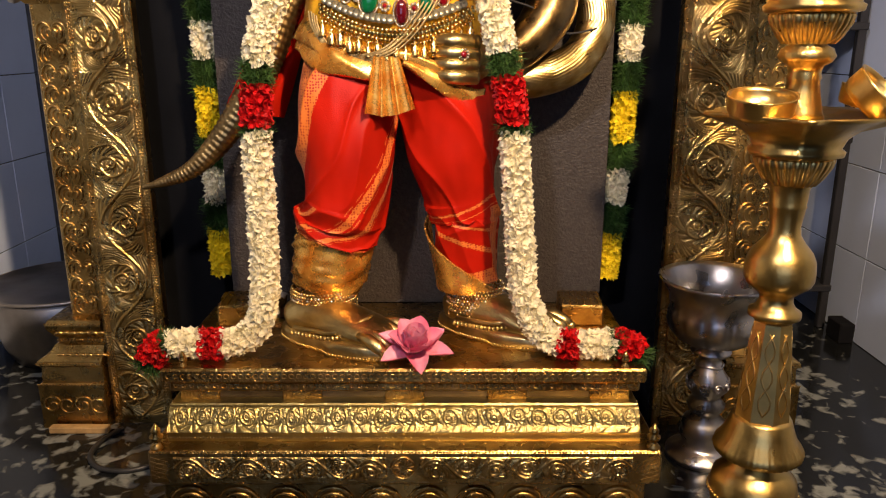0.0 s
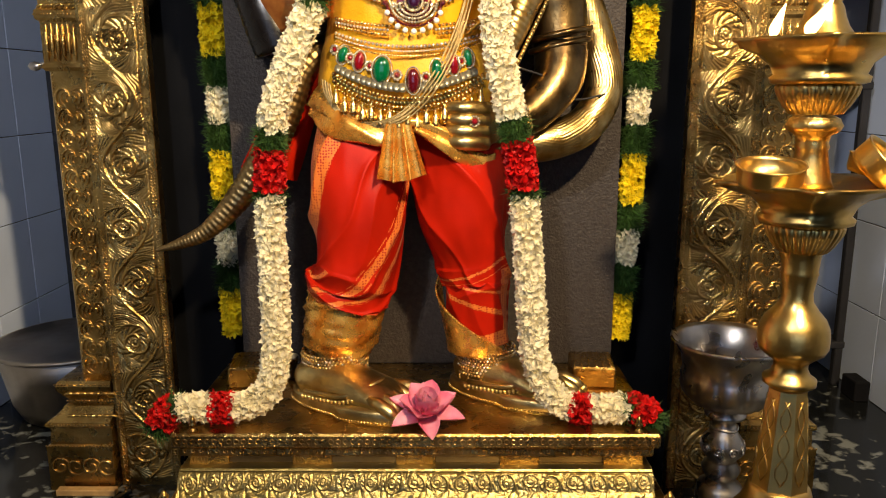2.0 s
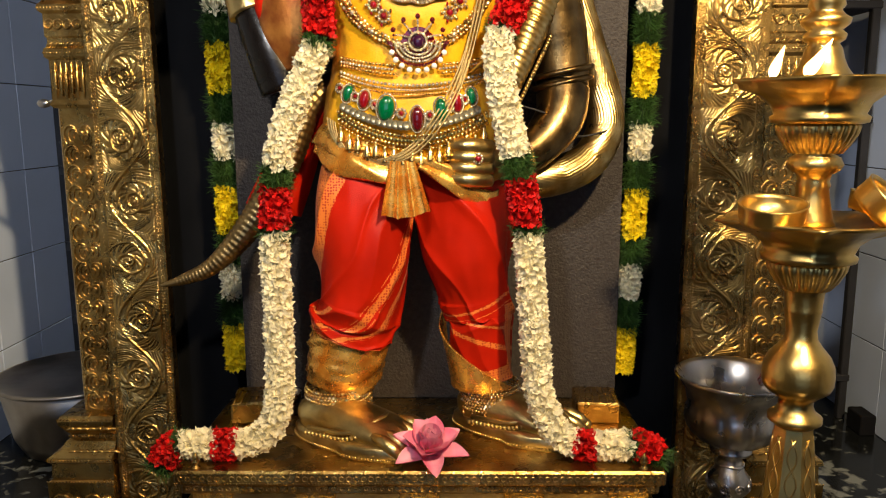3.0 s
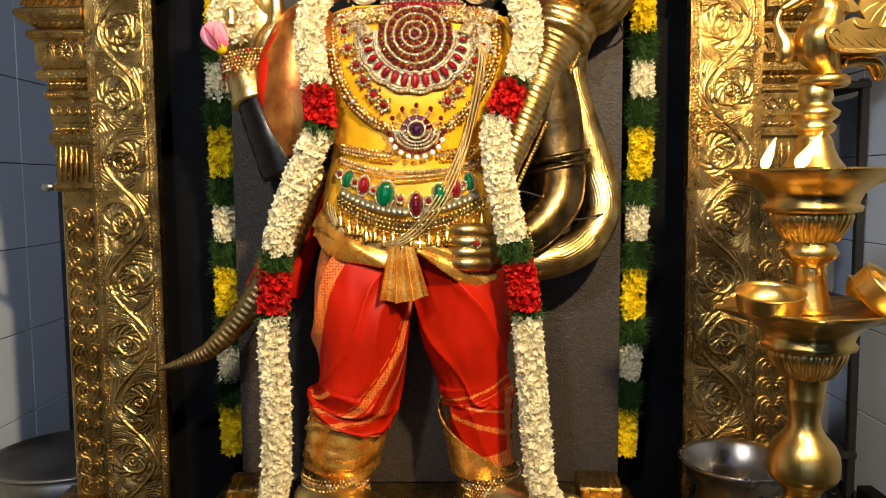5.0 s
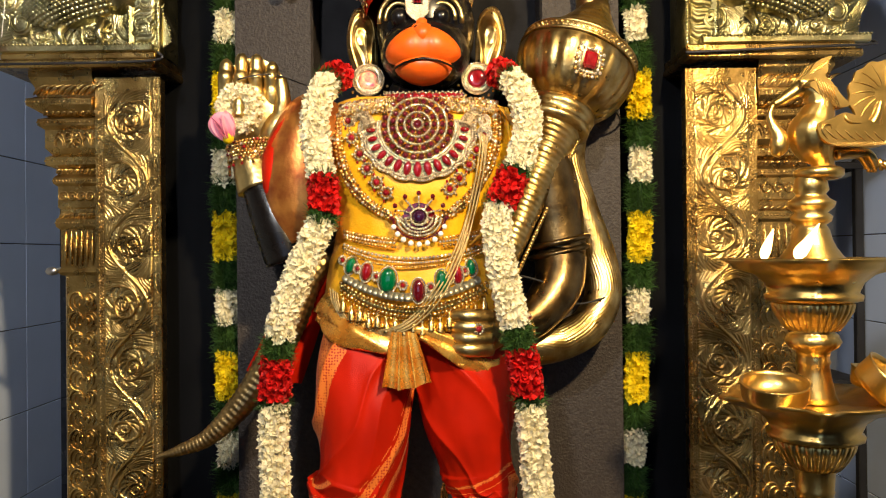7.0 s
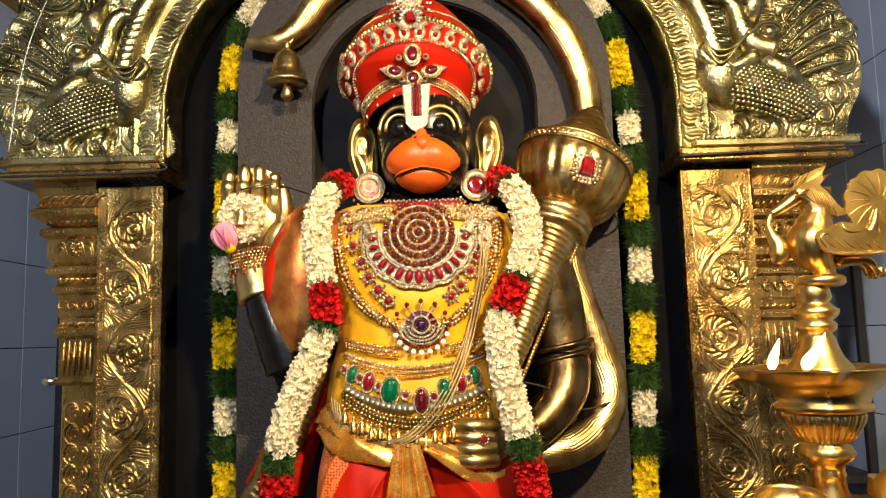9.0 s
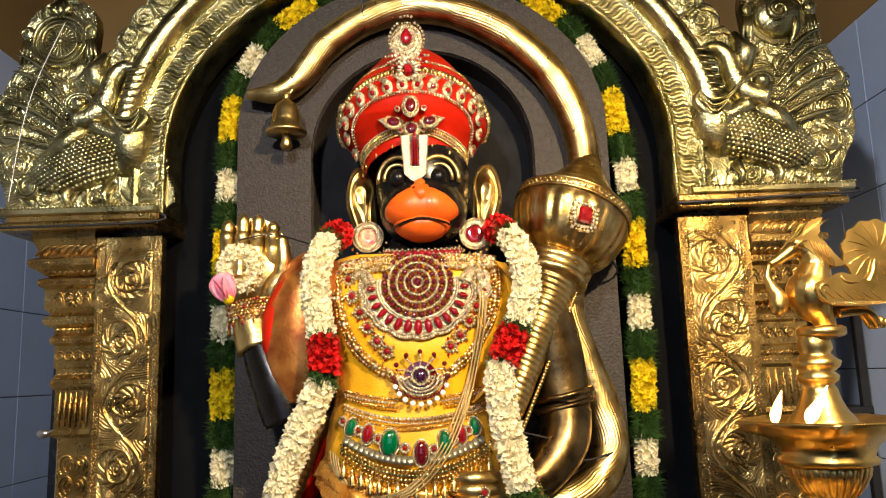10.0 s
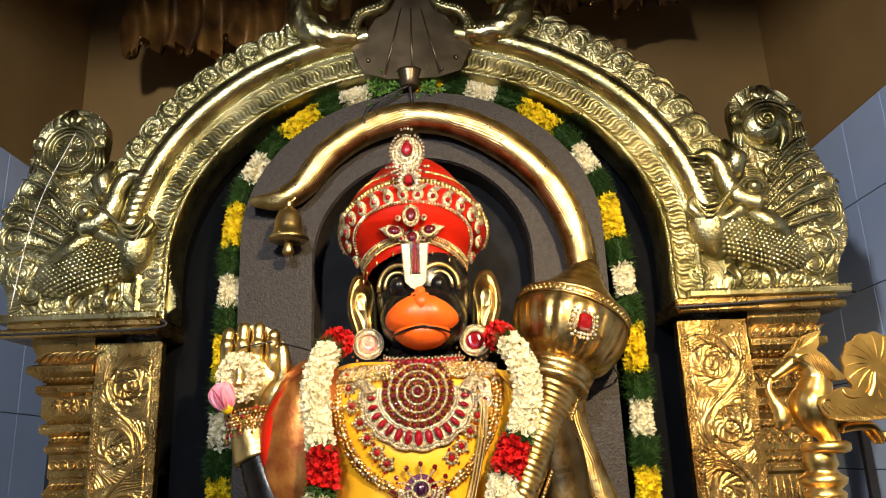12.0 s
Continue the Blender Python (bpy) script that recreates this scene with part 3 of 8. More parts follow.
    # top slab
    g = Geo()
    g.box(PX0 + 0.006, PX1 - 0.006, 1.250, yb, 0.252, 0.272, 0, 0.004)
    for i in range(58):
        curl(g, PX0 + 0.02 + i * (PX1 - PX0 - 0.04) / 57, 0.2635, 0.006, 1.2, 0.3 * i, 1, 1.250, 0.0017, 0, 9)
    g.box(PX0 - 0.002, PX1 + 0.002, 1.238, yb, 0.274, 0.302, 0, 0.004)
    for i in range(66):
        cx = PX0 + 0.012 + i * (PX1 - PX0 - 0.024) / 65
        ridge(g, [(cx + 0.0048 * math.cos(k * 0.7854), 0.288 + 0.0048 * math.sin(k * 0.7854)) for k in range(9)], 0.0014, 1.238)
    studs(g, [(PX0, 1.238, 0.297), (PX1, 1.238, 0.297)], 0.0056, 0.002)
    studs(g, [(PX0, 1.238, 0.279), (PX1, 1.238, 0.279)], 0.0056, 0.002)
    part("top_step", g, BRASS, th, "worn brass top step")
    # corner finials
    fin = Geo()
    fin.lathe([(0.012, 0), (0.013, 0.004), (0.007, 0.010), (0.006, 0.014), (0.011, 0.018), (0.012, 0.023), (0.007, 0.028), (0.008, 0.031), (0.009, 0.035), (0.005, 0.041), (0.0015, 0.048)], (0, 0, 0), 14)
    me = fin.mesh("finial", [BRASS])
    for x, y, z, s in ((x0 + 0.014, 1.192, 0.172, 1.0), (x1 - 0.014, 1.192, 0.172, 1.0), (PX0 + 0.036, 1.252, 0.302, 0.62), (PX1 - 0.036, 1.252, 0.302, 0.62)):
        o = new("finial", me)
        o.parent = th
        o.matrix_parent_inverse = Matrix.Translation((-PC, -1.36, 0))
        o.matrix_basis = Matrix.LocRotScale((x, y, z), None, (s, s, s))
    return th


pedestal()

# small embossed wedge blocks by the feet of the slab
for bx, tilt in ((-0.425, 8), (0.290, -4)):
    g = Geo()
    m = pose(bx, 1.50, 0.302, 0, 0, tilt)
    g.box(-0.045, 0.045, -0.05, 0.05, 0.0, 0.045, 0, 0.004, m)
    block = thing("brass_block", (bx, 1.50, 0.302), "small embossed brass block on the pedestal", "block", "brass blocks by the feet")
    part("body", g, BRASS, block)
    for i in range(6):
        g = Geo()
        g.tube([m @ Vector((-0.04 + 0.015 * i, -0.045, 0.0455)), m @ Vector((-0.03 + 0.012 * i, 0.045, 0.0455))], 0.0016, 5)
        part("ridge", g, BRASS, block)

# ---- granite slab behind the statue ----
SX0, SX1, SC = -0.472, 0.352, -0.06


def arch_line(cx, a, zc, b, z0, n=40):
    pts = [(cx - a, z0)]
    pts += [(cx - a * math.cos(math.pi * i / n), zc + b * math.sin(math.pi * i / n)) for i in range(n + 1)]
    return pts + [(cx + a, z0)]


def slab():
    g = Geo()
    outer = arch_line(SC, 0.412, 1.60, 0.352, 0.302, 48)
    inner = arch_line(SC, 0.249, 1.54, 0.242, 1.06, 48)
    n = len(outer)
    for y, mi in ((1.60, 0),):
        verts = [(x, y, z) for x, z in outer] + [(x, y, z) for x, z in inner]
        faces = [(i, i + 1, n + i + 1, n + i) for i in range(n - 1)]
        faces += [(0, n, 2 * n - 1, n - 1)]
        g.add(verts, faces, 0, False)
    # rim, niche cheeks and the sunk niche back, which is coloured near black
    verts = [(x, 1.60, z) for x, z in outer] + [(x, 1.70, z) for x, z in outer]
    g.add(verts, [(i, i + n, i + n + 1, i + 1) for i in range(n - 1)], 0)
    # a chamfered edge, then the deep part
    inner2 = arch_line(SC, 0.245, 1.54, 0.239, 1.06, 48)
    verts = [(x, 1.60, z) for x, z in inner] + [(x, 1.603, z) for x, z in inner] + [(x, 1.610, z) for x, z in inner2] + [(x, 1.69, z) for x, z in inner2]
    for b in range(3):
        g.add(verts[b * n:(b + 2) * n], [(i, i + 1, i + n + 1, i + n) for i in range(n - 1)], 0)
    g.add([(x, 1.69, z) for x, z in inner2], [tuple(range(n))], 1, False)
    g.add([(x, 1.70, z) for x, z in outer], [tuple(range(n))], 0, False)
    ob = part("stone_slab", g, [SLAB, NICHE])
    return tagged(ob, "rough dark granite backing slab with an arched niche", "stone slab")


slab()

# ---- black cloth hung behind the slab ----
g = Geo()
def half_cloth(z):
    return 0.63 if z < 1.45 else 0.63 * math.sqrt(max(0.0, 1 - ((z - 1.45) / 0.64) ** 2))


g.sheet(lambda u, v: (-0.07 + half_cloth(2.03 * v) * (2 * u - 1), 1.735 + 0.012 * math.sin(38 * u + 2 * math.sin(3 * v)) + 0.01 * noise3(u, v, 1, 6), 2.03 * v), 110, 40)
tagged(part("black_cloth", g, BLACK_CLOTH), "black cloth hanging in loose folds behind the slab", "cloth")


# ---- the brass arch with its two pillars ----
def scroll_panel(x0, x1, z0, z1, y, seed, side, th):
    g = Geo()
    # the sheet is bent over the edge and a little wavy
    def skin(u, v):
        return (x0 + (x1 - x0) * u + 0.0015 * noise3(u, v * 8, seed, 2), y + 0.0025 * noise3(u * 2, v * 9, seed, 1.5), z0 + (z1 - z0) * v)
    g.sheet(skin, 10, 60)
    g.box(x0 + 0.001, x1 - 0.001, y + 0.004, y + 0.035, z0, z1)
    edge = 0.0145
    for xe in (x0 + 0.006, x0 + edge, x1 - edge, x1 - 0.006):
        studs(g, [(xe, y, z0), (xe, y, z1)], 0.0068, 0.0026)
    for xe in (x0 + 0.0095, x1 - 0.0095):
        for i in range(int((z1 - z0) / 0.013)):
            zc = z0 + 0.007 + 0.013 * i
            ridge(g, [(xe + 0.0030 * math.cos(k * 1.0472), zc + 0.005 * math.sin(k * 1.0472)) for k in range(7)], 0.0014, y)
    part("scroll_panel", g, BRASS, th, "embossed scrollwork panel")
    a, b = x0 + edge + 0.003, x1 - edge - 0.003
    U, V = np.meshgrid(np.linspace(0, z1 - z0 - 0.05, int((z1 - z0) / 0.00125)), np.linspace((a - b) / 2, (b - a) / 2, int((b - a) / 0.00125)), indexing="ij")
    h = vine_heights(U, V * (1 if side < 0 else -1), z1 - z0 - 0.05, b - a, 0.137, seed)
    fade = np.clip(((b - a) / 2 - np.abs(V)) / 0.003, 0, 1)
    dent = 0.0016 * ripple(U * 0.25, V * 0.4, seed)
    relief("vine_relief", np.stack([V + (a + b) / 2, y - 0.0008 - (0.0046 * h * fade) + dent * fade, U + z0 + 0.02], -1), None, BRASS, th, "running vine with curled acanthus leaves")


def pilaster(x0, x1, y, th, side):
    """The outer shaft: hearts below, then a stack of mouldings that spread to the top."""
    g = Geo()
    g.box(x0, x1, y, y + 0.12, 0.24, 0.985, 0, 0.004)
    cx, w = (x0 + x1) / 2, x1 - x0
    z = 0.285
    while z < 0.93:
        heart(g, cx, z, w * 0.42, y)
        z += 0.043
    for xe in (x0 + 0.006, x1 - 0.006):
        studs(g, [(xe, y, 0.25), (xe, y, 0.95)], 0.0064, 0.0025)
    part("shaft", g, BRASS, th, "shaft embossed with hearts")
    g = Geo()
    # the fluted block and the mouldings above it: (height, how far it stands out)
    outs = [(0.945, 0.004), (0.952, 0.012), (0.962, 0.006), (1.045, 0.006), (1.052, 0.014), (1.068, 0.014), (1.074, 0.006), (1.090, 0.006), (1.094, 0.010), (1.140, 0.010), (1.146, 0.018), (1.158, 0.018), (1.166, 0.010), (1.178, 0.012), (1.186, 0.030), (1.202, 0.030), (1.208, 0.018), (1.222, 0.030), (1.262, 0.030), (1.270, 0.042), (1.284, 0.042), (1.290, 0.024), (1.300, 0.040), (1.312, 0.060), (1.326, 0.060), (1.332, 0.042), (1.352, 0.046), (1.372, 0.056), (1.392, 0.056)]
    verts, faces = [], []
    for z, o in outs:
        if side < 0:
            ring = [(x0 - o, y + 0.12), (x0 - o, y - o * 0.7), (x1, y - o * 0.7), (x1, y + 0.12)]
        else:
            ring = [(x1 + o, y + 0.12), (x1 + o, y - o * 0.7), (x0, y - o * 0.7), (x0, y + 0.12)]
        verts += [(a, b, z) for a, b in ring]
    k = len(outs)
    for i in range(k - 1):
        for j in range(3):
            a = i * 4 + j
            faces.append((a, a + 1, a + 5, a + 4))
    faces.append(tuple(range(4 * k - 4, 4 * k)))
    g.add(verts, faces, 0, False)
    for i in range(7):
        xx = x0 + 0.006 + (w - 0.012) * i / 6
        ridge(g, [(xx, 0.966 + 0.075 * q / 5) for q in range(6)], 0.0045, y - 0.005)
    for zz, o, st in ((1.060, 0.014, 0.007), (1.152, 0.018, 0.007), (1.194, 0.030, 0.009), (1.277, 0.042, 0.007), (1.319, 0.060, 0.009)):
        xa, xb = (x0 - o, x1) if side < 0 else (x0, x1 + o)
        studs(g, [(xa, y - o * 0.7, zz), (xb, y - o * 0.7, zz)], st, 0.003)
    for i in range(5):
        xx = x0 - 0.008 + (w + 0.016) * (i + 0.5) / 5
        curl(g, xx, 1.117, 0.012, 1.5, 0, 1, y - 0.008, 0.0024)
        for sc in (1.0, 0.6):
            ridge(g, [(xx + 0.012 * sc * math.cos(math.pi * q / 8), 1.226 + 0.030 * sc * math.sin(math.pi * q / 8)) for q in range(9)], 0.003, y - 0.022)
    for zz, hh, o, cnt in ((1.334, 0.036, 0.050, 8), (1.292, 0.018, 0.034, 9), (1.168, 0.015, 0.014, 8), (1.070, 0.018, 0.010, 8)):
        xa, xb = (x0 - o, x1) if side < 0 else (x0, x1 + o)
        for i in range(cnt):
            xx = xa + (xb - xa) * (i + 0.5) / cnt
            rr = 0.45 * (xb - xa) / cnt
            frond(g, xx - rr * 0.6, zz, 1.1, hh * 1.15, -0.9, y - o * 0.72, 0.0038)
            frond(g, xx + rr * 0.2, zz, 1.2, hh * 0.9, -0.8, y - o * 0.72, 0.0026)
    for i in range(8):
        a = i * math.pi / 4
        frond(g, (x0 + x1) / 2 - 0.008, 1.240, a, 0.020, 0.4, y - 0.022, 0.004)
    part("capital_mouldings", g, BRASS, th, "stacked capital mouldings")
    # foot
    g = Geo()
    outs = [(0.0, 0.0), (0.0, 0.070), (0.108, 0.070), (0.112, 0.062), (0.150, 0.060), (0.156, 0.068), (0.166, 0.066), (0.178, 0.044), (0.196, 0.034), (0.200, 0.026), (0.212, 0.026), (0.218, 0.032), (0.236, 0.044), (0.246, 0.046), (0.258, 0.040), (0.262, 0.004)]
    verts, faces = [], []
    for z, o in outs:
        if side < 0:
            ring = [(x0 - o, y + 0.12), (x0 - o, y - o * 0.8), (x1 - 0.002, y - o * 0.8), (x1 - 0.002, y + 0.12)]
        else:
            ring = [(x1 + o, y + 0.12), (x1 + o, y - o * 0.8), (x0 + 0.002, y - o * 0.8), (x0 + 0.002, y + 0.12)]
        verts += [(a, b, z) for a, b in ring]
    k = len(outs)
    for i in range(k - 1):
        for j in range(3):
            a = i * 4 + j
            faces.append((a, a + 1, a + 5, a + 4))
    faces.append(tuple(range(4 * k - 4, 4 * k)))
    g.add(verts, faces, 0, False)
    for zz, o in ((0.110, 0.070), (0.160, 0.068), (0.206, 0.028), (0.250, 0.046)):
        xa, xb = (x0 - o, x1) if side < 0 else (x0, x1 + o)
        studs(g, [(xa, y - o * 0.8, zz), (xb, y - o * 0.8, zz)], 0.0072, 0.003)
    for i in range(7):
        xx = (x0 - 0.03 if side < 0 else x0) + (w + 0.03) * (i + 0.5) / 7
        frond(g, xx - 0.008, 0.222, 1.0, 0.028, -1.6, y - 0.03, 0.004)
        frond(g, xx - 0.008, 0.170, 1.0, 0.030, -1.6, y - 0.036, 0.004)
    for i in range(4):
        xx = (x0 - 0.06 if side < 0 else x0) + (w + 0.06) * (i + 0.5) / 4
        curl(g, xx, 0.06, 0.022, 1.5, 0, (-1) ** i, y - 0.0565, 0.003)
    part("foot_mouldings", g, BRASS, th, "stepped embossed foot")


PL_IN, PL_MID, PL_OUT = -0.636, -0.776, -0.860
PR_IN, PR_MID, PR_OUT = 0.490, 0.640, 0.745


def beast(cx, sgn, z0, th):
    """A bird-bodied makara standing on the capital: scaled belly, leafy tail, curled snout, with a flat back plate."""
    g = Geo()
    y = 1.60

    def P(x, z):
        return cx + sgn * x, z0 + z
    out = [(0.0, 0.0), (0.345, 0.0), (0.348, 0.10), (0.342, 0.19), (0.345, 0.31), (0.300, 0.36), (0.262, 0.39), (0.235, 0.355), (0.20, 0.30), (0.17, 0.34), (0.175, 0.47), (0.10, 0.51), (0.025, 0.46), (0.02, 0.36), (-0.01, 0.32), (-0.04, 0.22), (-0.045, 0.13), (-0.01, 0.06)]
    out = smooth_path(out + [out[0]], 4)[:-1]
    g.prism([P(*p) for p in out], y + 0.012, y + 0.05)
    beads(g, [(P(*p)[0], y + 0.012, P(*p)[1]) for p in out], 0.008, 0.0032)
    # body, thigh and neck
    def lump(x, z, rx, ry, rz, a):
        px, pz = P(x, z)
        g.ball((px, y + 0.012, pz), (rx, ry, rz), 20, 14, 0, Matrix.Rotation(sgn * a, 3, "Y"))
    lump(0.175, 0.115, 0.125, 0.055, 0.062, -0.32)
    lump(0.265, 0.16, 0.062, 0.05, 0.085, 0.10)
    lump(0.145, 0.15, 0.075, 0.062, 0.038, -0.75)
    lump(0.10, 0.095, 0.055, 0.035, 0.03, -0.4)
    # scales on the belly
    for r in range(13):
        for c in range(25):
            u = -0.95 + 1.9 * c / 24 + (0.04 if r % 2 else 0)
            v = -0.85 + 0.135 * r
            if u * u + v * v > 0.92:
                continue
            dx, dz = 0.125 * u, 0.062 * v
            x = 0.175 + dx * math.cos(0.32) - dz * math.sin(0.32)
            z = 0.115 + dx * math.sin(0.32) + dz * math.cos(0.32)
            px, pz = P(x, z)
            d = 0.055 * math.sqrt(max(0.0, 1 - u * u - v * v))
            g.ball((px, y + 0.0105 - d, pz), (0.0072, 0.0034, 0.0064), 7, 4)
    # feathers of the leafy tail: three layers of curls
    rnd = random.Random(8)
    for i in range(6):
        s = i / 5
        ridge(g, [P(0.12 + 0.02 * s - 0.135 * q / 8, 0.14 + 0.105 * s + (0.035 + 0.09 * s) * math.sin(1.5 * q / 8)) for q in range(9)], 0.0058, y - 0.010 + 0.006 * s)
        beads(g, [(*((P(0.12 + 0.02 * s - 0.12 * q / 4, 0.146 + 0.105 * s + (0.035 + 0.09 * s) * math.sin(1.5 * q / 4)))[:1]), y - 0.014, P(0, 0.146 + 0.105 * s + (0.035 + 0.09 * s) * math.sin(1.5 * q / 4))[1]) for q in range(5)], 0.008, 0.003)
    for x, z, r in ((0.02, 0.11, 0.030), (0.0, 0.185, 0.038), (0.045, 0.275, 0.042), (0.10, 0.29, 0.028), (-0.01, 0.25, 0.026), (0.05, 0.06, 0.028), (0.31, 0.05, 0.028), (0.325, 0.10, 0.022)):
        px, pz = P(x, z)
        g.ball((px, y + 0.012, pz), (r * 1.1, 0.016, r * 1.1), 14, 8)
        curl(g, px, pz, r, 1.6, rnd.uniform(0, 6), sgn, y + 0.002, 0.005)
        curl(g, px, pz, r * 0.75, 1.3, rnd.uniform(0, 6), sgn, y - 0.002, 0.003)
        for i in range(10):
            a = 2 * math.pi * i / 10
            frond(g, px + r * math.cos(a), pz + r * math.sin(a), a + 0.6 * sgn, 0.022, 1.2 * sgn, y + 0.008, 0.0034, 0, 4)
    # leaves swirl all over the back plate
    xs, zs = np.meshgrid(np.arange(-0.05, 0.352, 0.0016), np.arange(-0.002, 0.515, 0.0016), indexing="ij")
    inside = np.zeros(xs.shape, bool)
    for (xa, za), (xb, zb) in zip(out, out[1:] + out[:1]):
        if za != zb:
            inside ^= ((za > zs) != (zb > zs)) & (xs < (xb - xa) * (zs - za) / (zb - za) + xa)
    curls = [(0.025, 0.105, 0.040, 1), (0.0, 0.185, 0.045, -1), (0.05, 0.270, 0.050, 1), (0.10, 0.335, 0.030, -1), (0.055, 0.40, 0.032, 1), (0.145, 0.40, 0.030, -1), (0.31, 0.045, 0.034, 1), (0.325, 0.115, 0.026, -1), (0.29, 0.265, 0.040, 1), (0.13, 0.225, 0.045, -1), (0.235, 0.325, 0.030, 1), (0.10, 0.47, 0.028, 1), (0.20, 0.03, 0.03, -1), (0.09, 0.03, 0.03, 1)]
    h = swirl_field(xs, zs, [(a, b, c, d * sgn) for a, b, c, d in curls], 3 * sgn)
    bulge = sum(np.exp(-((xs - a) ** 2 + (zs - b) ** 2) / (0.8 * c) ** 2) for a, b, c, d in curls)
    # the emblem's round field stays flat
    field = np.clip((np.hypot(xs - 0.098, zs - 0.405) - 0.066) / 0.008, 0, 1)
    h, bulge = h * field, bulge * field
    plate = np.stack([cx + sgn * xs, y + 0.0112 - 0.0085 * h - 0.010 * np.minimum(bulge, 1.2), z0 + zs], -1)
    relief("leaf_plate", plate, inside, BRASS_PALE, th, "embossed plate of swirling leaves")
    # head: jaw, teeth, upturned snout, eye and brow
    g.tube([(P(x, z)[0], y - 0.016, P(x, z)[1]) for x, z in smooth_path([(0.16, 0.20), (0.20, 0.215), (0.225, 0.255), (0.235, 0.30), (0.262, 0.325), (0.29, 0.315)], 4)], [0.034 - 0.0011 * i for i in range(21)], 12)
    g.tube([(P(x, z)[0], y - 0.02, P(x, z)[1]) for x, z in smooth_path([(0.20, 0.19), (0.245, 0.165), (0.285, 0.17), (0.315, 0.20), (0.30, 0.225)], 4)], [0.022 - 0.001 * i for i in range(17)], 10)
    for i in range(7):
        px, pz = P(0.255 + 0.004 * i, 0.215 + 0.016 * i)
        g.tube([(px, y - 0.035, pz), (px + sgn * 0.035, y - 0.035, pz + 0.006)], [0.006, 0.002], 6)
    for k in range(3):
        pts = smooth_path([(0.19 + 0.012 * k, 0.245), (0.225 + 0.010 * k, 0.225 - 0.01 * k), (0.255 + 0.006 * k, 0.20 - 0.012 * k), (0.29, 0.195 - 0.014 * k), (0.31, 0.215 - 0.006 * k)], 4)
        ridge(g, [P(*p) for p in pts], 0.004, y - 0.044)
    ex, ez = P(0.172, 0.235)
    g.ball((ex, y - 0.036, ez), 0.016, 12, 8)
    for rr in (0.024, 0.032):
        ridge(g, [(ex + rr * math.cos(k * 0.5), ez + rr * 0.8 * math.sin(k * 0.5)) for k in range(13)], 0.004, y - 0.034)
    hx, hz = P(0.205, 0.315)
    g.tube([(hx, y - 0.01, hz - 0.05), (hx - sgn * 0.012, y - 0.015, hz), (hx + sgn * 0.012, y - 0.01, hz + 0.045)], [0.022, 0.026, 0.010], 10)
    # legs and claws
    for lx in (0.15, 0.235):
        px, pz = P(lx, 0.0)
        g.tube([(px, y - 0.005, pz + 0.062), (px - sgn * 0.012, y - 0.012, pz + 0.032), (px, y - 0.012, pz + 0.006)], [0.014, 0.008, 0.007], 8)
        for c in (-0.022, 0.0, 0.022):
            g.tube([(px, y - 0.014, pz + 0.006), (px + c, y - 0.02, pz + 0.003)], [0.006, 0.003], 6)
    # base strip
    xa, xb = sorted((P(-0.01, 0)[0], P(0.345, 0)[0]))
    g.box(xa, xb, y - 0.03, y + 0.06, z0 - 0.012, z0 + 0.006)
    beads(g, [(xa, y - 0.031, z0 + 0.004), (xb, y - 0.031, z0 + 0.004)], 0.0075, 0.003)
    return g, P, y


def makara(cx, sgn, z0, th, emblem):
    g, P, y = beast(cx, sgn, z0, th)
    ecx, ecz = P(0.098, 0.405)
    if emblem == "disc":
        for r, rad in ((0.060, 0.006), (0.050, 0.003), (0.040, 0.005)):
            ridge(g, [(ecx + r * math.cos(k * math.pi / 14), ecz + r * math.sin(k * math.pi / 14)) for k in range(29)], rad, y + 0.008)
        for k in range(22):
            a = 2 * math.pi * k / 22
            ridge(g, [(ecx + q * math.cos(a), ecz + q * math.sin(a)) for q in (0.008, 0.02, 0.036)], 0.0026, y + 0.008)
        g.ball((ecx, y + 0.008, ecz), (0.010, 0.008, 0.010), 10, 6)
    else:
        g.ball((ecx + sgn * 0.006, y + 0.012, ecz + 0.004), (0.056, 0.032, 0.056), 20, 14)
        curl(g, ecx + 0.012 * sgn, ecz + 0.005, 0.026, 1.5, 1.0, -sgn, y - 0.020, 0.007)
        for k in range(3):
            ridge(g, [(ecx + (0.058 - 0.006 * k) * math.cos(0.5 + q * 0.24), ecz + (0.058 - 0.010 * k) * math.sin(0.5 + q * 0.24)) for q in range(10)], 0.004, y - 0.006)
        ridge(g, [(ecx - sgn * (0.02 + 0.01 * math.sin(q * 0.7)), ecz + 0.01 - 0.016 * q) for q in range(6)], 0.012, y)
    for k in range(3):
        g.tube([(ecx, y + 0.008, ecz + 0.06), (ecx + (k - 1) * 0.020, y + 0.004, ecz + 0.078), (ecx + (k - 1) * 0.004, y + 0.008, ecz + 0.105)], [0.009, 0.010, 0.002], 8)
    for s2 in (-1, 1):
        g.ball((ecx + s2 * 0.072, y + 0.012, ecz + 0.02), (0.016, 0.014, 0.020), 10, 8)
        curl(g, ecx + s2 * 0.072, ecz + 0.02, 0.015, 1.3, 0, s2, y + 0.002, 0.003)
        for k in range(3):
            g.tube([(ecx + s2 * (0.066 + 0.006 * k), y + 0.006, ecz + 0.002), (ecx + s2 * (0.064 + 0.012 * k), y + 0.008, ecz - 0.055)], [0.006, 0.004], 6)
    for k in range(5):
        a = math.pi * (0.2 + 0.15 * k)
        frond(g, ecx, ecz - 0.10, a, 0.038, 0.5, y + 0.006, 0.005)
    part("makara", g, BRASS_PALE, th, "embossed bird-bodied beast with scaled belly and leafy tail")


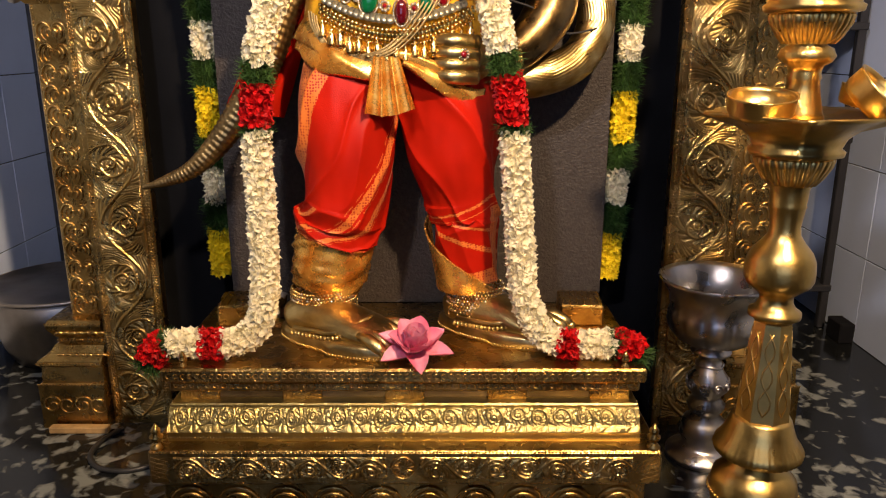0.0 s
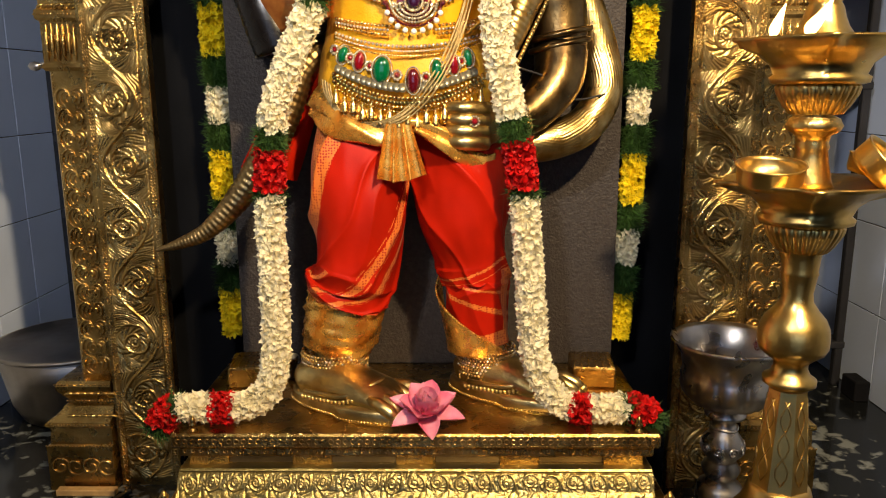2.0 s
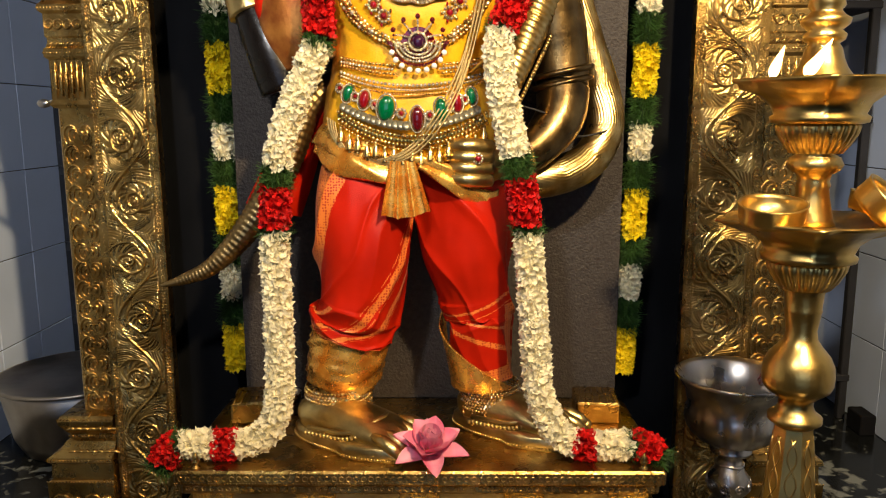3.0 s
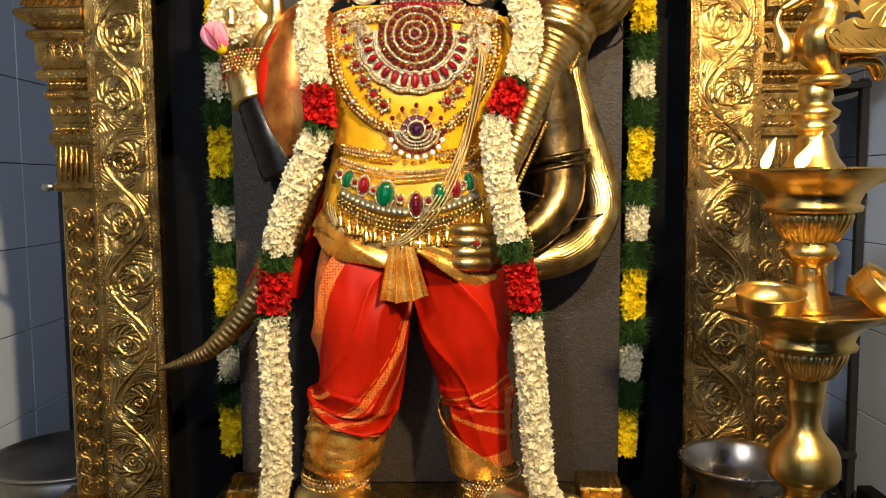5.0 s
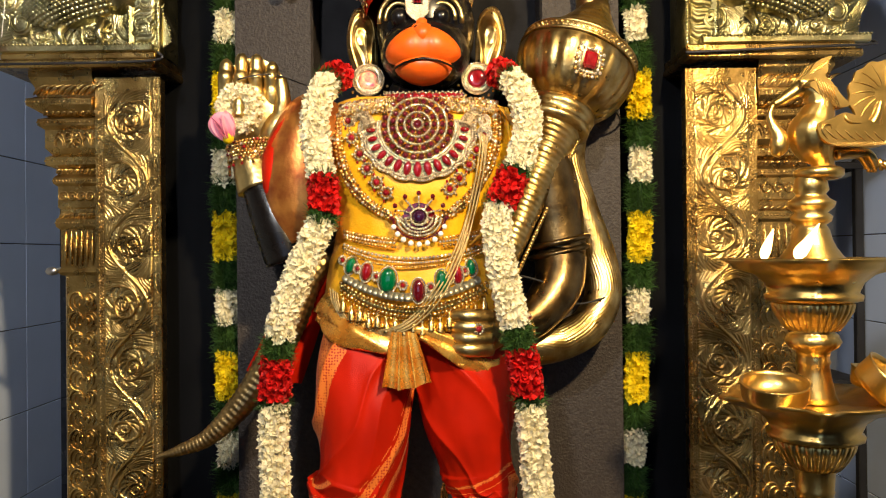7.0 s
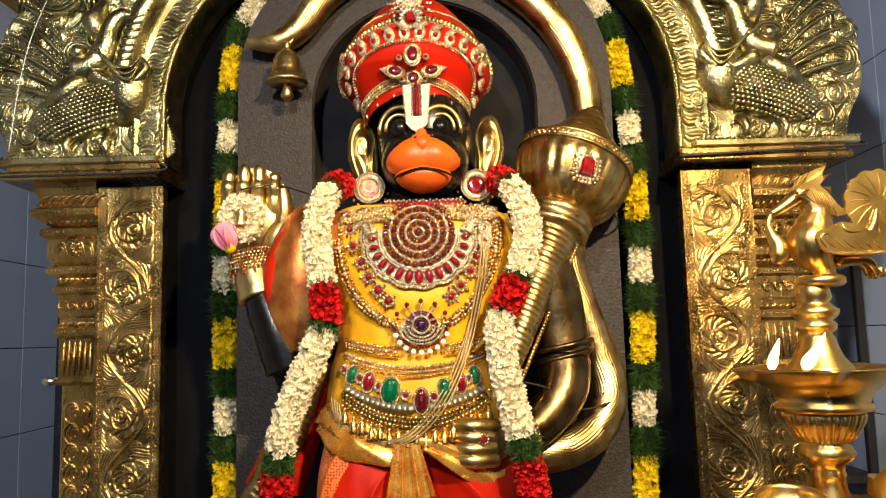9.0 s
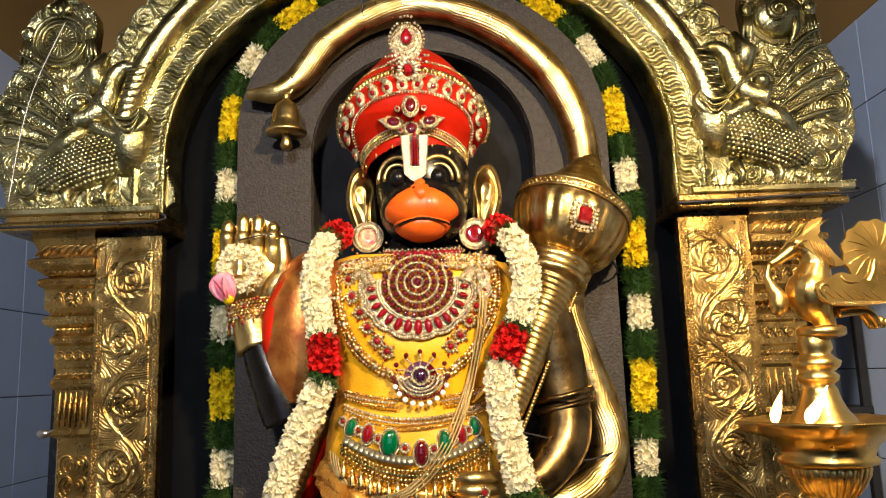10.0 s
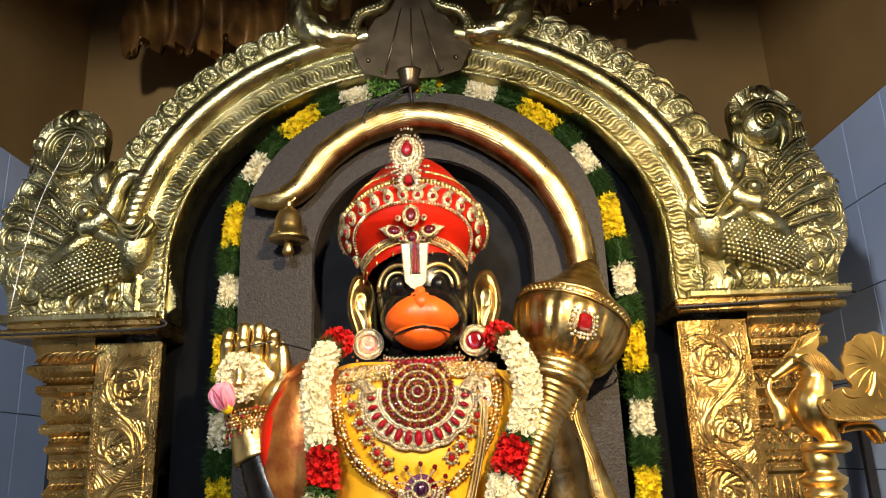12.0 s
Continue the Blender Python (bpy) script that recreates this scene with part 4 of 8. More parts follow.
def lengths3(line):
    """How far along a line in x, z each of its points lies."""
    p = np.array(line)
    return np.concatenate([[0], np.cumsum(np.hypot(*np.diff(p, axis=0).T))])


def along(line, far, S):
    """Places and outward directions at distances S along a line in x, z."""
    p = np.array(line)
    t = np.gradient(p, axis=0)
    t /= np.hypot(t[:, 0], t[:, 1])[:, None]
    return np.interp(S, far, p[:, 0]), np.interp(S, far, p[:, 1]), np.interp(S, far, -t[:, 1]), np.interp(S, far, t[:, 0])


def torana():
    th = thing("brass_arch", (SC, 1.65, 0), "embossed brass temple arch on two ornate pillars", "arch")
    scroll_panel(PL_MID, PL_IN, 0.0, 1.372, 1.60, 21, -1, th)
    scroll_panel(PR_IN, PR_MID, 0.0, 1.372, 1.59, 22, 1, th)
    pilaster(PL_OUT, PL_MID - 0.002, 1.63, th, -1)
    pilaster(PR_MID + 0.002, PR_OUT, 1.62, th, 1)
    g = Geo()
    g.box(-0.975, PL_IN + 0.006, 1.555, 1.75, 1.385, 1.402, 0, 0.004)
    g.box(-0.965, PL_IN + 0.003, 1.57, 1.75, 1.402, 1.420, 0, 0.004)
    part("abacus", g, BRASS, th)
    g = Geo()
    g.box(PR_IN - 0.006, 0.850, 1.555, 1.75, 1.385, 1.402, 0, 0.004)
    g.box(PR_IN - 0.003, 0.842, 1.57, 1.75, 1.402, 1.420, 0, 0.004)
    part("abacus", g, BRASS, th)
    makara(-0.985, 1, 1.432, th, "disc")
    makara(0.865, -1, 1.432, th, "conch")
    # the arched band, swept from left to right
    acx, aa, azc, ab = -0.070, 0.562, 1.545, 0.462
    line = arch_line(acx, aa, azc, ab, 1.42, 96)
    g = Geo()
    prof = [(0.0, 1.70), (0.0, 1.600), (0.006, 1.592), (0.010, 1.600), (0.012, 1.606), (0.060, 1.600), (0.064, 1.592), (0.070, 1.592), (0.074, 1.600)]
    g.sweep(line, prof)
    far = lengths3(line)
    S, O = np.meshgrid(np.linspace(0, far[-1], 1500), np.linspace(0, 1, 40), indexing="ij")
    lx, lz, nx, nz = along(line, far, S)
    lean = np.where(S < far[-1] / 2, 1, -1)
    ph = lean * S / 0.036 + 0.55 * O + 0.13 * np.sin(2 * np.pi * O)
    h = (0.75 * np.abs(np.sin(np.pi * ph)) ** 0.6 + 0.30 * np.abs(np.sin(3 * np.pi * ph)) ** 0.7) * np.clip(np.minimum(O, 1 - O) / 0.10, 0, 1) ** 0.5
    off = 0.013 + 0.046 * O
    relief("leaf_relief", np.stack([lx + nx * off, 1.6035 - 0.0085 * h, lz + nz * off], -1), None, BRASS_PALE, th, "band of slanting flame-shaped leaves")
    for o, st, r in ((0.004, 0.0075, 0.0034), (0.067, 0.008, 0.0036)):
        studs(g, [(x, 1.592, z) for x, z in offset(line, o)], st, r)
    part("inner_band", g, BRASS_PALE, th, "beaded inner band")
    g = Geo()
    top = [p for p in line if p[1] > 1.60]
    roll = [(0.072 + 0.027 - 0.029 * math.cos(math.pi * k / 14), 1.600 - 0.036 * math.sin(math.pi * k / 14)) for k in range(15)]
    for half in (-1, 1):
        seg = [p for p in top if half * (p[0] - acx) > 0.085]
        g.sweep(seg, roll)
        studs(g, [(x, 1.594, z) for x, z in offset(seg, 0.130)], 0.0085, 0.0045)
        studs(g, [(x, 1.590, z) for x, z in offset(seg, 0.078)], 0.0085, 0.0030)
        g.sweep(seg, [(0.126, 1.70), (0.126, 1.600), (0.136, 1.596), (0.137, 1.606), (0.172, 1.606), (0.172, 1.70)])
    part("roll_moulding", g, BRASS_PALE, th, "smooth rounded brass roll")
    # the crest: a scalloped strip of curled leaves
    for half in (-1, 1):
        seg = [p for p in top if half * (p[0] - acx) > 0.15]
        seg = offset(seg, 0.150)
        far = lengths3(seg)
        cells = max(1, round(far[-1] / 0.056))
        cell = far[-1] / cells
        S, O = np.meshgrid(np.linspace(0, far[-1], int(far[-1] / 0.0013)), np.linspace(0, 1, 56), indexing="ij")
        lx, lz, nx, nz = along(seg, far, S)
        width = (0.052 if half < 0 else 0.068) + 0.013 * np.abs(np.sin(np.pi * S / cell)) ** 0.7
        h = swirl_field(S, O * width, [((c + 0.5) * cell, 0.032, 0.025, half) for c in range(-1, cells + 1)], 5 + half)
        puff = 0.010 * np.abs(np.sin(np.pi * S / cell)) ** 0.5 * np.sin(np.pi * np.clip(O * 0.95, 0, 1)) ** 0.6
        off = -0.014 + width * O
        relief("crest", np.stack([lx + nx * off, 1.604 - puff - 0.0065 * h * np.clip((1 - O) / 0.05, 0, 1), lz + nz * off], -1), None, BRASS_PALE, th, "scalloped crest of curled leaves")
        g = Geo()
        g.prism(offset(seg, -0.010) + offset(seg, 0.034 if half < 0 else 0.050)[::-1], 1.606, 1.635)
        part("crest_back", g, BRASS_PALE, th)
    # the key piece with its two curling beasts' heads
    g = Geo()
    zt = azc + ab
    pl = [(-0.145, zt + 0.055), (-0.115, zt - 0.012), (-0.06, zt - 0.03), (0.06, zt - 0.03), (0.115, zt - 0.012), (0.145, zt + 0.055), (0.10, zt + 0.11), (0.05, zt + 0.20), (-0.05, zt + 0.20), (-0.10, zt + 0.11)]
    g.prism([(acx + x, z) for x, z in pl], 1.575, 1.62, 1)
    for x in (-0.06, 0.0, 0.06):
        g.tube([(acx + x * 1.1, 1.573, zt - 0.02), (acx + x * 0.4, 1.573, zt + 0.16)], [0.003, 0.0015], 6, 1)
    for x, z in ((-0.105, zt + 0.02), (0.105, zt + 0.02), (0.07, zt - 0.01)):
        g.ball((acx + x, 1.574, z), 0.006, 8, 6, 1)
    for sg in (-1, 1):
        path = smooth_path([(0.13, 0.085), (0.19, 0.085), (0.235, 0.10), (0.265, 0.145), (0.262, 0.20), (0.225, 0.225), (0.195, 0.20), (0.205, 0.17)], 12)
        g.tube([(acx + sg * x, 1.57, zt + z) for x, z in path], [0.016 + 0.018 * math.sin(math.pi * min(1, i / 62)) for i in range(len(path))], 24, fn=lambda u, v: 1 + 0.12 * abs(math.sin(math.pi * (6 * v + 9 * u))))
        beads(g, [(acx + sg * x, 1.545, zt + z) for x, z in path], 0.011, 0.006)
        for i in range(12):
            x, z = path[12 + 5 * i]
            frond(g, acx + sg * x, zt + z, math.pi / 2 - sg * (math.pi / 2 - 0.5) + 0.2 * i * sg, 0.045, 0.8 * sg, 1.556, 0.006)
        path = smooth_path([(0.14, 0.10), (0.12, 0.14), (0.07, 0.16), (0.05, 0.20)], 5)
        g.tube([(acx + sg * x, 1.565, zt + z) for x, z in path], 0.015, 8)
        beads(g, [(acx + sg * x, 1.55, zt + z) for x, z in path], 0.010, 0.006)
    part("key_piece", g, [BRASS_PALE, DARK_METAL], th, "dark bronze key plate between curling beast heads")
    return th


def offset(line, o):
    out = []
    for i, p in enumerate(line):
        a, b = line[max(i - 1, 0)], line[min(i + 1, len(line) - 1)]
        tx, tz = b[0] - a[0], b[1] - a[1]
        L = math.hypot(tx, tz) or 1
        out.append((p[0] - tz / L * o, p[1] + tx / L * o))
    return out


torana()


# ---- the statue, one mesh ----
def loft(g, rows, n=24, mi=0, fn=None, cap=True, mfn=None, fine=6):
    """Level rings: (x, y, z, half width, half depth)."""
    rows = smooth_path(rows, fine)
    g.tube([(r[0], r[1], r[2]) for r in rows], [(max(r[3], 0.001), max(r[4], 0.001)) for r in rows], n, mi, cap, up=(0, -1, 0), fn=fn, mfn=mfn)


def limb(g, rows, n=16, mi=0, fn=None):
    """A limb through (x, y, z, radius) points."""
    rows = smooth_path(rows, 6)
    g.tube([r[:3] for r in rows], [max(r[3], 0.001) for r in rows], n, mi, True, fn=fn)


def statue():
    g = Geo()
    STONE, PLATE, FACE, TAILM = 0, 1, 2, 3
    # trunk and neck
    loft(g, [(-0.08, 1.50, 0.80, 0.12, 0.09), (-0.085, 1.49, 0.92, 0.135, 0.105), (-0.08, 1.49, 1.02, 0.125, 0.10), (-0.075, 1.49, 1.15, 0.165, 0.105), (-0.07, 1.50, 1.24, 0.19, 0.09), (-0.065, 1.51, 1.285, 0.09, 0.06), (-0.06, 1.50, 1.32, 0.066, 0.06)], 28, STONE)
    # head
    g.ball((-0.058, 1.50, 1.435), (0.098, 0.10, 0.135), 32, 24, STONE)
    g.ball((-0.058, 1.46, 1.375), (0.088, 0.09, 0.072), 28, 18, STONE)
    # muzzle: one broad lip with a shallow groove, a lower lip and the nose
    def lip(c, rx, ry, rz, groove):
        n1, n2 = 36, 22
        verts = []
        for i in range(n2 + 1):
            a = math.pi * i / n2
            for j in range(n1):
                w = 2 * math.pi * j / n1
                x, yy, z = math.sin(a) * math.cos(w), math.sin(a) * math.sin(w), math.cos(a)
                dent = 1 - groove * math.exp(-(x / 0.16) ** 2) * max(0, -yy)
                sag = -0.20 * rz * x * x if groove else 0.10 * rz * x * x
                verts.append((c[0] + rx * x, c[1] + ry * yy * dent, c[2] + rz * z * (1 - 0.15 * x * x) + sag))
        faces = [(i * n1 + j, i * n1 + (j + 1) % n1, (i + 1) * n1 + (j + 1) % n1, (i + 1) * n1 + j) for i in range(n2) for j in range(n1)]
        g.add(verts, faces, FACE)
    lip((-0.060, 1.420, 1.373), 0.073, 0.060, 0.047, 0.16)
    g.ball((-0.060, 1.404, 1.392), (0.026, 0.040, 0.026), 20, 14, FACE)
    lip((-0.060, 1.418, 1.336), 0.056, 0.050, 0.031, 0.0)
    g.ball((-0.062, 1.400, 1.408), (0.015, 0.022, 0.020), 16, 12, FACE)
    for s in (-1, 1):
        g.ball((-0.062 + s * 0.010, 1.388, 1.405), (0.010, 0.012, 0.008), 12, 8, FACE)
        g.ball((-0.062 + s * 0.010, 1.3765, 1.404), (0.0038, 0.003, 0.0030), 8, 6, STONE)
    g.tube([(-0.058 + 0.062 * math.sin(a * 0.2), 1.3645 + 0.050 * (1 - math.cos(a * 0.2)), 1.3425 - 0.014 * abs(math.sin(a * 0.2)) ** 1.6) for a in range(-6, 7)], 0.0022, 6, STONE)
    # eyes with brass brows
    for s in (-1, 1):
        g.ball((-0.065 + s * 0.039, 1.411, 1.432), (0.018, 0.016, 0.019), 20, 14, STONE)
        for r, rad in ((0.025, 0.0036), (0.038, 0.0046)):
            g.tube([(-0.065 + s * (0.041 + r * math.cos(a)), 1.408 + 0.012 * (r > 0.03) * math.cos(a), 1.430 + r * 1.15 * math.sin(a)) for a in [-0.15 + i * 0.26 for i in range(13)]], rad, 6, PLATE)
    # ears
    for s in (-1, 1):
        def ear(u, v):
            w, q = 2 * math.pi * u, max(v, 0.02)
            p = q * (1 + 0.22 * math.sin(2 * w + 0.6) - 0.10 * math.sin(3 * w))
            out = 0.031 * math.cos(w) * (1 + 0.20 * math.sin(w) + 0.10 * math.cos(3 * w)) * q
            folds = math.exp(-((p - 0.38) / 0.10) ** 2) + 1.1 * math.exp(-((p - 0.78) / 0.08) ** 2)
            lump = 0.5 * math.exp(-((q * math.sin(w) - 0.15) / 0.18) ** 2 - (q * math.cos(w) / 0.25) ** 2)
            return (-0.058 + s * (0.128 + 0.008 * math.sin(w)) + s * out, 1.520 - 0.030 * (1 - q * q) ** 0.8 - 0.0060 * (folds + lump) + 0.25 * abs(out), 1.402 + 0.086 * q * math.sin(w))
        g.sheet(ear, 72, 30, TAILM)
        g.sheet(lambda u, v: (ear(u, v)[0], 1.538 - 0.010 * v, ear(u, v)[2]), 36, 4, TAILM)
        beads(g, [tuple(p + o for p, o in zip(ear(k / 60, 0.90), (0, -0.002, 0))) for k in range(61)], 0.0052, 0.0017, TAILM)
    # raised arm: upper arm, forearm, cuff
    limb(g, [(-0.25, 1.50, 1.235, 0.062), (-0.30, 1.485, 1.14, 0.058), (-0.325, 1.465, 1.03, 0.052), (-0.325, 1.45, 0.975, 0.046)], 18, STONE)
    limb(g, [(-0.325, 1.45, 0.975, 0.048), (-0.352, 1.45, 1.05, 0.046), (-0.392, 1.46, 1.14, 0.034)], 18, STONE)
    limb(g, [(-0.383, 1.458, 1.115, 0.046), (-0.397, 1.462, 1.155, 0.040), (-0.403, 1.466, 1.185, 0.037)], 18, PLATE)
    # palm and fingers of plated brass
    hx, hy = -0.400, 1.470
    g.ball((hx, hy, 1.262), (0.066, 0.026, 0.062), 20, 14, PLATE)
    g.ball((hx + 0.045, hy - 0.008, 1.232), (0.026, 0.026, 0.046), 14, 10, PLATE, Matrix.Rotation(0.5, 3, "Y"))
    g.prism([(hx + 0.066 * math.cos(a) * 1.08, 1.285 + (0.092 * math.sin(a) if math.sin(a) > 0 else 0.07 * math.sin(a))) for a in [i * 0.2618 for i in range(24)]], hy + 0.004, hy + 0.016, PLATE)
    for i in range(4):
        fx = hx - 0.051 + 0.030 * i
        top = 1.362 + (0.002, 0.012, 0.010, -0.004)[i]
        rows = [(fx, hy - 0.004, 1.280, 0.0150), (fx, hy - 0.010, 1.302, 0.0152), (fx, hy - 0.012, 1.316, 0.0135), (fx + 0.001, hy - 0.015, 1.332, 0.0148), (fx + 0.001, hy - 0.012, 1.344, 0.0130), (fx + 0.002, hy - 0.010, top - 0.004, 0.0125), (fx + 0.002, hy - 0.006, top + 0.006, 0.005)]
        limb(g, rows, 14, PLATE)
    limb(g, [(hx + 0.055, hy - 0.01, 1.25, 0.018), (hx + 0.062, hy - 0.014, 1.29, 0.016), (hx + 0.058, hy - 0.016, 1.33, 0.012)], 12, PLATE)
    # the other arm, bent to the hip
    limb(g, [(0.12, 1.50, 1.235, 0.064), (0.175, 1.505, 1.15, 0.062), (0.200, 1.50, 1.04, 0.056), (0.205, 1.485, 0.965, 0.050)], 18, 4)
    limb(g, [(0.205, 1.485, 0.972, 0.052), (0.196, 1.46, 0.92, 0.048), (0.150, 1.43, 0.865, 0.040), (0.095, 1.405, 0.838, 0.034)], 18, 4)
    for zc, rr in ((1.005, 0.058), (0.985, 0.055)):
        g.tube([(0.203 + rr * math.cos(a), 1.492 + rr * math.sin(a), zc + 0.012 * math.cos(a)) for a in [i * 0.349 for i in range(19)]], 0.006, 8, 4)
    g.ball((0.045, 1.395, 0.838), (0.050, 0.036, 0.040), 18, 12, PLATE)
    for i in range(4):
        z = 0.868 - 0.020 * i
        limb(g, [(0.060, 1.370, z, 0.013), (0.020, 1.350, z + 0.002, 0.014), (-0.012, 1.362, z + 0.004, 0.011)], 12, PLATE)
    # shins and feet
    def foot(cx, cy, turn, hl):
        m = pose(cx, cy, 0.302, 0, 0, turn) @ Matrix.Diagonal((1.12, 1.12, 0.90, 1))
        rows = smooth_path([(0.0, 0.068, 0.034, 0.026, 0.026), (0.0, 0.055, 0.040, 0.040, 0.036), (0.0, 0.02, 0.044, 0.047, 0.041), (0.0, -0.04, 0.042, 0.053, 0.036), (0.0, -0.085, 0.036, 0.057, 0.026), (0.0, -0.118, 0.030, 0.055, 0.018), (0.0, -0.130, 0.027, 0.046, 0.010)], 5)
        g.tube([m @ Vector((r[0], r[1], r[2] + 0.006)) for r in rows], [(r[3], r[4]) for r in rows], 28, PLATE, True, up=(0, 0, 1))
        # the sole plate with its roped edge
        sole = [(0.064 * math.cos(a) * (1.0 if math.sin(a) < 0 else 0.86), -0.045 + 0.135 * math.sin(a)) for a in [i * 0.1122 for i in range(56)]]
        k = len(sole)
        vs = []
        for sc, z in ((0.97, 0.0), (1.0, 0.004), (0.985, 0.024), (0.93, 0.031)):
            vs += [m @ Vector((x * sc, -0.045 + (y + 0.045) * sc, z)) for x, y in sole]
        g.add(vs, [(q * k + i, q * k + (i + 1) % k, q * k + (i + 1) % k + k, q * k + i + k) for q in range(3) for i in range(k)] + [tuple(range(3 * k, 4 * k))], PLATE)
        for i in range(5):
            tx = -0.046 + 0.0225 * i
            big = i == (4 if hl else 0)
            L, r = (0.030, 0.0155) if big else (0.022, 0.0118)
            tip = m @ Vector((tx * 1.06, -0.128 - L, 0.024))
            g.tube([m @ Vector((tx * 0.9, -0.095, 0.046)), m @ Vector((tx, -0.118, 0.044)), m @ Vector((tx * 1.05, -0.125 - L * 0.5, 0.034)), tip], [r * 0.7, r, r * 1.05, r * 0.75], 14, PLATE)
            g.ball(tip, r * 0.80, 12, 8, PLATE)
        # the raised rim round the instep
        rim = [m @ Vector((0.050 * math.cos(a), -0.030 - 0.060 * math.sin(a), 0.0695 - 0.026 * math.cos(a) ** 2)) for a in [i * math.pi / 24 for i in range(25)]]
        rim = [m @ Vector((0.049, 0.03, 0.042))] + rim + [m @ Vector((-0.049, 0.03, 0.042))]
        g.tube(rim, 0.0048, 8, PLATE)
        beads(g, [p + Vector((0, 0, -0.009)) + (p - m @ Vector((0, -0.02, 0.04))) * 0.10 for p in rim], 0.0085, 0.0046, PLATE)
        beads(g, [m @ Vector((x * 1.0, y, 0.006)) for x, y in sole], 0.0062, 0.0024, PLATE)
    foot(-0.232, 1.382, 64, True)
    foot(0.082, 1.432, 62, False)
    limb(g, [(-0.225, 1.45, 0.47, 0.055), (-0.235, 1.435, 0.40, 0.042), (-0.240, 1.42, 0.35, 0.042)], 16, PLATE)
    limb(g, [(0.05, 1.47, 0.47, 0.045), (0.062, 1.465, 0.40, 0.036), (0.075, 1.455, 0.35, 0.038)], 16, PLATE)
    # tail: up over the head on one side, and its free tip low on the other
    def hair(u, v):
        saw = abs(((u * 9.5) % 1.0) - 0.5) * 2
        return 0.985 + 0.024 * abs(math.sin(math.pi * (40 * v + 26 * u + 3.0 * saw))) + 0.020 * saw
    tail = [(0.06, 1.47, 0.82, 0.030), (0.13, 1.47, 0.800, 0.036), (0.20, 1.48, 0.808, 0.037), (0.262, 1.50, 0.838, 0.037), (0.296, 1.52, 0.90, 0.036), (0.288, 1.54, 0.98, 0.036), (0.255, 1.55, 1.08, 0.035), (0.235, 1.56, 1.18, 0.034), (0.262, 1.575, 1.33, 0.033), (0.290, 1.575, 1.46, 0.033), (0.280, 1.570, 1.58, 0.034), (0.230, 1.565, 1.695, 0.036), (0.140, 1.565, 1.79, 0.038), (0.03, 1.565, 1.852, 0.037), (-0.08, 1.565, 1.868, 0.035), (-0.18, 1.565, 1.842, 0.034), (-0.265, 1.565, 1.785, 0.033), (-0.325, 1.565, 1.710, 0.030), (-0.375, 1.560, 1.676, 0.024), (-0.440, 1.555, 1.672, 0.010)]
    rows = smooth_path(tail, 16)
    g.tube([r[:3] for r in rows], [r[3] for r in rows], 200, TAILM, True, fn=hair)
    tip = [(-0.20, 1.55, 1.02, 0.024), (-0.29, 1.52, 0.95, 0.027), (-0.335, 1.50, 0.85, 0.030), (-0.375, 1.485, 0.77, 0.029), (-0.43, 1.475, 0.69, 0.024), (-0.49, 1.465, 0.63, 0.017), (-0.545, 1.46, 0.605, 0.011), (-0.592, 1.455, 0.592, 0.003)]
    rows = smooth_path(tip, 40)
    g.tube([r[:3] for r in rows], [r[3] for r in rows], 48, 5, True, fn=lambda u, v: 1.0 + 0.07 * math.sin(170 * u + 2 * math.pi * 9 * v) * math.sin(170 * u - 2 * math.pi * 9 * v))
    ob = part("statue", g, [BLACK_STONE, GOLD, ORANGE, AGED_GOLD, AGED_PLATE, DULL_BRASS])
    return tagged(ob, "black stone statue with brass plating and orange muzzle on pedestal", "statue")


statue()


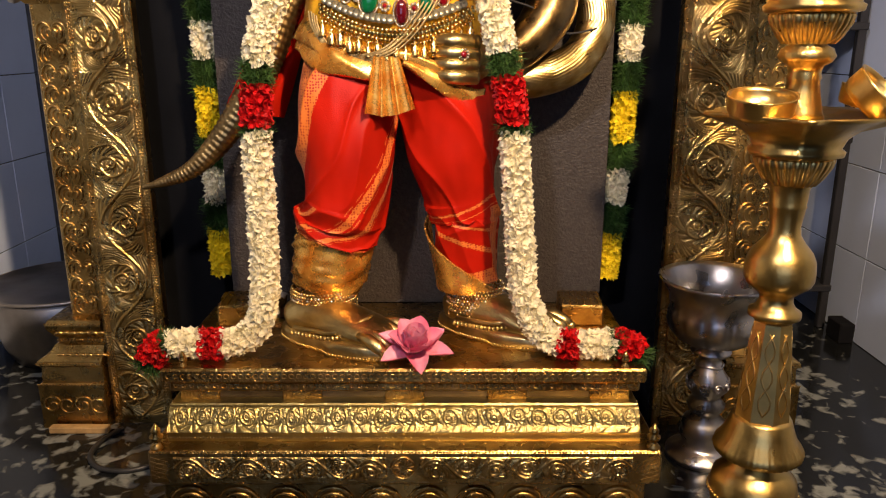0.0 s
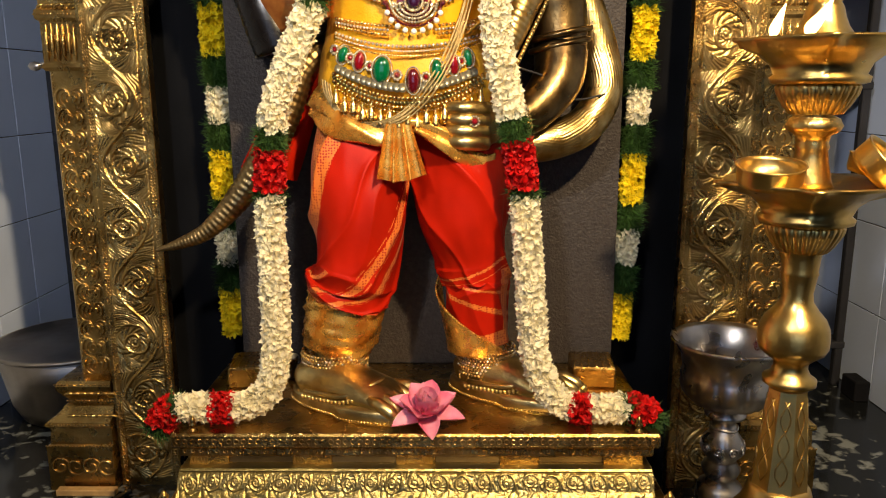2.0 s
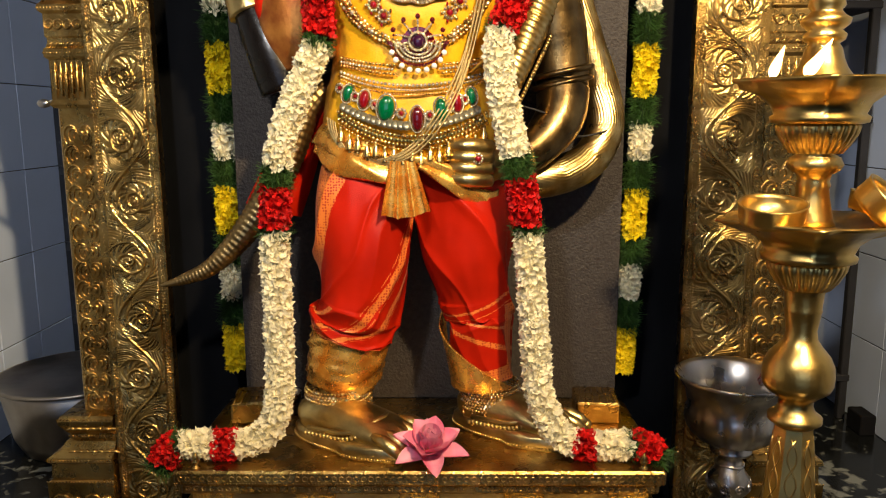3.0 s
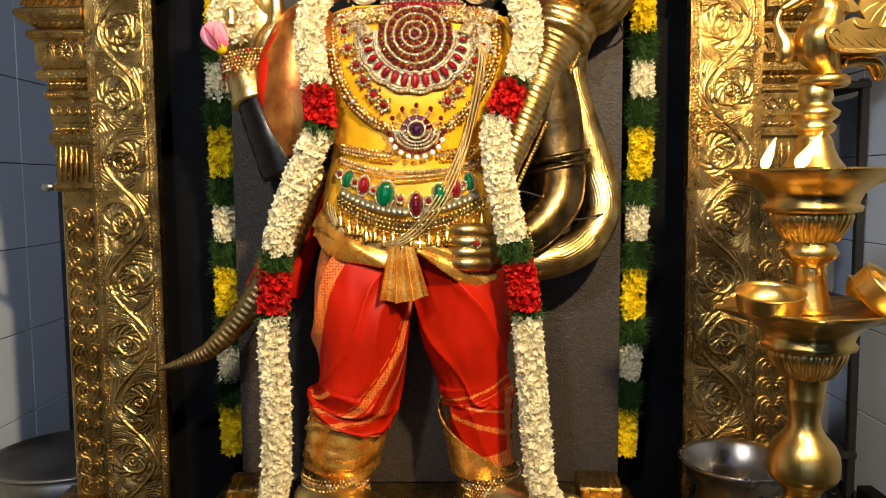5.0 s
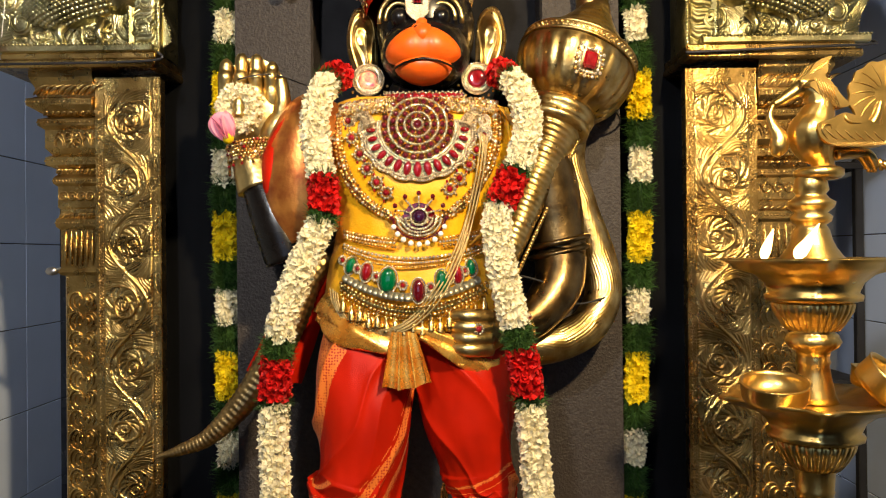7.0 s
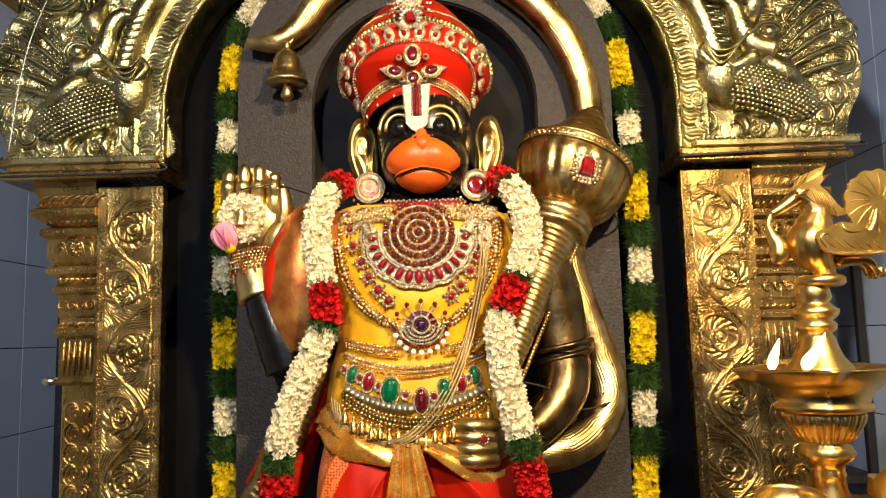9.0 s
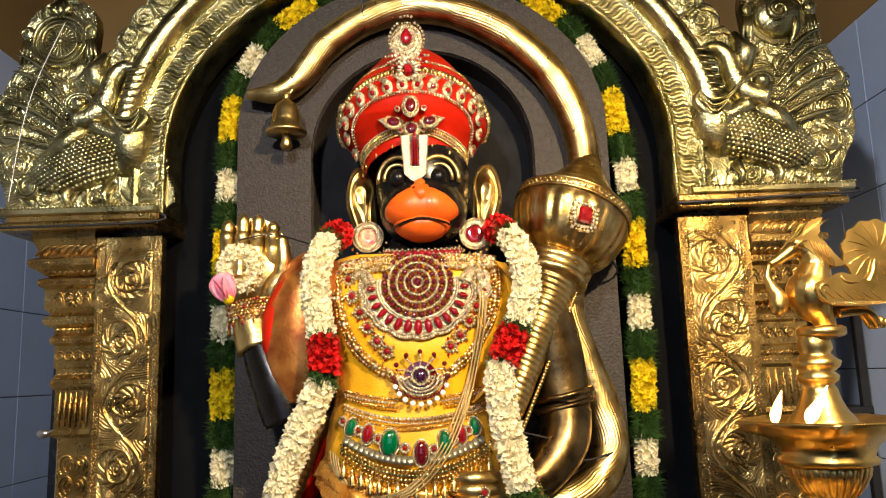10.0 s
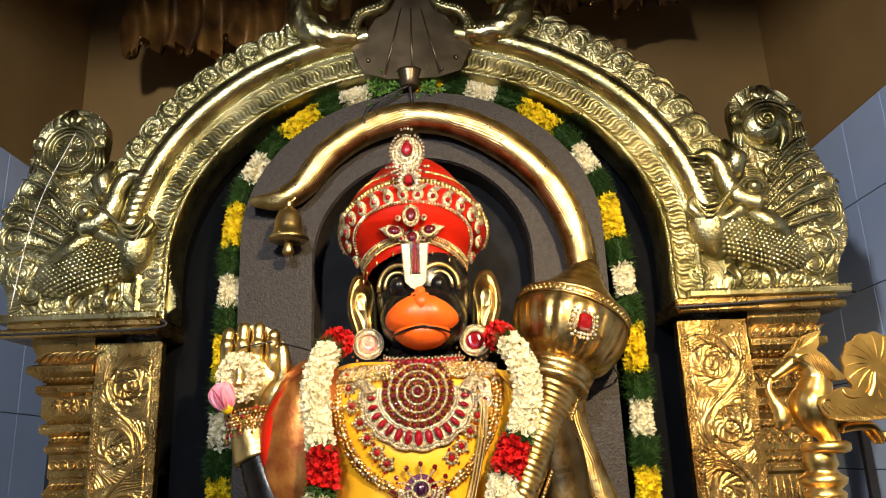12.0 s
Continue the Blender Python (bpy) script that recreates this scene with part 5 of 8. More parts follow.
# ---- its clothes ----
def dhoti():
    th = thing("dhoti", (-0.08, 1.46, 0.40), "pleated red silk dhoti with wide gold zari border", "garment")

    def crease(x):
        return (1 - abs(math.sin(x))) ** 2.5

    def folds(k):
        first = k < -3
        def fn(u, v):
            a = 2 * math.pi * v
            s = v + 0.67 * u if first else v - 0.45 * u
            wob = 0.35 * noise3(u * 3 + k, math.cos(a), math.sin(a))
            return (0.95 + 0.10 * crease(math.pi * (5 * s + wob)) ** 1.5 * (0.35 + 0.65 * abs(noise3(u * 2.5, 3 * v, k))) * 1.5 + 0.08 * crease(math.pi * (3.1 * s + 0.4 + wob))
                    + 0.07 * crease(math.pi * (3.3 * u + 0.25 * math.sin(a + k) + 0.5)) * (u > 0.45) + 0.05 * noise3(u * 3 + k, math.cos(a) * 1.2, math.sin(a) * 1.2) + 0.02 * noise3(u * 10 + k, math.cos(a) * 4, math.sin(a) * 4))
        return fn

    def weave(first):
        def mfn(u, v):
            if first:
                d = v - (0.44 - 0.67 * (u - 0.22))
                return 1 if abs(d) < 0.017 or 0.028 < abs(d) < 0.031 or (0.085 < d < 0.120 and u > 0.25) or 0.130 < d < 0.133 or (-0.16 < d < -0.135 and u > 0.45) or v < 0.26 - 0.66 * u or (v > 0.9 and u < 0.4) or u > 0.84 or 0.79 < u < 0.80 else 0
            return 1 if (u > 0.50 and 0.40 < v < 0.52) or 0.60 < u - 0.3 * v < 0.615 or 0.52 < u + 0.2 * v < 0.535 or 0.68 < u - 0.3 * v < 0.70 or 0.57 < u + 0.2 * v < 0.575 or u > 0.90 else 0
        return mfn
    for nm, rows, hem in (("leg_cloth", [(-0.155, 1.46, 0.84, 0.105, 0.09), (-0.178, 1.435, 0.76, 0.098, 0.095), (-0.178, 1.415, 0.66, 0.090, 0.092), (-0.186, 1.415, 0.585, 0.082, 0.085), (-0.198, 1.425, 0.54, 0.081, 0.082), (-0.206, 1.428, 0.520, 0.085, 0.085), (-0.210, 1.43, 0.508, 0.081, 0.080), (-0.213, 1.43, 0.498, 0.076, 0.074)], [(-0.211, 1.43, 0.503, 0.0795, 0.0785), (-0.218, 1.43, 0.465, 0.079, 0.077), (-0.228, 1.43, 0.43, 0.076, 0.073), (-0.236, 1.43, 0.396, 0.066, 0.062), (-0.240, 1.43, 0.390, 0.040, 0.040)]),
                          ("leg_cloth", [(-0.02, 1.47, 0.84, 0.115, 0.085), (0.010, 1.455, 0.76, 0.104, 0.088), (0.020, 1.445, 0.66, 0.088, 0.084), (0.034, 1.45, 0.585, 0.070, 0.072), (0.042, 1.455, 0.54, 0.068, 0.070), (0.044, 1.455, 0.52, 0.063, 0.065), (0.050, 1.46, 0.45, 0.060, 0.061), (0.056, 1.46, 0.400, 0.056, 0.052)], [(0.050, 1.458, 0.478, 0.0615, 0.0635), (0.054, 1.458, 0.44, 0.0605, 0.061), (0.060, 1.458, 0.392, 0.056, 0.052), (0.062, 1.46, 0.386, 0.034, 0.034)])):
        first = rows[0][0] < -0.1
        g = Geo()
        loft(g, rows, 240, 0, folds(rows[0][0] * 30), True, weave(first), 26)
        ob = part(nm, g, [RED_SILK, BROCADE], th, "creased red silk with woven gold bands")
        g = Geo()
        if first:
            loft(g, hem, 64, 0, folds(rows[0][0] * 30 + 1))
            beads(g, [(hem[0][0] + hem[0][3] * 0.99 * math.cos(a), hem[0][1] + hem[0][4] * 0.99 * math.sin(a), hem[0][2] - 0.002) for a in [i * 0.1 for i in range(64)]], 0.006, 0.0022)
        else:
            # the border wraps over the shin from one side only
            def wrap(u, v):
                a = math.pi * (0.86 + 0.95 * u)
                z = 0.535 - 0.145 * (v + 0.95 * u * (1 - v))
                k = 1.10 + 0.03 * math.sin(9 * u + 4 * v) - 0.05 * v
                return (0.036 + 0.016 * v + 0.064 * k * math.cos(a), 1.458 + 0.066 * k * math.sin(a), z)
            g.sheet(wrap, 24, 16)
            g.sheet(lambda u, v: tuple(q + o for q, o in zip(wrap(u, v), (0.002, 0.006, 0))), 24, 16)
            beads(g, [wrap(k / 40, 0) for k in range(41)], 0.006, 0.0022)
        part("hem", g, GOLD_SILK, ob, "shining gold zari border")
    # gold wraps across the hips and the tied end
    for k, (a, b, c) in enumerate((((-0.250, 1.43, 0.905), (-0.205, 1.372, 0.868), (-0.10, 1.350, 0.832)), ((-0.255, 1.44, 0.880), (-0.210, 1.366, 0.846), (-0.12, 1.346, 0.818)), ((0.055, 1.40, 0.79), (0.0, 1.36, 0.82), (-0.08, 1.345, 0.850)), ((0.068, 1.40, 0.765), (0.01, 1.358, 0.790), (-0.07, 1.343, 0.836)))):
        rows = smooth_path([a, b, c], 10)
        g = Geo()
        g.tube(rows, [((0.032 if k < 2 else 0.020) - 0.014 * (i / 20), 0.008) for i in range(len(rows))], 60, 0, fn=lambda u, v: 0.95 + 0.30 * (1 - abs(math.sin(2 * math.pi * 1.5 * v + 4 * u + k))) ** 2 + 0.1 * noise3(u * 5, 6 * v, k))
        part("waist_wrap", g, GOLD_SILK, th, "folded gold silk wrap")
    g = Geo()
    def tie(u, v):
        w = 0.022 + 0.022 * v
        return (-0.098 + 0.006 * v + w * (2 * u - 1), 1.338 - 0.016 * (1 - abs(math.sin(u * 9.4))) ** 2 * (0.3 + v) - 0.004 * v, 0.845 - 0.092 * v - 0.010 * v * math.sin(3.1 * u + 0.4))
    g.sheet(tie, 28, 14)
    g.sheet(lambda u, v: tuple(a + b for a, b in zip(tie(u, v), (0, 0.006, 0))), 28, 14)
    part("tie", g, GOLD_SILK, th, "hanging gold silk tie")
    return th


dhoti()


TUNIC = [(-0.088, 1.475, 0.862, 0.176, 0.120), (-0.090, 1.470, 0.885, 0.176, 0.124), (-0.092, 1.470, 0.93, 0.164, 0.124), (-0.090, 1.473, 1.00, 0.152, 0.116), (-0.084, 1.475, 1.06, 0.152, 0.112), (-0.078, 1.477, 1.14, 0.180, 0.112), (-0.072, 1.482, 1.20, 0.198, 0.110), (-0.068, 1.484, 1.244, 0.194, 0.098), (-0.067, 1.485, 1.266, 0.182, 0.088), (-0.066, 1.485, 1.280, 0.150, 0.074)]


def chest_y(x, z):
    """The front of the tunic at x and height z."""
    r = TUNIC_FINE[min(range(len(TUNIC_FINE)), key=lambda i: abs(TUNIC_FINE[i][2] - z))]
    s = max(0.05, 1 - ((x - r[0]) / r[3]) ** 2)
    return r[1] - r[4] * math.sqrt(s)


TUNIC_FINE = smooth_path(TUNIC, 12)


def tunic():
    g = Geo()
    def crumple(u, v):
        a = 6.283 * v
        return 0.99 + 0.030 * (1 - abs(math.sin(11 * u + 1.3 * math.sin(a) + 2 * noise3(u * 3, math.cos(a), math.sin(a))))) ** 3 + 0.04 * noise3(u * 6, math.cos(a) * 2, math.sin(a) * 2) + 0.02 * noise3(u * 18, math.cos(a) * 6, math.sin(a) * 6)
    loft(g, TUNIC, 96, 0, crumple, True, None, 10)
    th = thing("tunic", (-0.08, 1.475, 0.86), "bright yellow silk tunic wrapped round the torso", "garment")
    part("body_wrap", g, YELLOW_SILK, th)
    # a loose end that falls from the shoulder over the side
    def drape(u, v):
        return (0.075 + 0.055 * math.sin(math.pi * v) + 0.02 * u + 0.012 * math.sin(9 * v + 4 * u) - 0.055 * v, 1.385 + 0.05 * u + 0.012 * math.sin(6 * u + 5 * v), 1.26 - 0.26 * v)
    g = Geo()
    g.sheet(drape, 14, 26)
    g.sheet(lambda u, v: tuple(a + b for a, b in zip(drape(u, v), (0.004, 0.006, 0))), 14, 26)
    part("loose_end", g, YELLOW_SILK, th, "loose end falling from the shoulder")
    return th


tunic()


def shawl():
    th = thing("shawl", (-0.32, 1.48, 0.78), "red silk shawl with gold border over the arm", "garment")
    g = Geo()
    limb(g, [(-0.245, 1.485, 1.275, 0.050), (-0.272, 1.475, 1.235, 0.076), (-0.298, 1.465, 1.16, 0.080), (-0.300, 1.46, 1.08, 0.074), (-0.285, 1.465, 1.02, 0.064)], 32, 0, lambda u, v: 1 + 0.05 * (1 - abs(math.sin(7 * v + 5 * u))) ** 3 + 0.03 * noise3(u * 4, v * 6, 5))
    part("sleeve", g, COPPER_SILK, th, "copper-gold woven border")
    g = Geo()
    rows = smooth_path([(-0.300, 1.468, 1.285, 0.035), (-0.336, 1.458, 1.245, 0.062), (-0.368, 1.455, 1.17, 0.074), (-0.372, 1.46, 1.10, 0.070), (-0.356, 1.468, 1.03, 0.052)], 6)
    g.tube([(r[0] + 0.022, r[1] + 0.018, r[2]) for r in rows], [(r[3] * 0.42, r[3]) for r in rows], 28, 0, fn=lambda u, v: 1 + 0.05 * (1 - abs(math.sin(9 * v + 5 * u))) ** 2 + 0.03 * noise3(u * 4, v * 5, 2))
    part("sleeve_edge", g, RED_SILK, th, "plain red silk edge")
    g = Geo()
    def tail_cloth(u, v):
        return (-0.318 - 0.115 * v ** 1.2 + (0.075 + 0.035 * v) * u, 1.522 + 0.012 * math.sin(11 * u + 3 * v), 1.02 - 0.27 * v - 0.03 * u)
    g.sheet(tail_cloth, 14, 24)
    g.sheet(lambda u, v: tuple(a + b for a, b in zip(tail_cloth(u, v), (0, 0.006, 0))), 14, 24)
    part("hanging_end", g, RED_SILK, th)
    return th


shawl()


# ---- the mace ----
def mace():
    th = thing("mace", (0.09, 1.46, 0.95), "ornate gold-plated ceremonial mace leaning on the shoulder", "mace")
    a, b = Vector((0.078, 1.42, 0.94)), Vector((0.246, 1.530, 1.362))
    ax = (b - a).normalized()
    L = (b - a).length
    g = Geo()
    g.lathe(smooth_path([(0.020, 0.0), (0.028, 0.06), (0.036, 0.16), (0.046, 0.26), (0.056, 0.315), (0.062, 0.33)], 50), a, 48, 0, lambda h, w: 1 + 0.016 * math.sin(2 * w + 560 * h) + 0.012 * math.sin(3 * w - 120 * h), ax)
    part("shaft", g, AGED_GOLD, th, "gold shaft with twisted ribs")
    g = Geo()
    g.lathe([(0.062, L - 0.148), (0.072, L - 0.142), (0.072, L - 0.130), (0.064, L - 0.126), (0.074, L - 0.118), (0.076, L - 0.104), (0.066, L - 0.098)], a, 40, 0, None, ax)
    part("collar", g, AGED_GOLD, th, "moulded collar")
    g = Geo()
    low = smooth_path([(0.066, L - 0.099), (0.090, L - 0.080), (0.108, L - 0.050), (0.118, L - 0.015), (0.119, L + 0.010)], 6)
    g.lathe(low, a, 144, 0, lambda h, w: 1 + 0.035 * abs(math.sin(11 * w + 8 * (h - L))) * min(1.0, (L + 0.012 - h) / 0.02), ax)
    top = [(0.119, L + 0.010)]
    r, h = 0.119, L + 0.034
    for k in range(7):
        top += [(r, h - 0.004), (r - 0.003, h + 0.001), (r * 0.93, h + 0.004), (r * 0.88, h + 0.002)]
        r, h = r * 0.80, h + 0.021 - 0.0012 * k
    top += [(r, h), (0.008, h + 0.012), (0.001, h + 0.014)]
    g.lathe(top, a, 144, 0, lambda h, w: 1 + 0.012 * abs(math.sin(20 * w + 60 * (h - L))), ax)
    for h, r in ((L + 0.012, 0.1195), (L + 0.030, 0.1175)):
        side = ax.orthogonal().normalized()
        oth = ax.cross(side)
        g.tube([a + ax * h + (side * math.cos(k * 0.1309) + oth * math.sin(k * 0.1309)) * (r + 0.002) for k in range(49)], 0.003, 6)
    for h, r in ((L + 0.019, 0.1185), (L + 0.025, 0.118)):
        for k in range(64):
            w = k * 0.09817 + (h - L) * 8
            g.ball(a + ax * h + (side * math.cos(w) + oth * math.sin(w)) * r, (0.0042, 0.0042, 0.0042), 6, 5)
    part("head", g, AGED_GOLD, th, "ribbed bulbous head")
    g = Geo()
    m = Matrix.LocRotScale((0.254, 1.408, 1.345), Euler((-0.10, 0.25, 0.10)), None)
    g.box(-0.013, 0.013, -0.010, 0.004, -0.017, 0.017, 0, 0.004, m)
    for k in range(22):
        w = 2 * math.pi * k / 22
        q = 1 / max(abs(math.cos(w)), abs(math.sin(w))) ** 0.8
        g.ball(m @ Vector((0.019 * q * math.cos(w), 0.0, 0.023 * q * math.sin(w))), 0.0038, 8, 6, 1)
        g.ball(m @ Vector((0.026 * q ** 0.8 * math.cos(w), 0.003, 0.030 * q ** 0.8 * math.sin(w))), 0.0044, 8, 6, 2 if k % 2 else 1)
    part("jewel", g, [RUBY, DIAMOND, GOLD_JEWEL], th, "square red stone in a white stone frame")
    # cord wrapped along the edge
    g = Geo()
    o = Vector((0.050, 0.012, -0.01))
    g.tube([a + ax * (0.33 * i / 10) + Vector((0.028 + 0.028 * (i / 10), -0.004, -0.012)) for i in range(11)], 0.004, 8)
    beads(g, [a + ax * (0.33 * i / 10) + Vector((0.028 + 0.028 * (i / 10), -0.006, -0.012)) for i in range(11)], 0.007, 0.0045)
    part("edge_beading", g, GOLD, th)
    return th


mace()


# ---- the crown ----
def crown():
    th = thing("crown", (-0.07, 1.49, 1.50), "red silk turban crown studded with white stones and gold", "crown")
    cx, cy = -0.075, 1.500
    tilt = Matrix.Rotation(-0.10, 3, "X")

    def at(r, w, h, ex=1.0):
        """A point on the crown: radius, angle from the front, height along its tilted axis."""
        arch = 0.030 * max(0.0, math.cos(w)) ** 2 * max(0.0, 1 - max(h, 0.0) / 0.12)
        p = tilt @ Vector((r * math.sin(w), -r * math.cos(w) * 0.92, h + arch - 0.006))
        return Vector((cx, cy, 1.478)) + p
    prof = [(0.100, -0.010), (0.105, 0.012), (0.116, 0.032), (0.134, 0.052), (0.148, 0.072), (0.154, 0.094), (0.152, 0.114), (0.145, 0.138), (0.134, 0.160), (0.118, 0.182), (0.102, 0.204), (0.076, 0.236), (0.046, 0.262), (0.016, 0.276), (0.001, 0.279)]
    prof = smooth_path(prof, 8)

    def rad(h):
        for (r0, h0), (r1, h1) in zip(prof, prof[1:]):
            if h0 <= h <= h1:
                return r0 + (r1 - r0) * (h - h0) / max(h1 - h0, 1e-6)
        return prof[0][0]
    g = Geo()
    verts, faces, n = [], [], 88
    for r, h in prof:
        for j in range(n):
            w = 2 * math.pi * j / n
            fold = (1 - abs(math.sin(60 * h + 1.6 * math.sin(w + 0.4) + 1.5 * noise3(math.cos(w), math.sin(w), h * 9)))) ** 3
            verts.append(at(r * (1.012 + 0.012 * fold + 0.02 * noise3(math.cos(w) * 2, math.sin(w) * 2, h * 20)), w, h))
    for i in range(len(prof) - 1):
        for j in range(n):
            p, q = i * n + j, i * n + (j + 1) % n
            faces.append((p, q, q + n, p + n))
    g.add(verts, faces)
    part("turban", g, RED_SILK, th, "puffed red silk turban")

    def row(g, h0, h1, count, size, mi, lift=0.003, span=1.75, shape=(1, 1, 1)):
        for i in range(count):
            w = -span + 2 * span * i / (count - 1)
            h = h0 + (h1 - h0) * (1 - (w / span) ** 2)
            R = Matrix.Rotation(w, 3, "Z")
            g.ball(at(rad(h) + lift, w, h), (size * shape[0], size * shape[1], size * shape[2]), 7, 5, mi, R)
    g = Geo()
    row(g, 0.002, 0.012, 76, 0.0030, 1)
    row(g, 0.007, 0.018, 84, 0.0024, 0)
    row(g, 0.012, 0.024, 76, 0.0034, 1, shape=(0.7, 1, 1.3))
    row(g, 0.017, 0.029, 84, 0.0022, 0)
    for i in range(9):
        w = -1.5 + 3.0 * i / 8
        g.ball(at(rad(0.0) + 0.005, w, -0.010), (0.0022, 0.0022, 0.006), 7, 5, 1)
    part("lower_band", g, [PAVE, GOLD_JEWEL], th, "gold and white stone band")
    # the chain of mango-shaped jewels, their tips turned outwards
    for i in range(16):
        w = -1.42 + 2.84 * i / 15
        h = 0.030 + 0.092 * (1 - (w / 1.42) ** 2)
        c = at(rad(h) + 0.006, w, h)
        g = Geo()
        sg = -1 if w < 0 else 1
        R = Matrix.Rotation(w, 3, "Z") @ Matrix.Rotation(0.30 * sg, 3, "Y")
        g.ball(c, (0.0118, 0.0050, 0.0142), 16, 9, 0, R)
        hook = [c + R @ Vector((sg * x, -0.001, z)) for x, z in ((-0.003, 0.004), (-0.001, 0.013), (0.005, 0.020), (0.012, 0.023))]
        g.tube(hook, [0.0095, 0.0072, 0.0046, 0.0018], 10, 0)
        g.ball(c + R @ Vector((0, -0.004, -0.001)), (0.0054, 0.0045, 0.0062), 10, 6, 1, R)
        for k in range(9):
            a = 2 * math.pi * k / 9
            g.ball(c + R @ Vector((0.0068 * math.cos(a), -0.0035, -0.001 + 0.0074 * math.sin(a))), 0.0013, 5, 4, 2)
        g.ball(at(rad(max(h - 0.018, 0)) + 0.003, w + 0.05, h - 0.018), 0.0034, 8, 6, 1)
        part("mango_jewel", g, [PAVE, RUBY, GOLD_JEWEL], th, "white stone jewel with a red centre")
    g = Geo()
    row(g, 0.012, 0.102, 80, 0.0026, 0, span=1.42, lift=0.005)
    row(g, 0.007, 0.097, 80, 0.0020, 1, span=1.42, lift=0.005)
    row(g, 0.066, 0.162, 60, 0.0058, 1, shape=(0.72, 0.9, 1.35), span=1.62, lift=0.005)
    row(g, 0.074, 0.170, 80, 0.0022, 0, span=1.62, lift=0.005)
    row(g, 0.058, 0.153, 80, 0.0022, 0, span=1.62, lift=0.005)
    row(g, 0.172, 0.190, 50, 0.0030, 1, span=1.5)
    row(g, 0.177, 0.195, 50, 0.0022, 0, span=1.5)
    part("bead_chains", g, [DIAMOND, GOLD_JEWEL], th, "curved chains of gold and white beads", "stuff")
    # flower brooches on the sides
    for w, h in ((-1.15, 0.098), (1.05, 0.104)):
        g = Geo()
        c = at(rad(h) + 0.006, w, h)
        R = Matrix.Rotation(w, 3, "Z")
        for k in range(16):
            a = 2 * math.pi * k / 16
            g.ball(c + R @ Vector((0.013 * math.cos(a), 0, 0.017 * math.sin(a))), (0.003, 0.0025, 0.009), 8, 6, 0, R @ Matrix.Rotation(math.pi / 2 - a, 3, "Y"))
        g.ball(c, (0.009, 0.006, 0.013), 10, 8, 1, R)
        part("brooch", g, [PAVE, GOLD_JEWEL], th, "flower brooch")
    # centre cluster: dark stones, each in a paved setting
    def hub(dx, h):
        return at(rad(h) + 0.010, dx / rad(h), h)
    for dx, dz, sx, sz, a in ((0, 0.064, 0.0175, 0.025, 0), (-0.033, 0.037, 0.0160, 0.021, -1.35), (0.033, 0.037, 0.0160, 0.021, 1.35), (0, 0.019, 0.0185, 0.0185, 0)):
        g = Geo()
        p = hub(dx, dz)
        R = tilt @ Matrix.Rotation(a, 3, "Y")
        tip = [p + R @ Vector((0, 0.001, z)) for z in (0.2 * sz, 0.8 * sz, 1.45 * sz)]
        g.ball(p, (sx, 0.005, sz), 18, 8, 1, R)
        if sz != sx:
            g.tube(tip, [(sx * 0.85, 0.003), (sx * 0.5, 0.003), (0.001, 0.001)], 12, 1)
        for k in range(20):
            w = 2 * math.pi * k / 20
            g.ball(p + R @ Vector((sx * 0.80 * math.cos(w), -0.004, sz * 0.80 * math.sin(w))), 0.0019, 6, 4, 2)
        g.ball(p + R @ Vector((0, -0.003, 0)), (sx * 0.62, 0.0055, sz * 0.62), 14, 8, 0, R)
        part("cluster_stone", g, [GARNET, PAVE, GOLD_JEWEL], th, "dark red stone set in gold")
    for dx, dz in ((-0.024, 0.060), (0.024, 0.060), (-0.020, 0.018), (0.020, 0.018)):
        g = Geo()
        p = hub(dx, dz)
        g.ball(p, (0.0062, 0.004, 0.0068), 10, 6, 1)
        g.ball(p + Vector((0, -0.003, 0)), 0.0034, 8, 6, 0)
        part("cluster_stone", g, [RUBY, PAVE], th, "small red stone set in gold")
    # the tall plume jewel
    g = Geo()
    base = at(rad(0.148) + 0.014, -0.03, 0.150)
    for k in range(30):
        a = 2 * math.pi * k / 30
        for q, s in ((1.0, 0.0032), (0.72, 0.0024), (0.5, 0.0022)):
            g.ball(base + Vector((0.034 * q * math.cos(a), 0.0, 0.066 + 0.040 * q * math.sin(a) + (0.010 * q if math.sin(a) > 0.9 else 0))), s, 7, 5, 0 if k % 4 else 1)
    g.ball(base + Vector((0, 0.004, 0.064)), (0.032, 0.004, 0.038), 18, 8, 1)
    for k in range(9):
        for q in range(5):
            a = math.pi * (1.02 + 0.96 * k / 8)
            g.ball(base + Vector(((0.014 + 0.006 * q) * math.cos(a) * 1.1, -0.001, 0.034 + (0.012 + 0.006 * q) * math.sin(a))), 0.0034, 6, 4, 0 if (k + q) % 5 else 2)
    g.ball(base + Vector((0, -0.006, 0.068)), (0.012, 0.007, 0.014), 14, 10, 2)
    g.tube([base + Vector((0, -0.006, 0.076)), base + Vector((0, -0.005, 0.090))], [0.009, 0.001], 10, 2)
    g.box(-0.007, 0.007, -0.012, -0.003, -0.009, 0.009, 2, 0.002, Matrix.Translation(base + Vector((0.002, 0, 0.002))))
    for k in range(16):
        a = 2 * math.pi * k / 16
        g.ball(base + Vector((0.002 + 0.017 * math.cos(a), -0.003, 0.002 + 0.018 * math.sin(a))), (0.004, 0.003, 0.006), 6, 5, 0, Matrix.Rotation(math.pi / 2 - a, 3, "Y"))
    part("plume_jewel", g, [DIAMOND, PAVE, RUBY], th, "tall white stone plume with a red drop")
    # forehead mark plate hanging from the band
    g = Geo()
    fx, fy = -0.070, 1.394
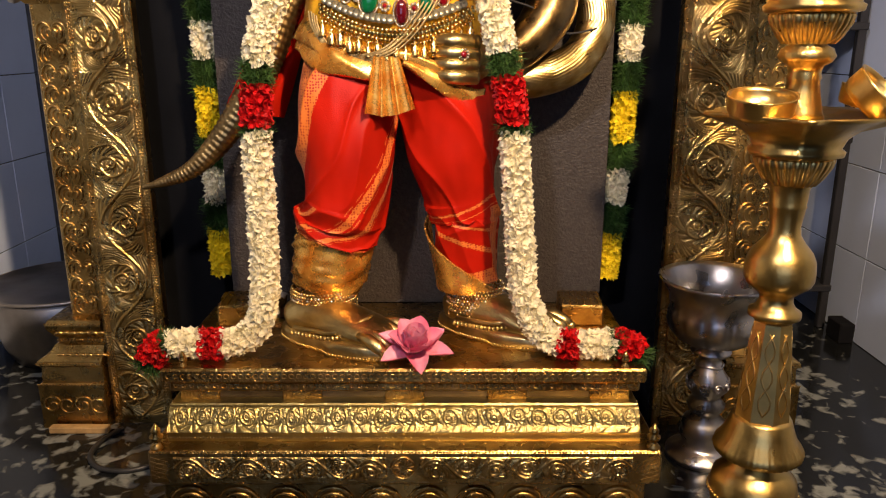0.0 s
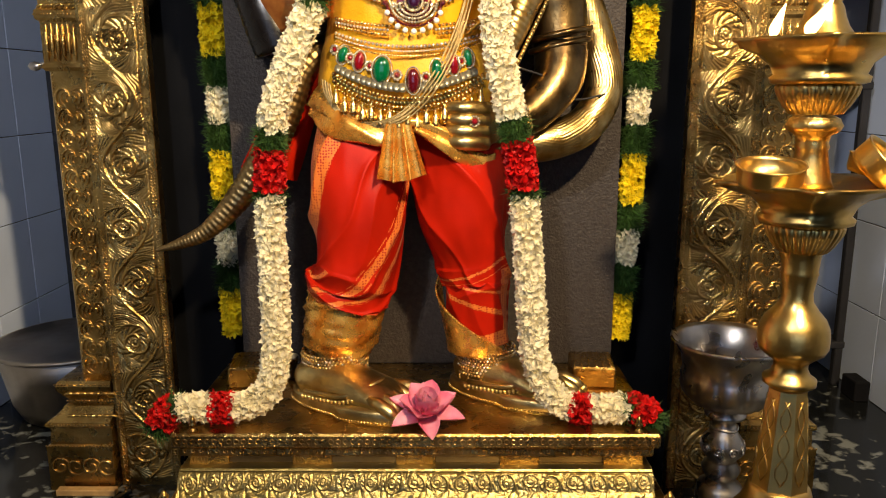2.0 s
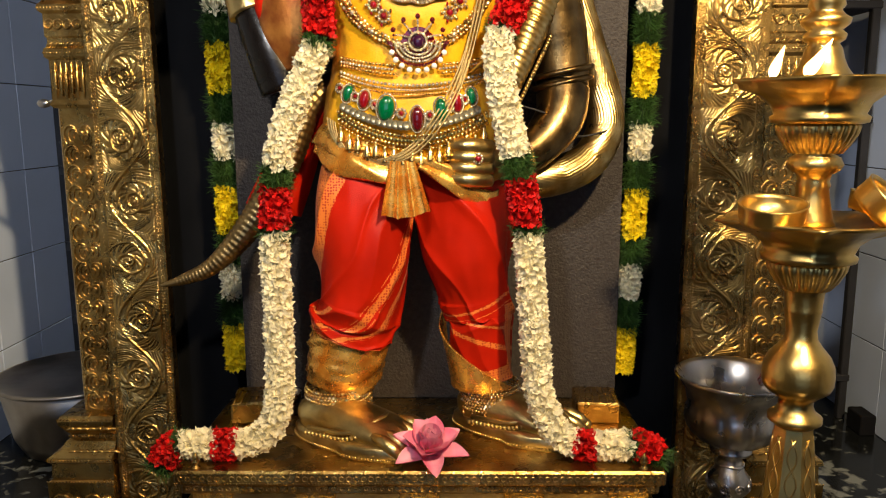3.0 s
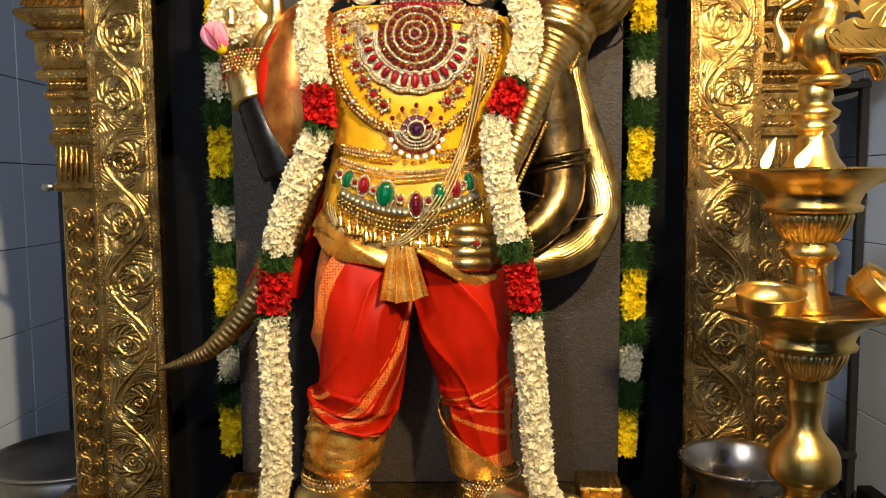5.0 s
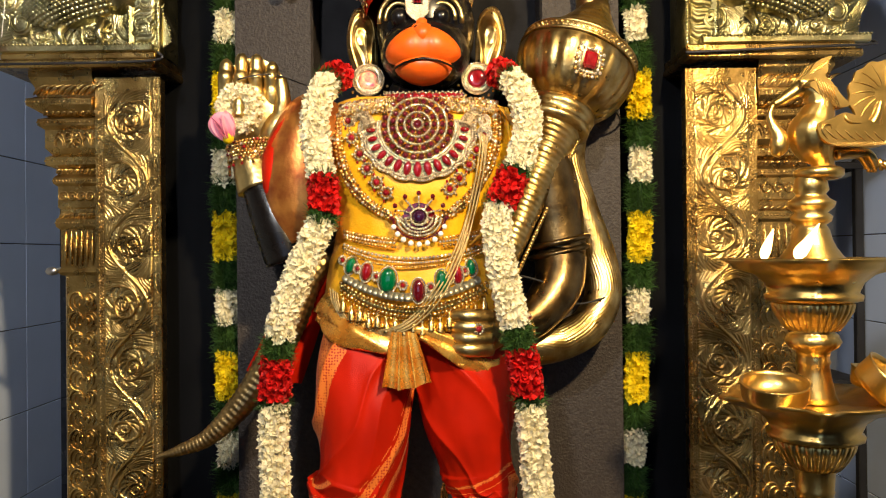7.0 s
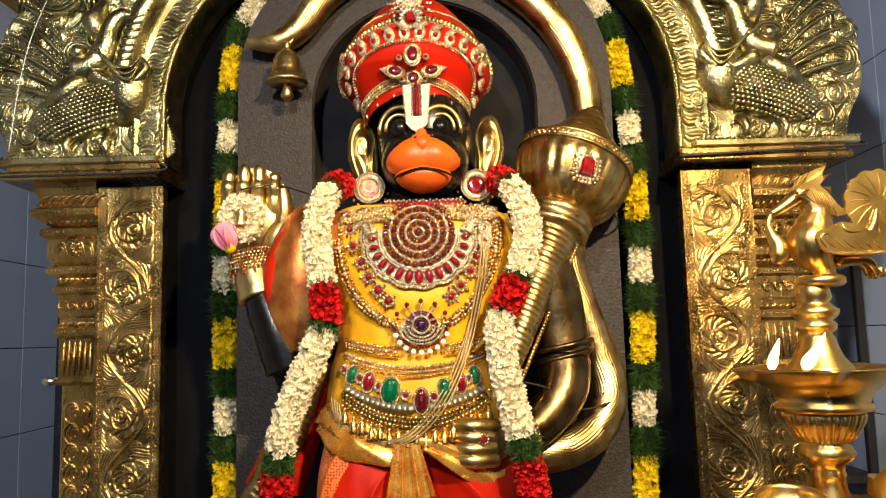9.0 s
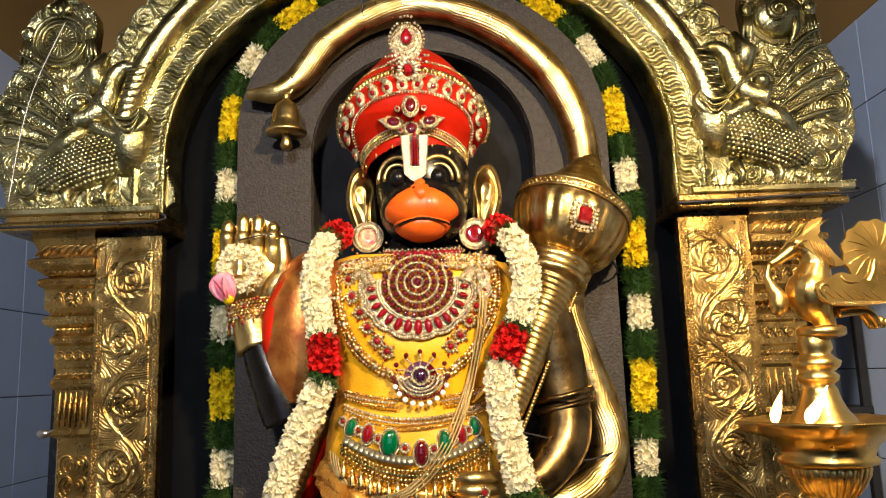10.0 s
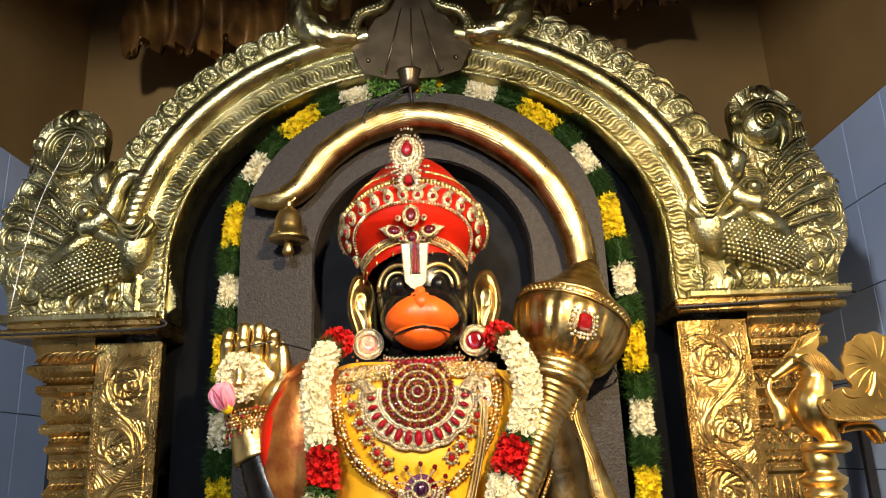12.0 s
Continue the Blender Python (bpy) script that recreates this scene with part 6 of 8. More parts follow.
    g.prism([(fx - 0.027, 1.512), (fx - 0.009, 1.512), (fx - 0.008, 1.450), (fx + 0.008, 1.450), (fx + 0.009, 1.512), (fx + 0.027, 1.512), (fx + 0.021, 1.436), (fx + 0.010, 1.424), (fx, 1.418), (fx - 0.010, 1.424), (fx - 0.021, 1.436)], fy - 0.004, fy + 0.004, 0)
    g.prism([(fx - 0.008, 1.512), (fx + 0.008, 1.512), (fx + 0.007, 1.448), (fx - 0.007, 1.448)], fy - 0.001, fy + 0.003, 3)
    for s in (-1, 1):
        for k in range(22):
            g.ball((fx + s * (0.0262 - 0.00026 * k), fy - 0.004, 1.511 - 0.0034 * k), 0.0017, 6, 4, 2)
            g.ball((fx + s * 0.0095, fy - 0.004, 1.511 - 0.0029 * k), 0.0015, 6, 4, 2)
    for k in range(15):
        for s in (-1, 0, 1):
            g.ball((fx + s * 0.0050 * min(1, (k + 1) / 7), fy - 0.005, 1.516 - 0.0044 * k), 0.0027, 6, 4, 1)
    part("forehead_plate", g, [FOREHEAD, RUBY, DIAMOND, BLACK_STONE], th, "white stone forehead mark with red centre line")
    return th


crown()
ROSE_GLASS = mat("rose_glass", (0.74, 0.05, 0.10), 0.15, 0.0, 0.4, 90, 0.0, col2=(0.80, 0.55, 0.30), coat=0.8)
for s, mt in ((-1, ROSE_GLASS), (1, RUBY)):
    g = Geo()
    c = Vector((-0.064 + s * 0.107, 1.470, 1.328))
    g.lathe([(0.0, 0.003), (0.012, 0.003), (0.0190, 0.001), (0.0195, -0.006)], c, 28, 1, None, (0, -1, 0.0))
    g.lathe([(0.0185, -0.004), (0.0190, 0.004), (0.0225, 0.006), (0.0265, 0.005), (0.0300, 0.002), (0.0310, -0.004)], c, 36, 0, None, (0, -1, 0.0))
    for r, k in ((0.0195, 30), (0.0305, 46)):
        for i in range(k):
            a = 2 * math.pi * i / k
            g.ball(c + Vector((r * math.cos(a), -0.004, r * math.sin(a))), 0.0021, 6, 4, 3)
    for i in range(9):
        a = math.pi * (1.1 + 0.8 * i / 8)
        g.ball(c + Vector((0.039 * math.cos(a), 0.002, 0.039 * math.sin(a))), 0.0034, 6, 4, 2)
    tagged(part("ear_stud", g, [PAVE, mt, GOLD_JEWEL, DIAMOND]), "round ear ornament of white stones round a red centre", "ear ornament", "ear ornaments")


# ---- garlands ----
def flower(g, c, axis, r, count, rnd, mi=0, cup=0.5, wide=0.30):
    """A bloom of narrow pointed petals round an axis."""
    c, axis = Vector(c), Vector(axis).normalized()
    a = axis.orthogonal().normalized()
    b = axis.cross(a)
    for k in range(count):
        w = 2 * math.pi * k / count + rnd.uniform(-0.25, 0.25)
        d = (a * math.cos(w) + b * math.sin(w))
        el = cup * rnd.uniform(0.5, 1.4)
        out = (d * math.cos(el) + axis * math.sin(el)) * r * rnd.uniform(0.8, 1.15)
        sd = d.cross(axis) * r * wide
        mid = c + out * 0.55 + axis * r * 0.10
        o = g.add([c, mid + sd, c + out, mid - sd], [(0, 1, 2, 3)], mi, False)


def rope(g, path, rad, step, r, petals, seed, mi=0, cup=0.7, core=0.55, per=9, jit=0.25, wide=0.3):
    """A garland length: a core with blooms packed all round it."""
    rnd = random.Random(seed)
    g.tube([p for p in path], rad * core, 10, mi)
    q = 0
    for p, d in spaced(path, step):
        side = d.orthogonal().normalized()
        other = d.cross(side)
        q += 1
        for k in range(per):
            w = 2 * math.pi * (k + 0.5 * (q % 2)) / per + rnd.uniform(-0.2, 0.2)
            n = side * math.cos(w) + other * math.sin(w)
            c = Vector(p) + n * rad * (core + 0.12) + d * rnd.uniform(-1, 1) * step * jit
            ax = (n + d * rnd.uniform(-0.5, 0.5) + side * rnd.uniform(-0.3, 0.3)).normalized()
            flower(g, c, ax, r * rnd.uniform(0.85, 1.15), petals, rnd, mi, cup, wide)


def sprigs(g, path, rad, per_m, L, seed, mi=0):
    """Fine needle-like green leaves round a path."""
    rnd = random.Random(seed)
    g.tube(list(path), rad * 0.55, 8, mi)
    pts = spaced(path, 0.002)
    for i in range(int(per_m * len(pts) * 0.002)):
        p, d = pts[rnd.randrange(len(pts))]
        n = Vector((rnd.gauss(0, 1), rnd.gauss(0, 1), rnd.gauss(0, 1)))
        n = (n - d * n.dot(d)).normalized()
        c = Vector(p) + n * rad * rnd.uniform(0.3, 0.7)
        t = (n + d * rnd.uniform(-1.4, 1.4) + Vector((rnd.gauss(0, 0.4), rnd.gauss(0, 0.4), rnd.gauss(0, 0.4)))).normalized()
        s = t.orthogonal().normalized() * 0.0011
        e = c + t * L * rnd.uniform(0.5, 1.2)
        g.add([c - s, c + s, e], [(0, 1, 2)], mi, False)


def cut(path, a, b):
    """The stretch of a path between two shares of its length."""
    P = [Vector(p) for p in path]
    acc = [0.0]
    for u, v in zip(P, P[1:]):
        acc.append(acc[-1] + (v - u).length)
    T = acc[-1]
    out = []
    for k in range(13):
        d = T * (a + (b - a) * k / 12)
        for i in range(len(P) - 1):
            if acc[i] <= d <= acc[i + 1] + 1e-9:
                out.append(P[i].lerp(P[i + 1], (d - acc[i]) / max(acc[i + 1] - acc[i], 1e-9)))
                break
    return out


def lengths(path):
    return sum((Vector(b) - Vector(a)).length for a, b in zip(path, path[1:]))


def body_garland(points, plan, label, seed):
    """plan: (kind, metres) in order along the line."""
    path = smooth_path(points, 10)
    total = lengths(path)
    th = thing("flower_garland", points[-1], label, "garland", "garlands on the statue")
    at = 0.0
    k = sum(m for _, m in plan)
    for kind, m in plan:
        seg = cut(path, at / k, (at + m) / k)
        at += m
        seed += 1
        g = Geo()
        if kind == "white":
            rope(g, seg, 0.0240, 0.0080, 0.0150, 6, seed, per=10, cup=0.75, wide=0.34)
            part("white_blossom", g, WHITE_PETAL, th, "packed white tuberose buds", "stuff")
        elif kind == "red":
            rope(g, seg, 0.029, 0.0085, 0.0125, 7, seed, per=11, cup=0.9, wide=0.45)
            part("red_blossom", g, RED_PETAL, th, "crimson ruffled blooms", "stuff")
        else:
            sprigs(g, seg, 0.031, 22000, 0.022, seed)
            part("foliage", g, GREEN_LEAF, th, "fine green leaf sprigs", "stuff")
    return th


body_garland([(-0.225, 1.45, 1.335), (-0.245, 1.395, 1.30), (-0.262, 1.378, 1.235), (-0.252, 1.362, 1.16), (-0.240, 1.345, 1.095), (-0.246, 1.338, 1.04), (-0.286, 1.335, 0.95), (-0.318, 1.338, 0.86), (-0.330, 1.340, 0.76), (-0.332, 1.335, 0.66), (-0.328, 1.325, 0.52), (-0.330, 1.315, 0.42), (-0.345, 1.305, 0.355), (-0.385, 1.295, 0.332), (-0.450, 1.288, 0.332), (-0.52, 1.285, 0.328), (-0.552, 1.285, 0.285)],
             [("red", 0.05), ("green", 0.012), ("white", 0.195), ("green", 0.012), ("red", 0.06), ("green", 0.02), ("white", 0.225), ("green", 0.04), ("red", 0.075), ("green", 0.015), ("white", 0.445), ("red", 0.035), ("white", 0.06), ("green", 0.014), ("red", 0.042), ("green", 0.018)], "thick white tuberose garland with crimson and green bands", 100)
body_garland([(0.085, 1.45, 1.335), (0.112, 1.395, 1.30), (0.132, 1.372, 1.235), (0.118, 1.358, 1.16), (0.088, 1.340, 1.095), (0.070, 1.332, 1.04), (0.080, 1.330, 0.95), (0.100, 1.332, 0.86), (0.118, 1.330, 0.77), (0.130, 1.325, 0.66), (0.140, 1.320, 0.52), (0.150, 1.312, 0.42), (0.178, 1.302, 0.352), (0.222, 1.290, 0.330), (0.285, 1.286, 0.332), (0.34, 1.286, 0.330), (0.366, 1.284, 0.300)],
             [("red", 0.05), ("green", 0.012), ("white", 0.195), ("green", 0.02), ("red", 0.055), ("green", 0.012), ("white", 0.225), ("green", 0.045), ("red", 0.085), ("green", 0.02), ("white", 0.435), ("red", 0.035), ("white", 0.06), ("green", 0.014), ("red", 0.042), ("green", 0.018)], "thick white tuberose garland with crimson and green bands", 200)


def slab_garland():
    th = thing("slab_garland", (SC, 1.64, 0.33), "long marigold, white and green garland draped round the granite slab", "garland")
    arch = [(-0.500, 0.370)] + [(-0.502, 0.6), (-0.506, 0.9), (-0.508, 1.2), (-0.502, 1.45), (-0.498, 1.60)]
    arch += [(SC - 0.438 * math.cos(math.pi * i / 16), 1.61 + 0.372 * math.sin(math.pi * i / 16)) for i in range(1, 16)]
    arch += [(0.385, 1.60), (0.398, 1.45), (0.402, 1.2), (0.396, 0.9), (0.384, 0.6), (0.372, 0.360)]
    path = smooth_path([(x, 1.632 + 0.004 * math.sin(9 * z), z) for x, z in arch], 6)
    total = lengths(path)
    n = 49
    kinds = ["yellow", "green", "white", "green"]
    weights = [(0.085, 0.068, 0.066, 0.068)[k % 4] for k in range(n)]
    tot = sum(weights)
    at = 0.0
    for k in range(n):
        seg = cut(path, at / tot, (at + weights[k]) / tot)
        at += weights[k]
        kind = kinds[k % 4]
        g = Geo()
        if kind == "yellow":
            rope(g, seg, 0.024, 0.010, 0.015, 12, 300 + k, per=8, cup=0.6, wide=0.22)
            part("yellow_blossom", g, YELLOW_PETAL, th, "yellow chrysanthemum heads", "stuff")
        elif kind == "white":
            rope(g, seg, 0.021, 0.0090, 0.0150, 6, 300 + k, per=9, cup=0.75, wide=0.22)
            part("white_blossom", g, WHITE_PETAL, th, "white buds", "stuff")
        else:
            sprigs(g, seg, 0.026, 14000, 0.028, 300 + k)
            part("foliage", g, GREEN_LEAF, th, "dark green leaf sprigs", "stuff")
    return th


slab_garland()


# ---- the brass oil lamp on its tall stem ----
LX, LY = 0.517, 1.10


def oil_lamp():
    th = thing("oil_lamp", (LX, LY, 0.0), "tall polished brass oil lamp with two tiers and a peacock finial", "oil lamp")
    lift = (LX, LY, 0)
    g = Geo()
    g.lathe([(0.11, 0.0), (0.115, 0.012), (0.10, 0.03), (0.06, 0.055), (0.052, 0.085), (0.058, 0.105), (0.066, 0.128), (0.070, 0.150), (0.066, 0.175), (0.052, 0.190), (0.040, 0.198), (0.038, 0.212)], lift, 48)
    beads(g, [(LX + 0.071 * math.cos(a), LY + 0.071 * math.sin(a), 0.148) for a in [i * 0.1 for i in range(64)]], 0.008, 0.0025)
    part("foot", g, BRASS_LAMP, th, "turned bell foot")
    g = Geo()
    g.lathe([(0.038, 0.212), (0.066, 0.220), (0.070, 0.228), (0.067, 0.236), (0.058, 0.250), (0.052, 0.266), (0.047, 0.282), (0.043, 0.288)], lift, 96, 0, lambda h, w: 1 + (0.025 * math.sin(40 * w + 90 * h) if h < 0.24 else 0))
    part("skirt", g, BRASS_LAMP, th, "flared skirt with a roped rim")
    g = Geo()
    verts, faces = [], []
    for z, r in ((0.286, 0.044), (0.290, 0.0435), (0.448, 0.029), (0.452, 0.029)):
        verts += [(LX + r * math.cos(math.pi / 8 + i * math.pi / 4 + 0.39), LY + r * math.sin(math.pi / 8 + i * math.pi / 4 + 0.39), z) for i in range(8)]
    for i in range(3):
        faces += [(i * 8 + j, i * 8 + (j + 1) % 8, i * 8 + 8 + (j + 1) % 8, i * 8 + 8 + j) for j in range(8)]
    g.add(verts, faces, 0, False)
    lines = []
    for f in range(8):
        w = f * math.pi / 4 + 0.39
        d, s = Vector((math.cos(w), math.sin(w), 0)), Vector((-math.sin(w), math.cos(w), 0))
        for sg in (-1, 1):
            pts = []
            for k in range(12):
                z = 0.30 + 0.135 * k / 11
                r = (0.0405 + (0.0268 - 0.0405) * (z - 0.29) / 0.158)
                pts.append(Vector((LX, LY, z)) + d * (r + 0.0003) + s * (sg * 0.010 * math.sin(k * 0.9) * (1 - 0.35 * k / 11)))
            line = Geo()
            line.tube(pts, 0.0012, 5)
            lines.append(line)
    stem = part("stem", g, BRASS_LAMP, th, "eight-sided stem engraved with vines")
    for line in lines:
        part("engraved_line", line, BRASS_LAMP, stem)
    g = Geo()
    g.lathe([(0.029, 0.450), (0.034, 0.455), (0.039, 0.458), (0.039, 0.466), (0.030, 0.472), (0.025, 0.482), (0.025, 0.492), (0.034, 0.500), (0.046, 0.510), (0.0505, 0.520), (0.0515, 0.534), (0.050, 0.548), (0.044, 0.562), (0.032, 0.576), (0.024, 0.588), (0.022, 0.602), (0.024, 0.616), (0.026, 0.630), (0.027, 0.632), (0.026, 0.636), (0.028, 0.660), (0.034, 0.672), (0.035, 0.676)], lift, 64, 0, lambda h, w: 1 + (0.018 * abs(math.sin(14 * w)) if 0.503 < h < 0.528 else 0))
    part("knop", g, BRASS_LAMP, th, "ribbed round knop")

    def tier(z, r, scallop):
        g = Geo()
        g.lathe([(0.034, z - 0.100), (0.042, z - 0.090), (0.052, z - 0.072), (0.056, z - 0.062), (0.054, z - 0.058)], lift, 168, 0, lambda h, w: 1 + 0.09 * (abs(math.sin(14 * w)) ** 0.6 - 0.5) * (1 if h < z - 0.066 else 0.3))
        g.lathe([(0.052, z - 0.059), (0.064, z - 0.056), (0.066, z - 0.048), (0.060, z - 0.044), (0.066, z - 0.030), (0.080, z - 0.018), (0.098, z - 0.008), (r * 0.93, z - 0.002), (r, z + 0.002), (r * 0.99, z + 0.006), (r * 0.9, z + 0.003), (r * 0.6, z - 0.004), (0.02, z - 0.006)], lift, 80, 0, lambda h, w: 1 + scallop * max(0.0, math.cos(5 * (w + 1.9))) ** 6 * (1 if h > z - 0.010 else 0.2))
        return part("lamp_tray", g, BRASS_LAMP, th, "wide oil tray with five pouring lips")
    tier(0.766, 0.118, 0.18)
    g = Geo()
    g.lathe([(0.034, 0.762), (0.030, 0.772), (0.024, 0.800), (0.022, 0.815), (0.024, 0.820), (0.022, 0.826), (0.024, 0.836), (0.034, 0.842), (0.038, 0.850), (0.034, 0.860), (0.024, 0.866), (0.034, 0.872)], lift, 64, 0, lambda h, w: 1 + (0.03 * math.sin(22 * w + 200 * h) if 0.838 < h < 0.862 else 0))
    part("upper_stem", g, BRASS_LAMP, th, "turned stem with a roped bead")
    tier(0.966, 0.108, 0.18)
    g = Geo()
    g.lathe([(0.0504, 0.96), (0.044800000000000006, 0.9712), (0.033600000000000005, 0.9862), (0.028000000000000004, 0.999), (0.024640000000000002, 1.0125), (0.02016, 1.02), (0.026880000000000005, 1.0245), (0.02912, 1.032), (0.022400000000000003, 1.038), (0.031360000000000006, 1.0455), (0.033600000000000005, 1.053), (0.024640000000000002, 1.059), (0.02016, 1.065), (0.024640000000000002, 1.071), (0.022400000000000003, 1.083), (0.019040000000000005, 1.095), (0.022400000000000003, 1.0995)], lift, 40)
    part("top_stem", g, BRASS_LAMP, th, "turned top stem")
    # peacock, seen side on: S-shaped neck, pointed crest and mane, wings, feet and a fan
    U = 0.00028

    def at(x, z):
        return 0.543 + (x - 369) * U + (486 - z) * 0.00001, 1.150 + (486 - z) * U

    def rod(g, rows, n=20, fine=6, fn=None):
        rows = smooth_path(rows, fine)
        g.tube([(at(r[0], r[1])[0], LY, at(r[0], r[1])[1]) for r in rows], [r[2] * U for r in rows], n, 0, True, fn=fn)
    g = Geo()
    rod(g, [(196, 236, 34), (238, 228, 52), (290, 250, 64), (320, 318, 72), (305, 395, 94), (288, 465, 120), (305, 540, 104), (340, 605, 62), (358, 660, 50), (364, 715, 58)], 64, 10, lambda u, v: 1 + 0.030 * abs(math.sin(math.pi * 12 * v + 9 * u)))
    rod(g, [(290, 450, 80), (400, 480, 84), (520, 505, 56), (640, 520, 26)])
    part("peacock", g, BRASS_LAMP, th, "cast brass peacock with an engraved neck")
    g = Geo()
    rod(g, [(215, 235, 44), (165, 268, 34), (120, 298, 28), (84, 316, 20)])
    part("beak", g, BRASS_LAMP, th)
    g = Geo()
    mane = smooth_path([(190, 200), (235, 160), (272, 108), (348, 80), (332, 118), (330, 158), (316, 182), (352, 215), (400, 280), (446, 332), (404, 346), (330, 320), (260, 250), (190, 200)], 3)[:-1]
    for yo, sc in ((-0.019, 1.0), (-0.006, 1.0), (0.010, 1.0)):
        g.prism([at(*w) for w in mane], LY + yo, LY + yo + (0.010 if yo < 0 else 0.009))
    for k in range(7):
        ridge(g, [at(268 + 14 * k + 9 * s, 196 + 6 * k + 24 * s) for s in range(6)], 0.0015, LY - 0.019)
    for k in range(4):
        ridge(g, [at(236 + 18 * k + 12 * s, 178 - 10 * k - 13 * s) for s in range(5)], 0.0012, LY - 0.019)
    part("crest", g, BRASS_LAMP, th, "pointed crest and mane")
    g = Geo()
    x, z = at(222, 218)
    g.ball((x, LY - 0.016, z), (0.0105, 0.004, 0.0065), 14, 8, 0, Matrix.Rotation(0.5, 3, "Y"))
    g.tube([(x - 0.010, LY - 0.016, z - 0.007), (x, LY - 0.0195, z + 0.002), (x + 0.011, LY - 0.018, z + 0.004)], 0.0018, 6)
    part("eye", g, BRASS_LAMP, th)
    for sd in (-1, 1):
        g = Geo()
        wing = smooth_path([(250, 470), (262, 432), (318, 420), (378, 388), (436, 400), (520, 432), (600, 468), (684, 482), (640, 540), (520, 558), (400, 560), (318, 545), (268, 512), (250, 470)], 4)[:-1]
        y0 = LY + sd * 0.030
        g.prism([at(*w) for w in wing], min(y0, y0 + sd * 0.009), max(y0, y0 + sd * 0.009))
        for k in range(6):
            ridge(g, [at(290 + 48 * k + 16 * s, 470 + 3 * k + 20 * s - 1.6 * s * s) for s in range(5)], 0.0013, y0 + sd * 0.009)
        ridge(g, [at(*q) for q in smooth_path([(300, 520), (272, 480), (280, 450), (310, 448), (318, 470)], 3)], 0.0018, y0 + sd * 0.009)
        ridge(g, [at(*q) for q in smooth_path([(384, 400), (392, 424), (424, 440), (472, 440)], 3)], 0.0022, y0 + sd * 0.009)
        for k in range(30):
            ridge(g, [at(330 + 9.6 * k, 538), at(326 + 9.6 * k, 554)], 0.0008, y0 + sd * 0.009)
        part("wing", g, BRASS_LAMP, th, "engraved wing plate")
    for sd in (-1, 1):
        g = Geo()
        rows = smooth_path([(400, 590, 26), (480, 578, 26), (555, 582, 24), (592, 622, 22), (604, 655, 18)], 5)
        g.tube([(at(r[0], r[1])[0], LY + sd * 0.010, at(r[0], r[1])[1]) for r in rows], [r[2] * U for r in rows], 14)
        for k in range(3):
            q = [at(596 + 16 * k, 600 + 14 * k), at(612 + 18 * k, 640 + 8 * k), at(600 + 26 * k, 672)]
            g.tube([(a, LY + sd * (0.008 + 0.004 * k), b) for a, b in q], [0.0036, 0.0042, 0.003], 8)
        part("foot", g, BRASS_LAMP, th)
    g = Geo()
    cx, cz = at(648, 272)
    rim = [((0.050 + 0.0016 * math.cos(13 * a)) * math.cos(a), (0.050 + 0.0016 * math.cos(13 * a)) * math.sin(a)) for a in [i * 0.0898 for i in range(70)]]
    g.prism([(cx + x, cz + z) for x, z in rim], LY - 0.003, LY + 0.003)
    ribs = []
    for k in range(16):
        a = k * 2 * math.pi / 16
        rib = Geo()
        ridge(rib, [(cx + q * math.cos(a + 8 * q), cz + q * math.sin(a + 8 * q)) for q in (0.012, 0.022, 0.034, 0.046)], 0.0011, LY - 0.003)
        ribs.append(rib)
    fan = part("tail_fan", g, BRASS_LAMP, th, "scalloped tail fan")
    for rib in ribs:
        ob = part("rib", rib, BRASS_LAMP, fan)
        ob.matrix_parent_inverse = Matrix()
    g = Geo()
    rod(g, [(560, 500, 40), (585, 440, 34), (620, 380, 26), (640, 300, 10)], 14)
    part("tail_stalk", g, BRASS_LAMP, th)
    g = Geo()
    rod(g, [(80, 318, 12), (64, 375, 17), (84, 435, 28), (114, 490, 44), (114, 545, 46), (98, 585, 22)], 14)
    part("beak_tendril", g, BRASS_LAMP, th)
    g = Geo()
    g.lathe([(0.030, 1.088), (0.034, 1.092), (0.034, 1.100), (0.028, 1.104)], (LX + 0.012, LY, 0), 32)
    part("perch", g, BRASS_LAMP, th)
    return th


oil_lamp()
FLAME = bpy.data.materials.new("flame")
FLAME.use_nodes = True
_b = FLAME.node_tree.nodes["Principled BSDF"]
_b.inputs["Base Color"].default_value = (1, 0.6, 0.2, 1)
_b.inputs["Emission Color"].default_value = (1.0, 0.62, 0.22, 1)
_b.inputs["Emission Strength"].default_value = 9.0
for fx, fy, lean, k in ((-0.086, -0.040, 0.014, 1.0), (-0.052, -0.070, 0.030, 1.25)):
    g = Geo()
    rows = smooth_path([(LX + fx, LY + fy, 0.970, 0.003), (LX + fx + 0.1 * lean, LY + fy, 0.980, 0.0070 * k), (LX + fx + 0.5 * lean, LY + fy, 0.996, 0.0050 * k), (LX + fx + lean, LY + fy, 0.990 + 0.024 * k, 0.0006)], 5)
    g.tube([r[:3] for r in rows], [r[3] for r in rows], 12)
    tagged(part("flame", g, FLAME), "small burning wick flame on the lamp tray", "flame", "lamp flames")


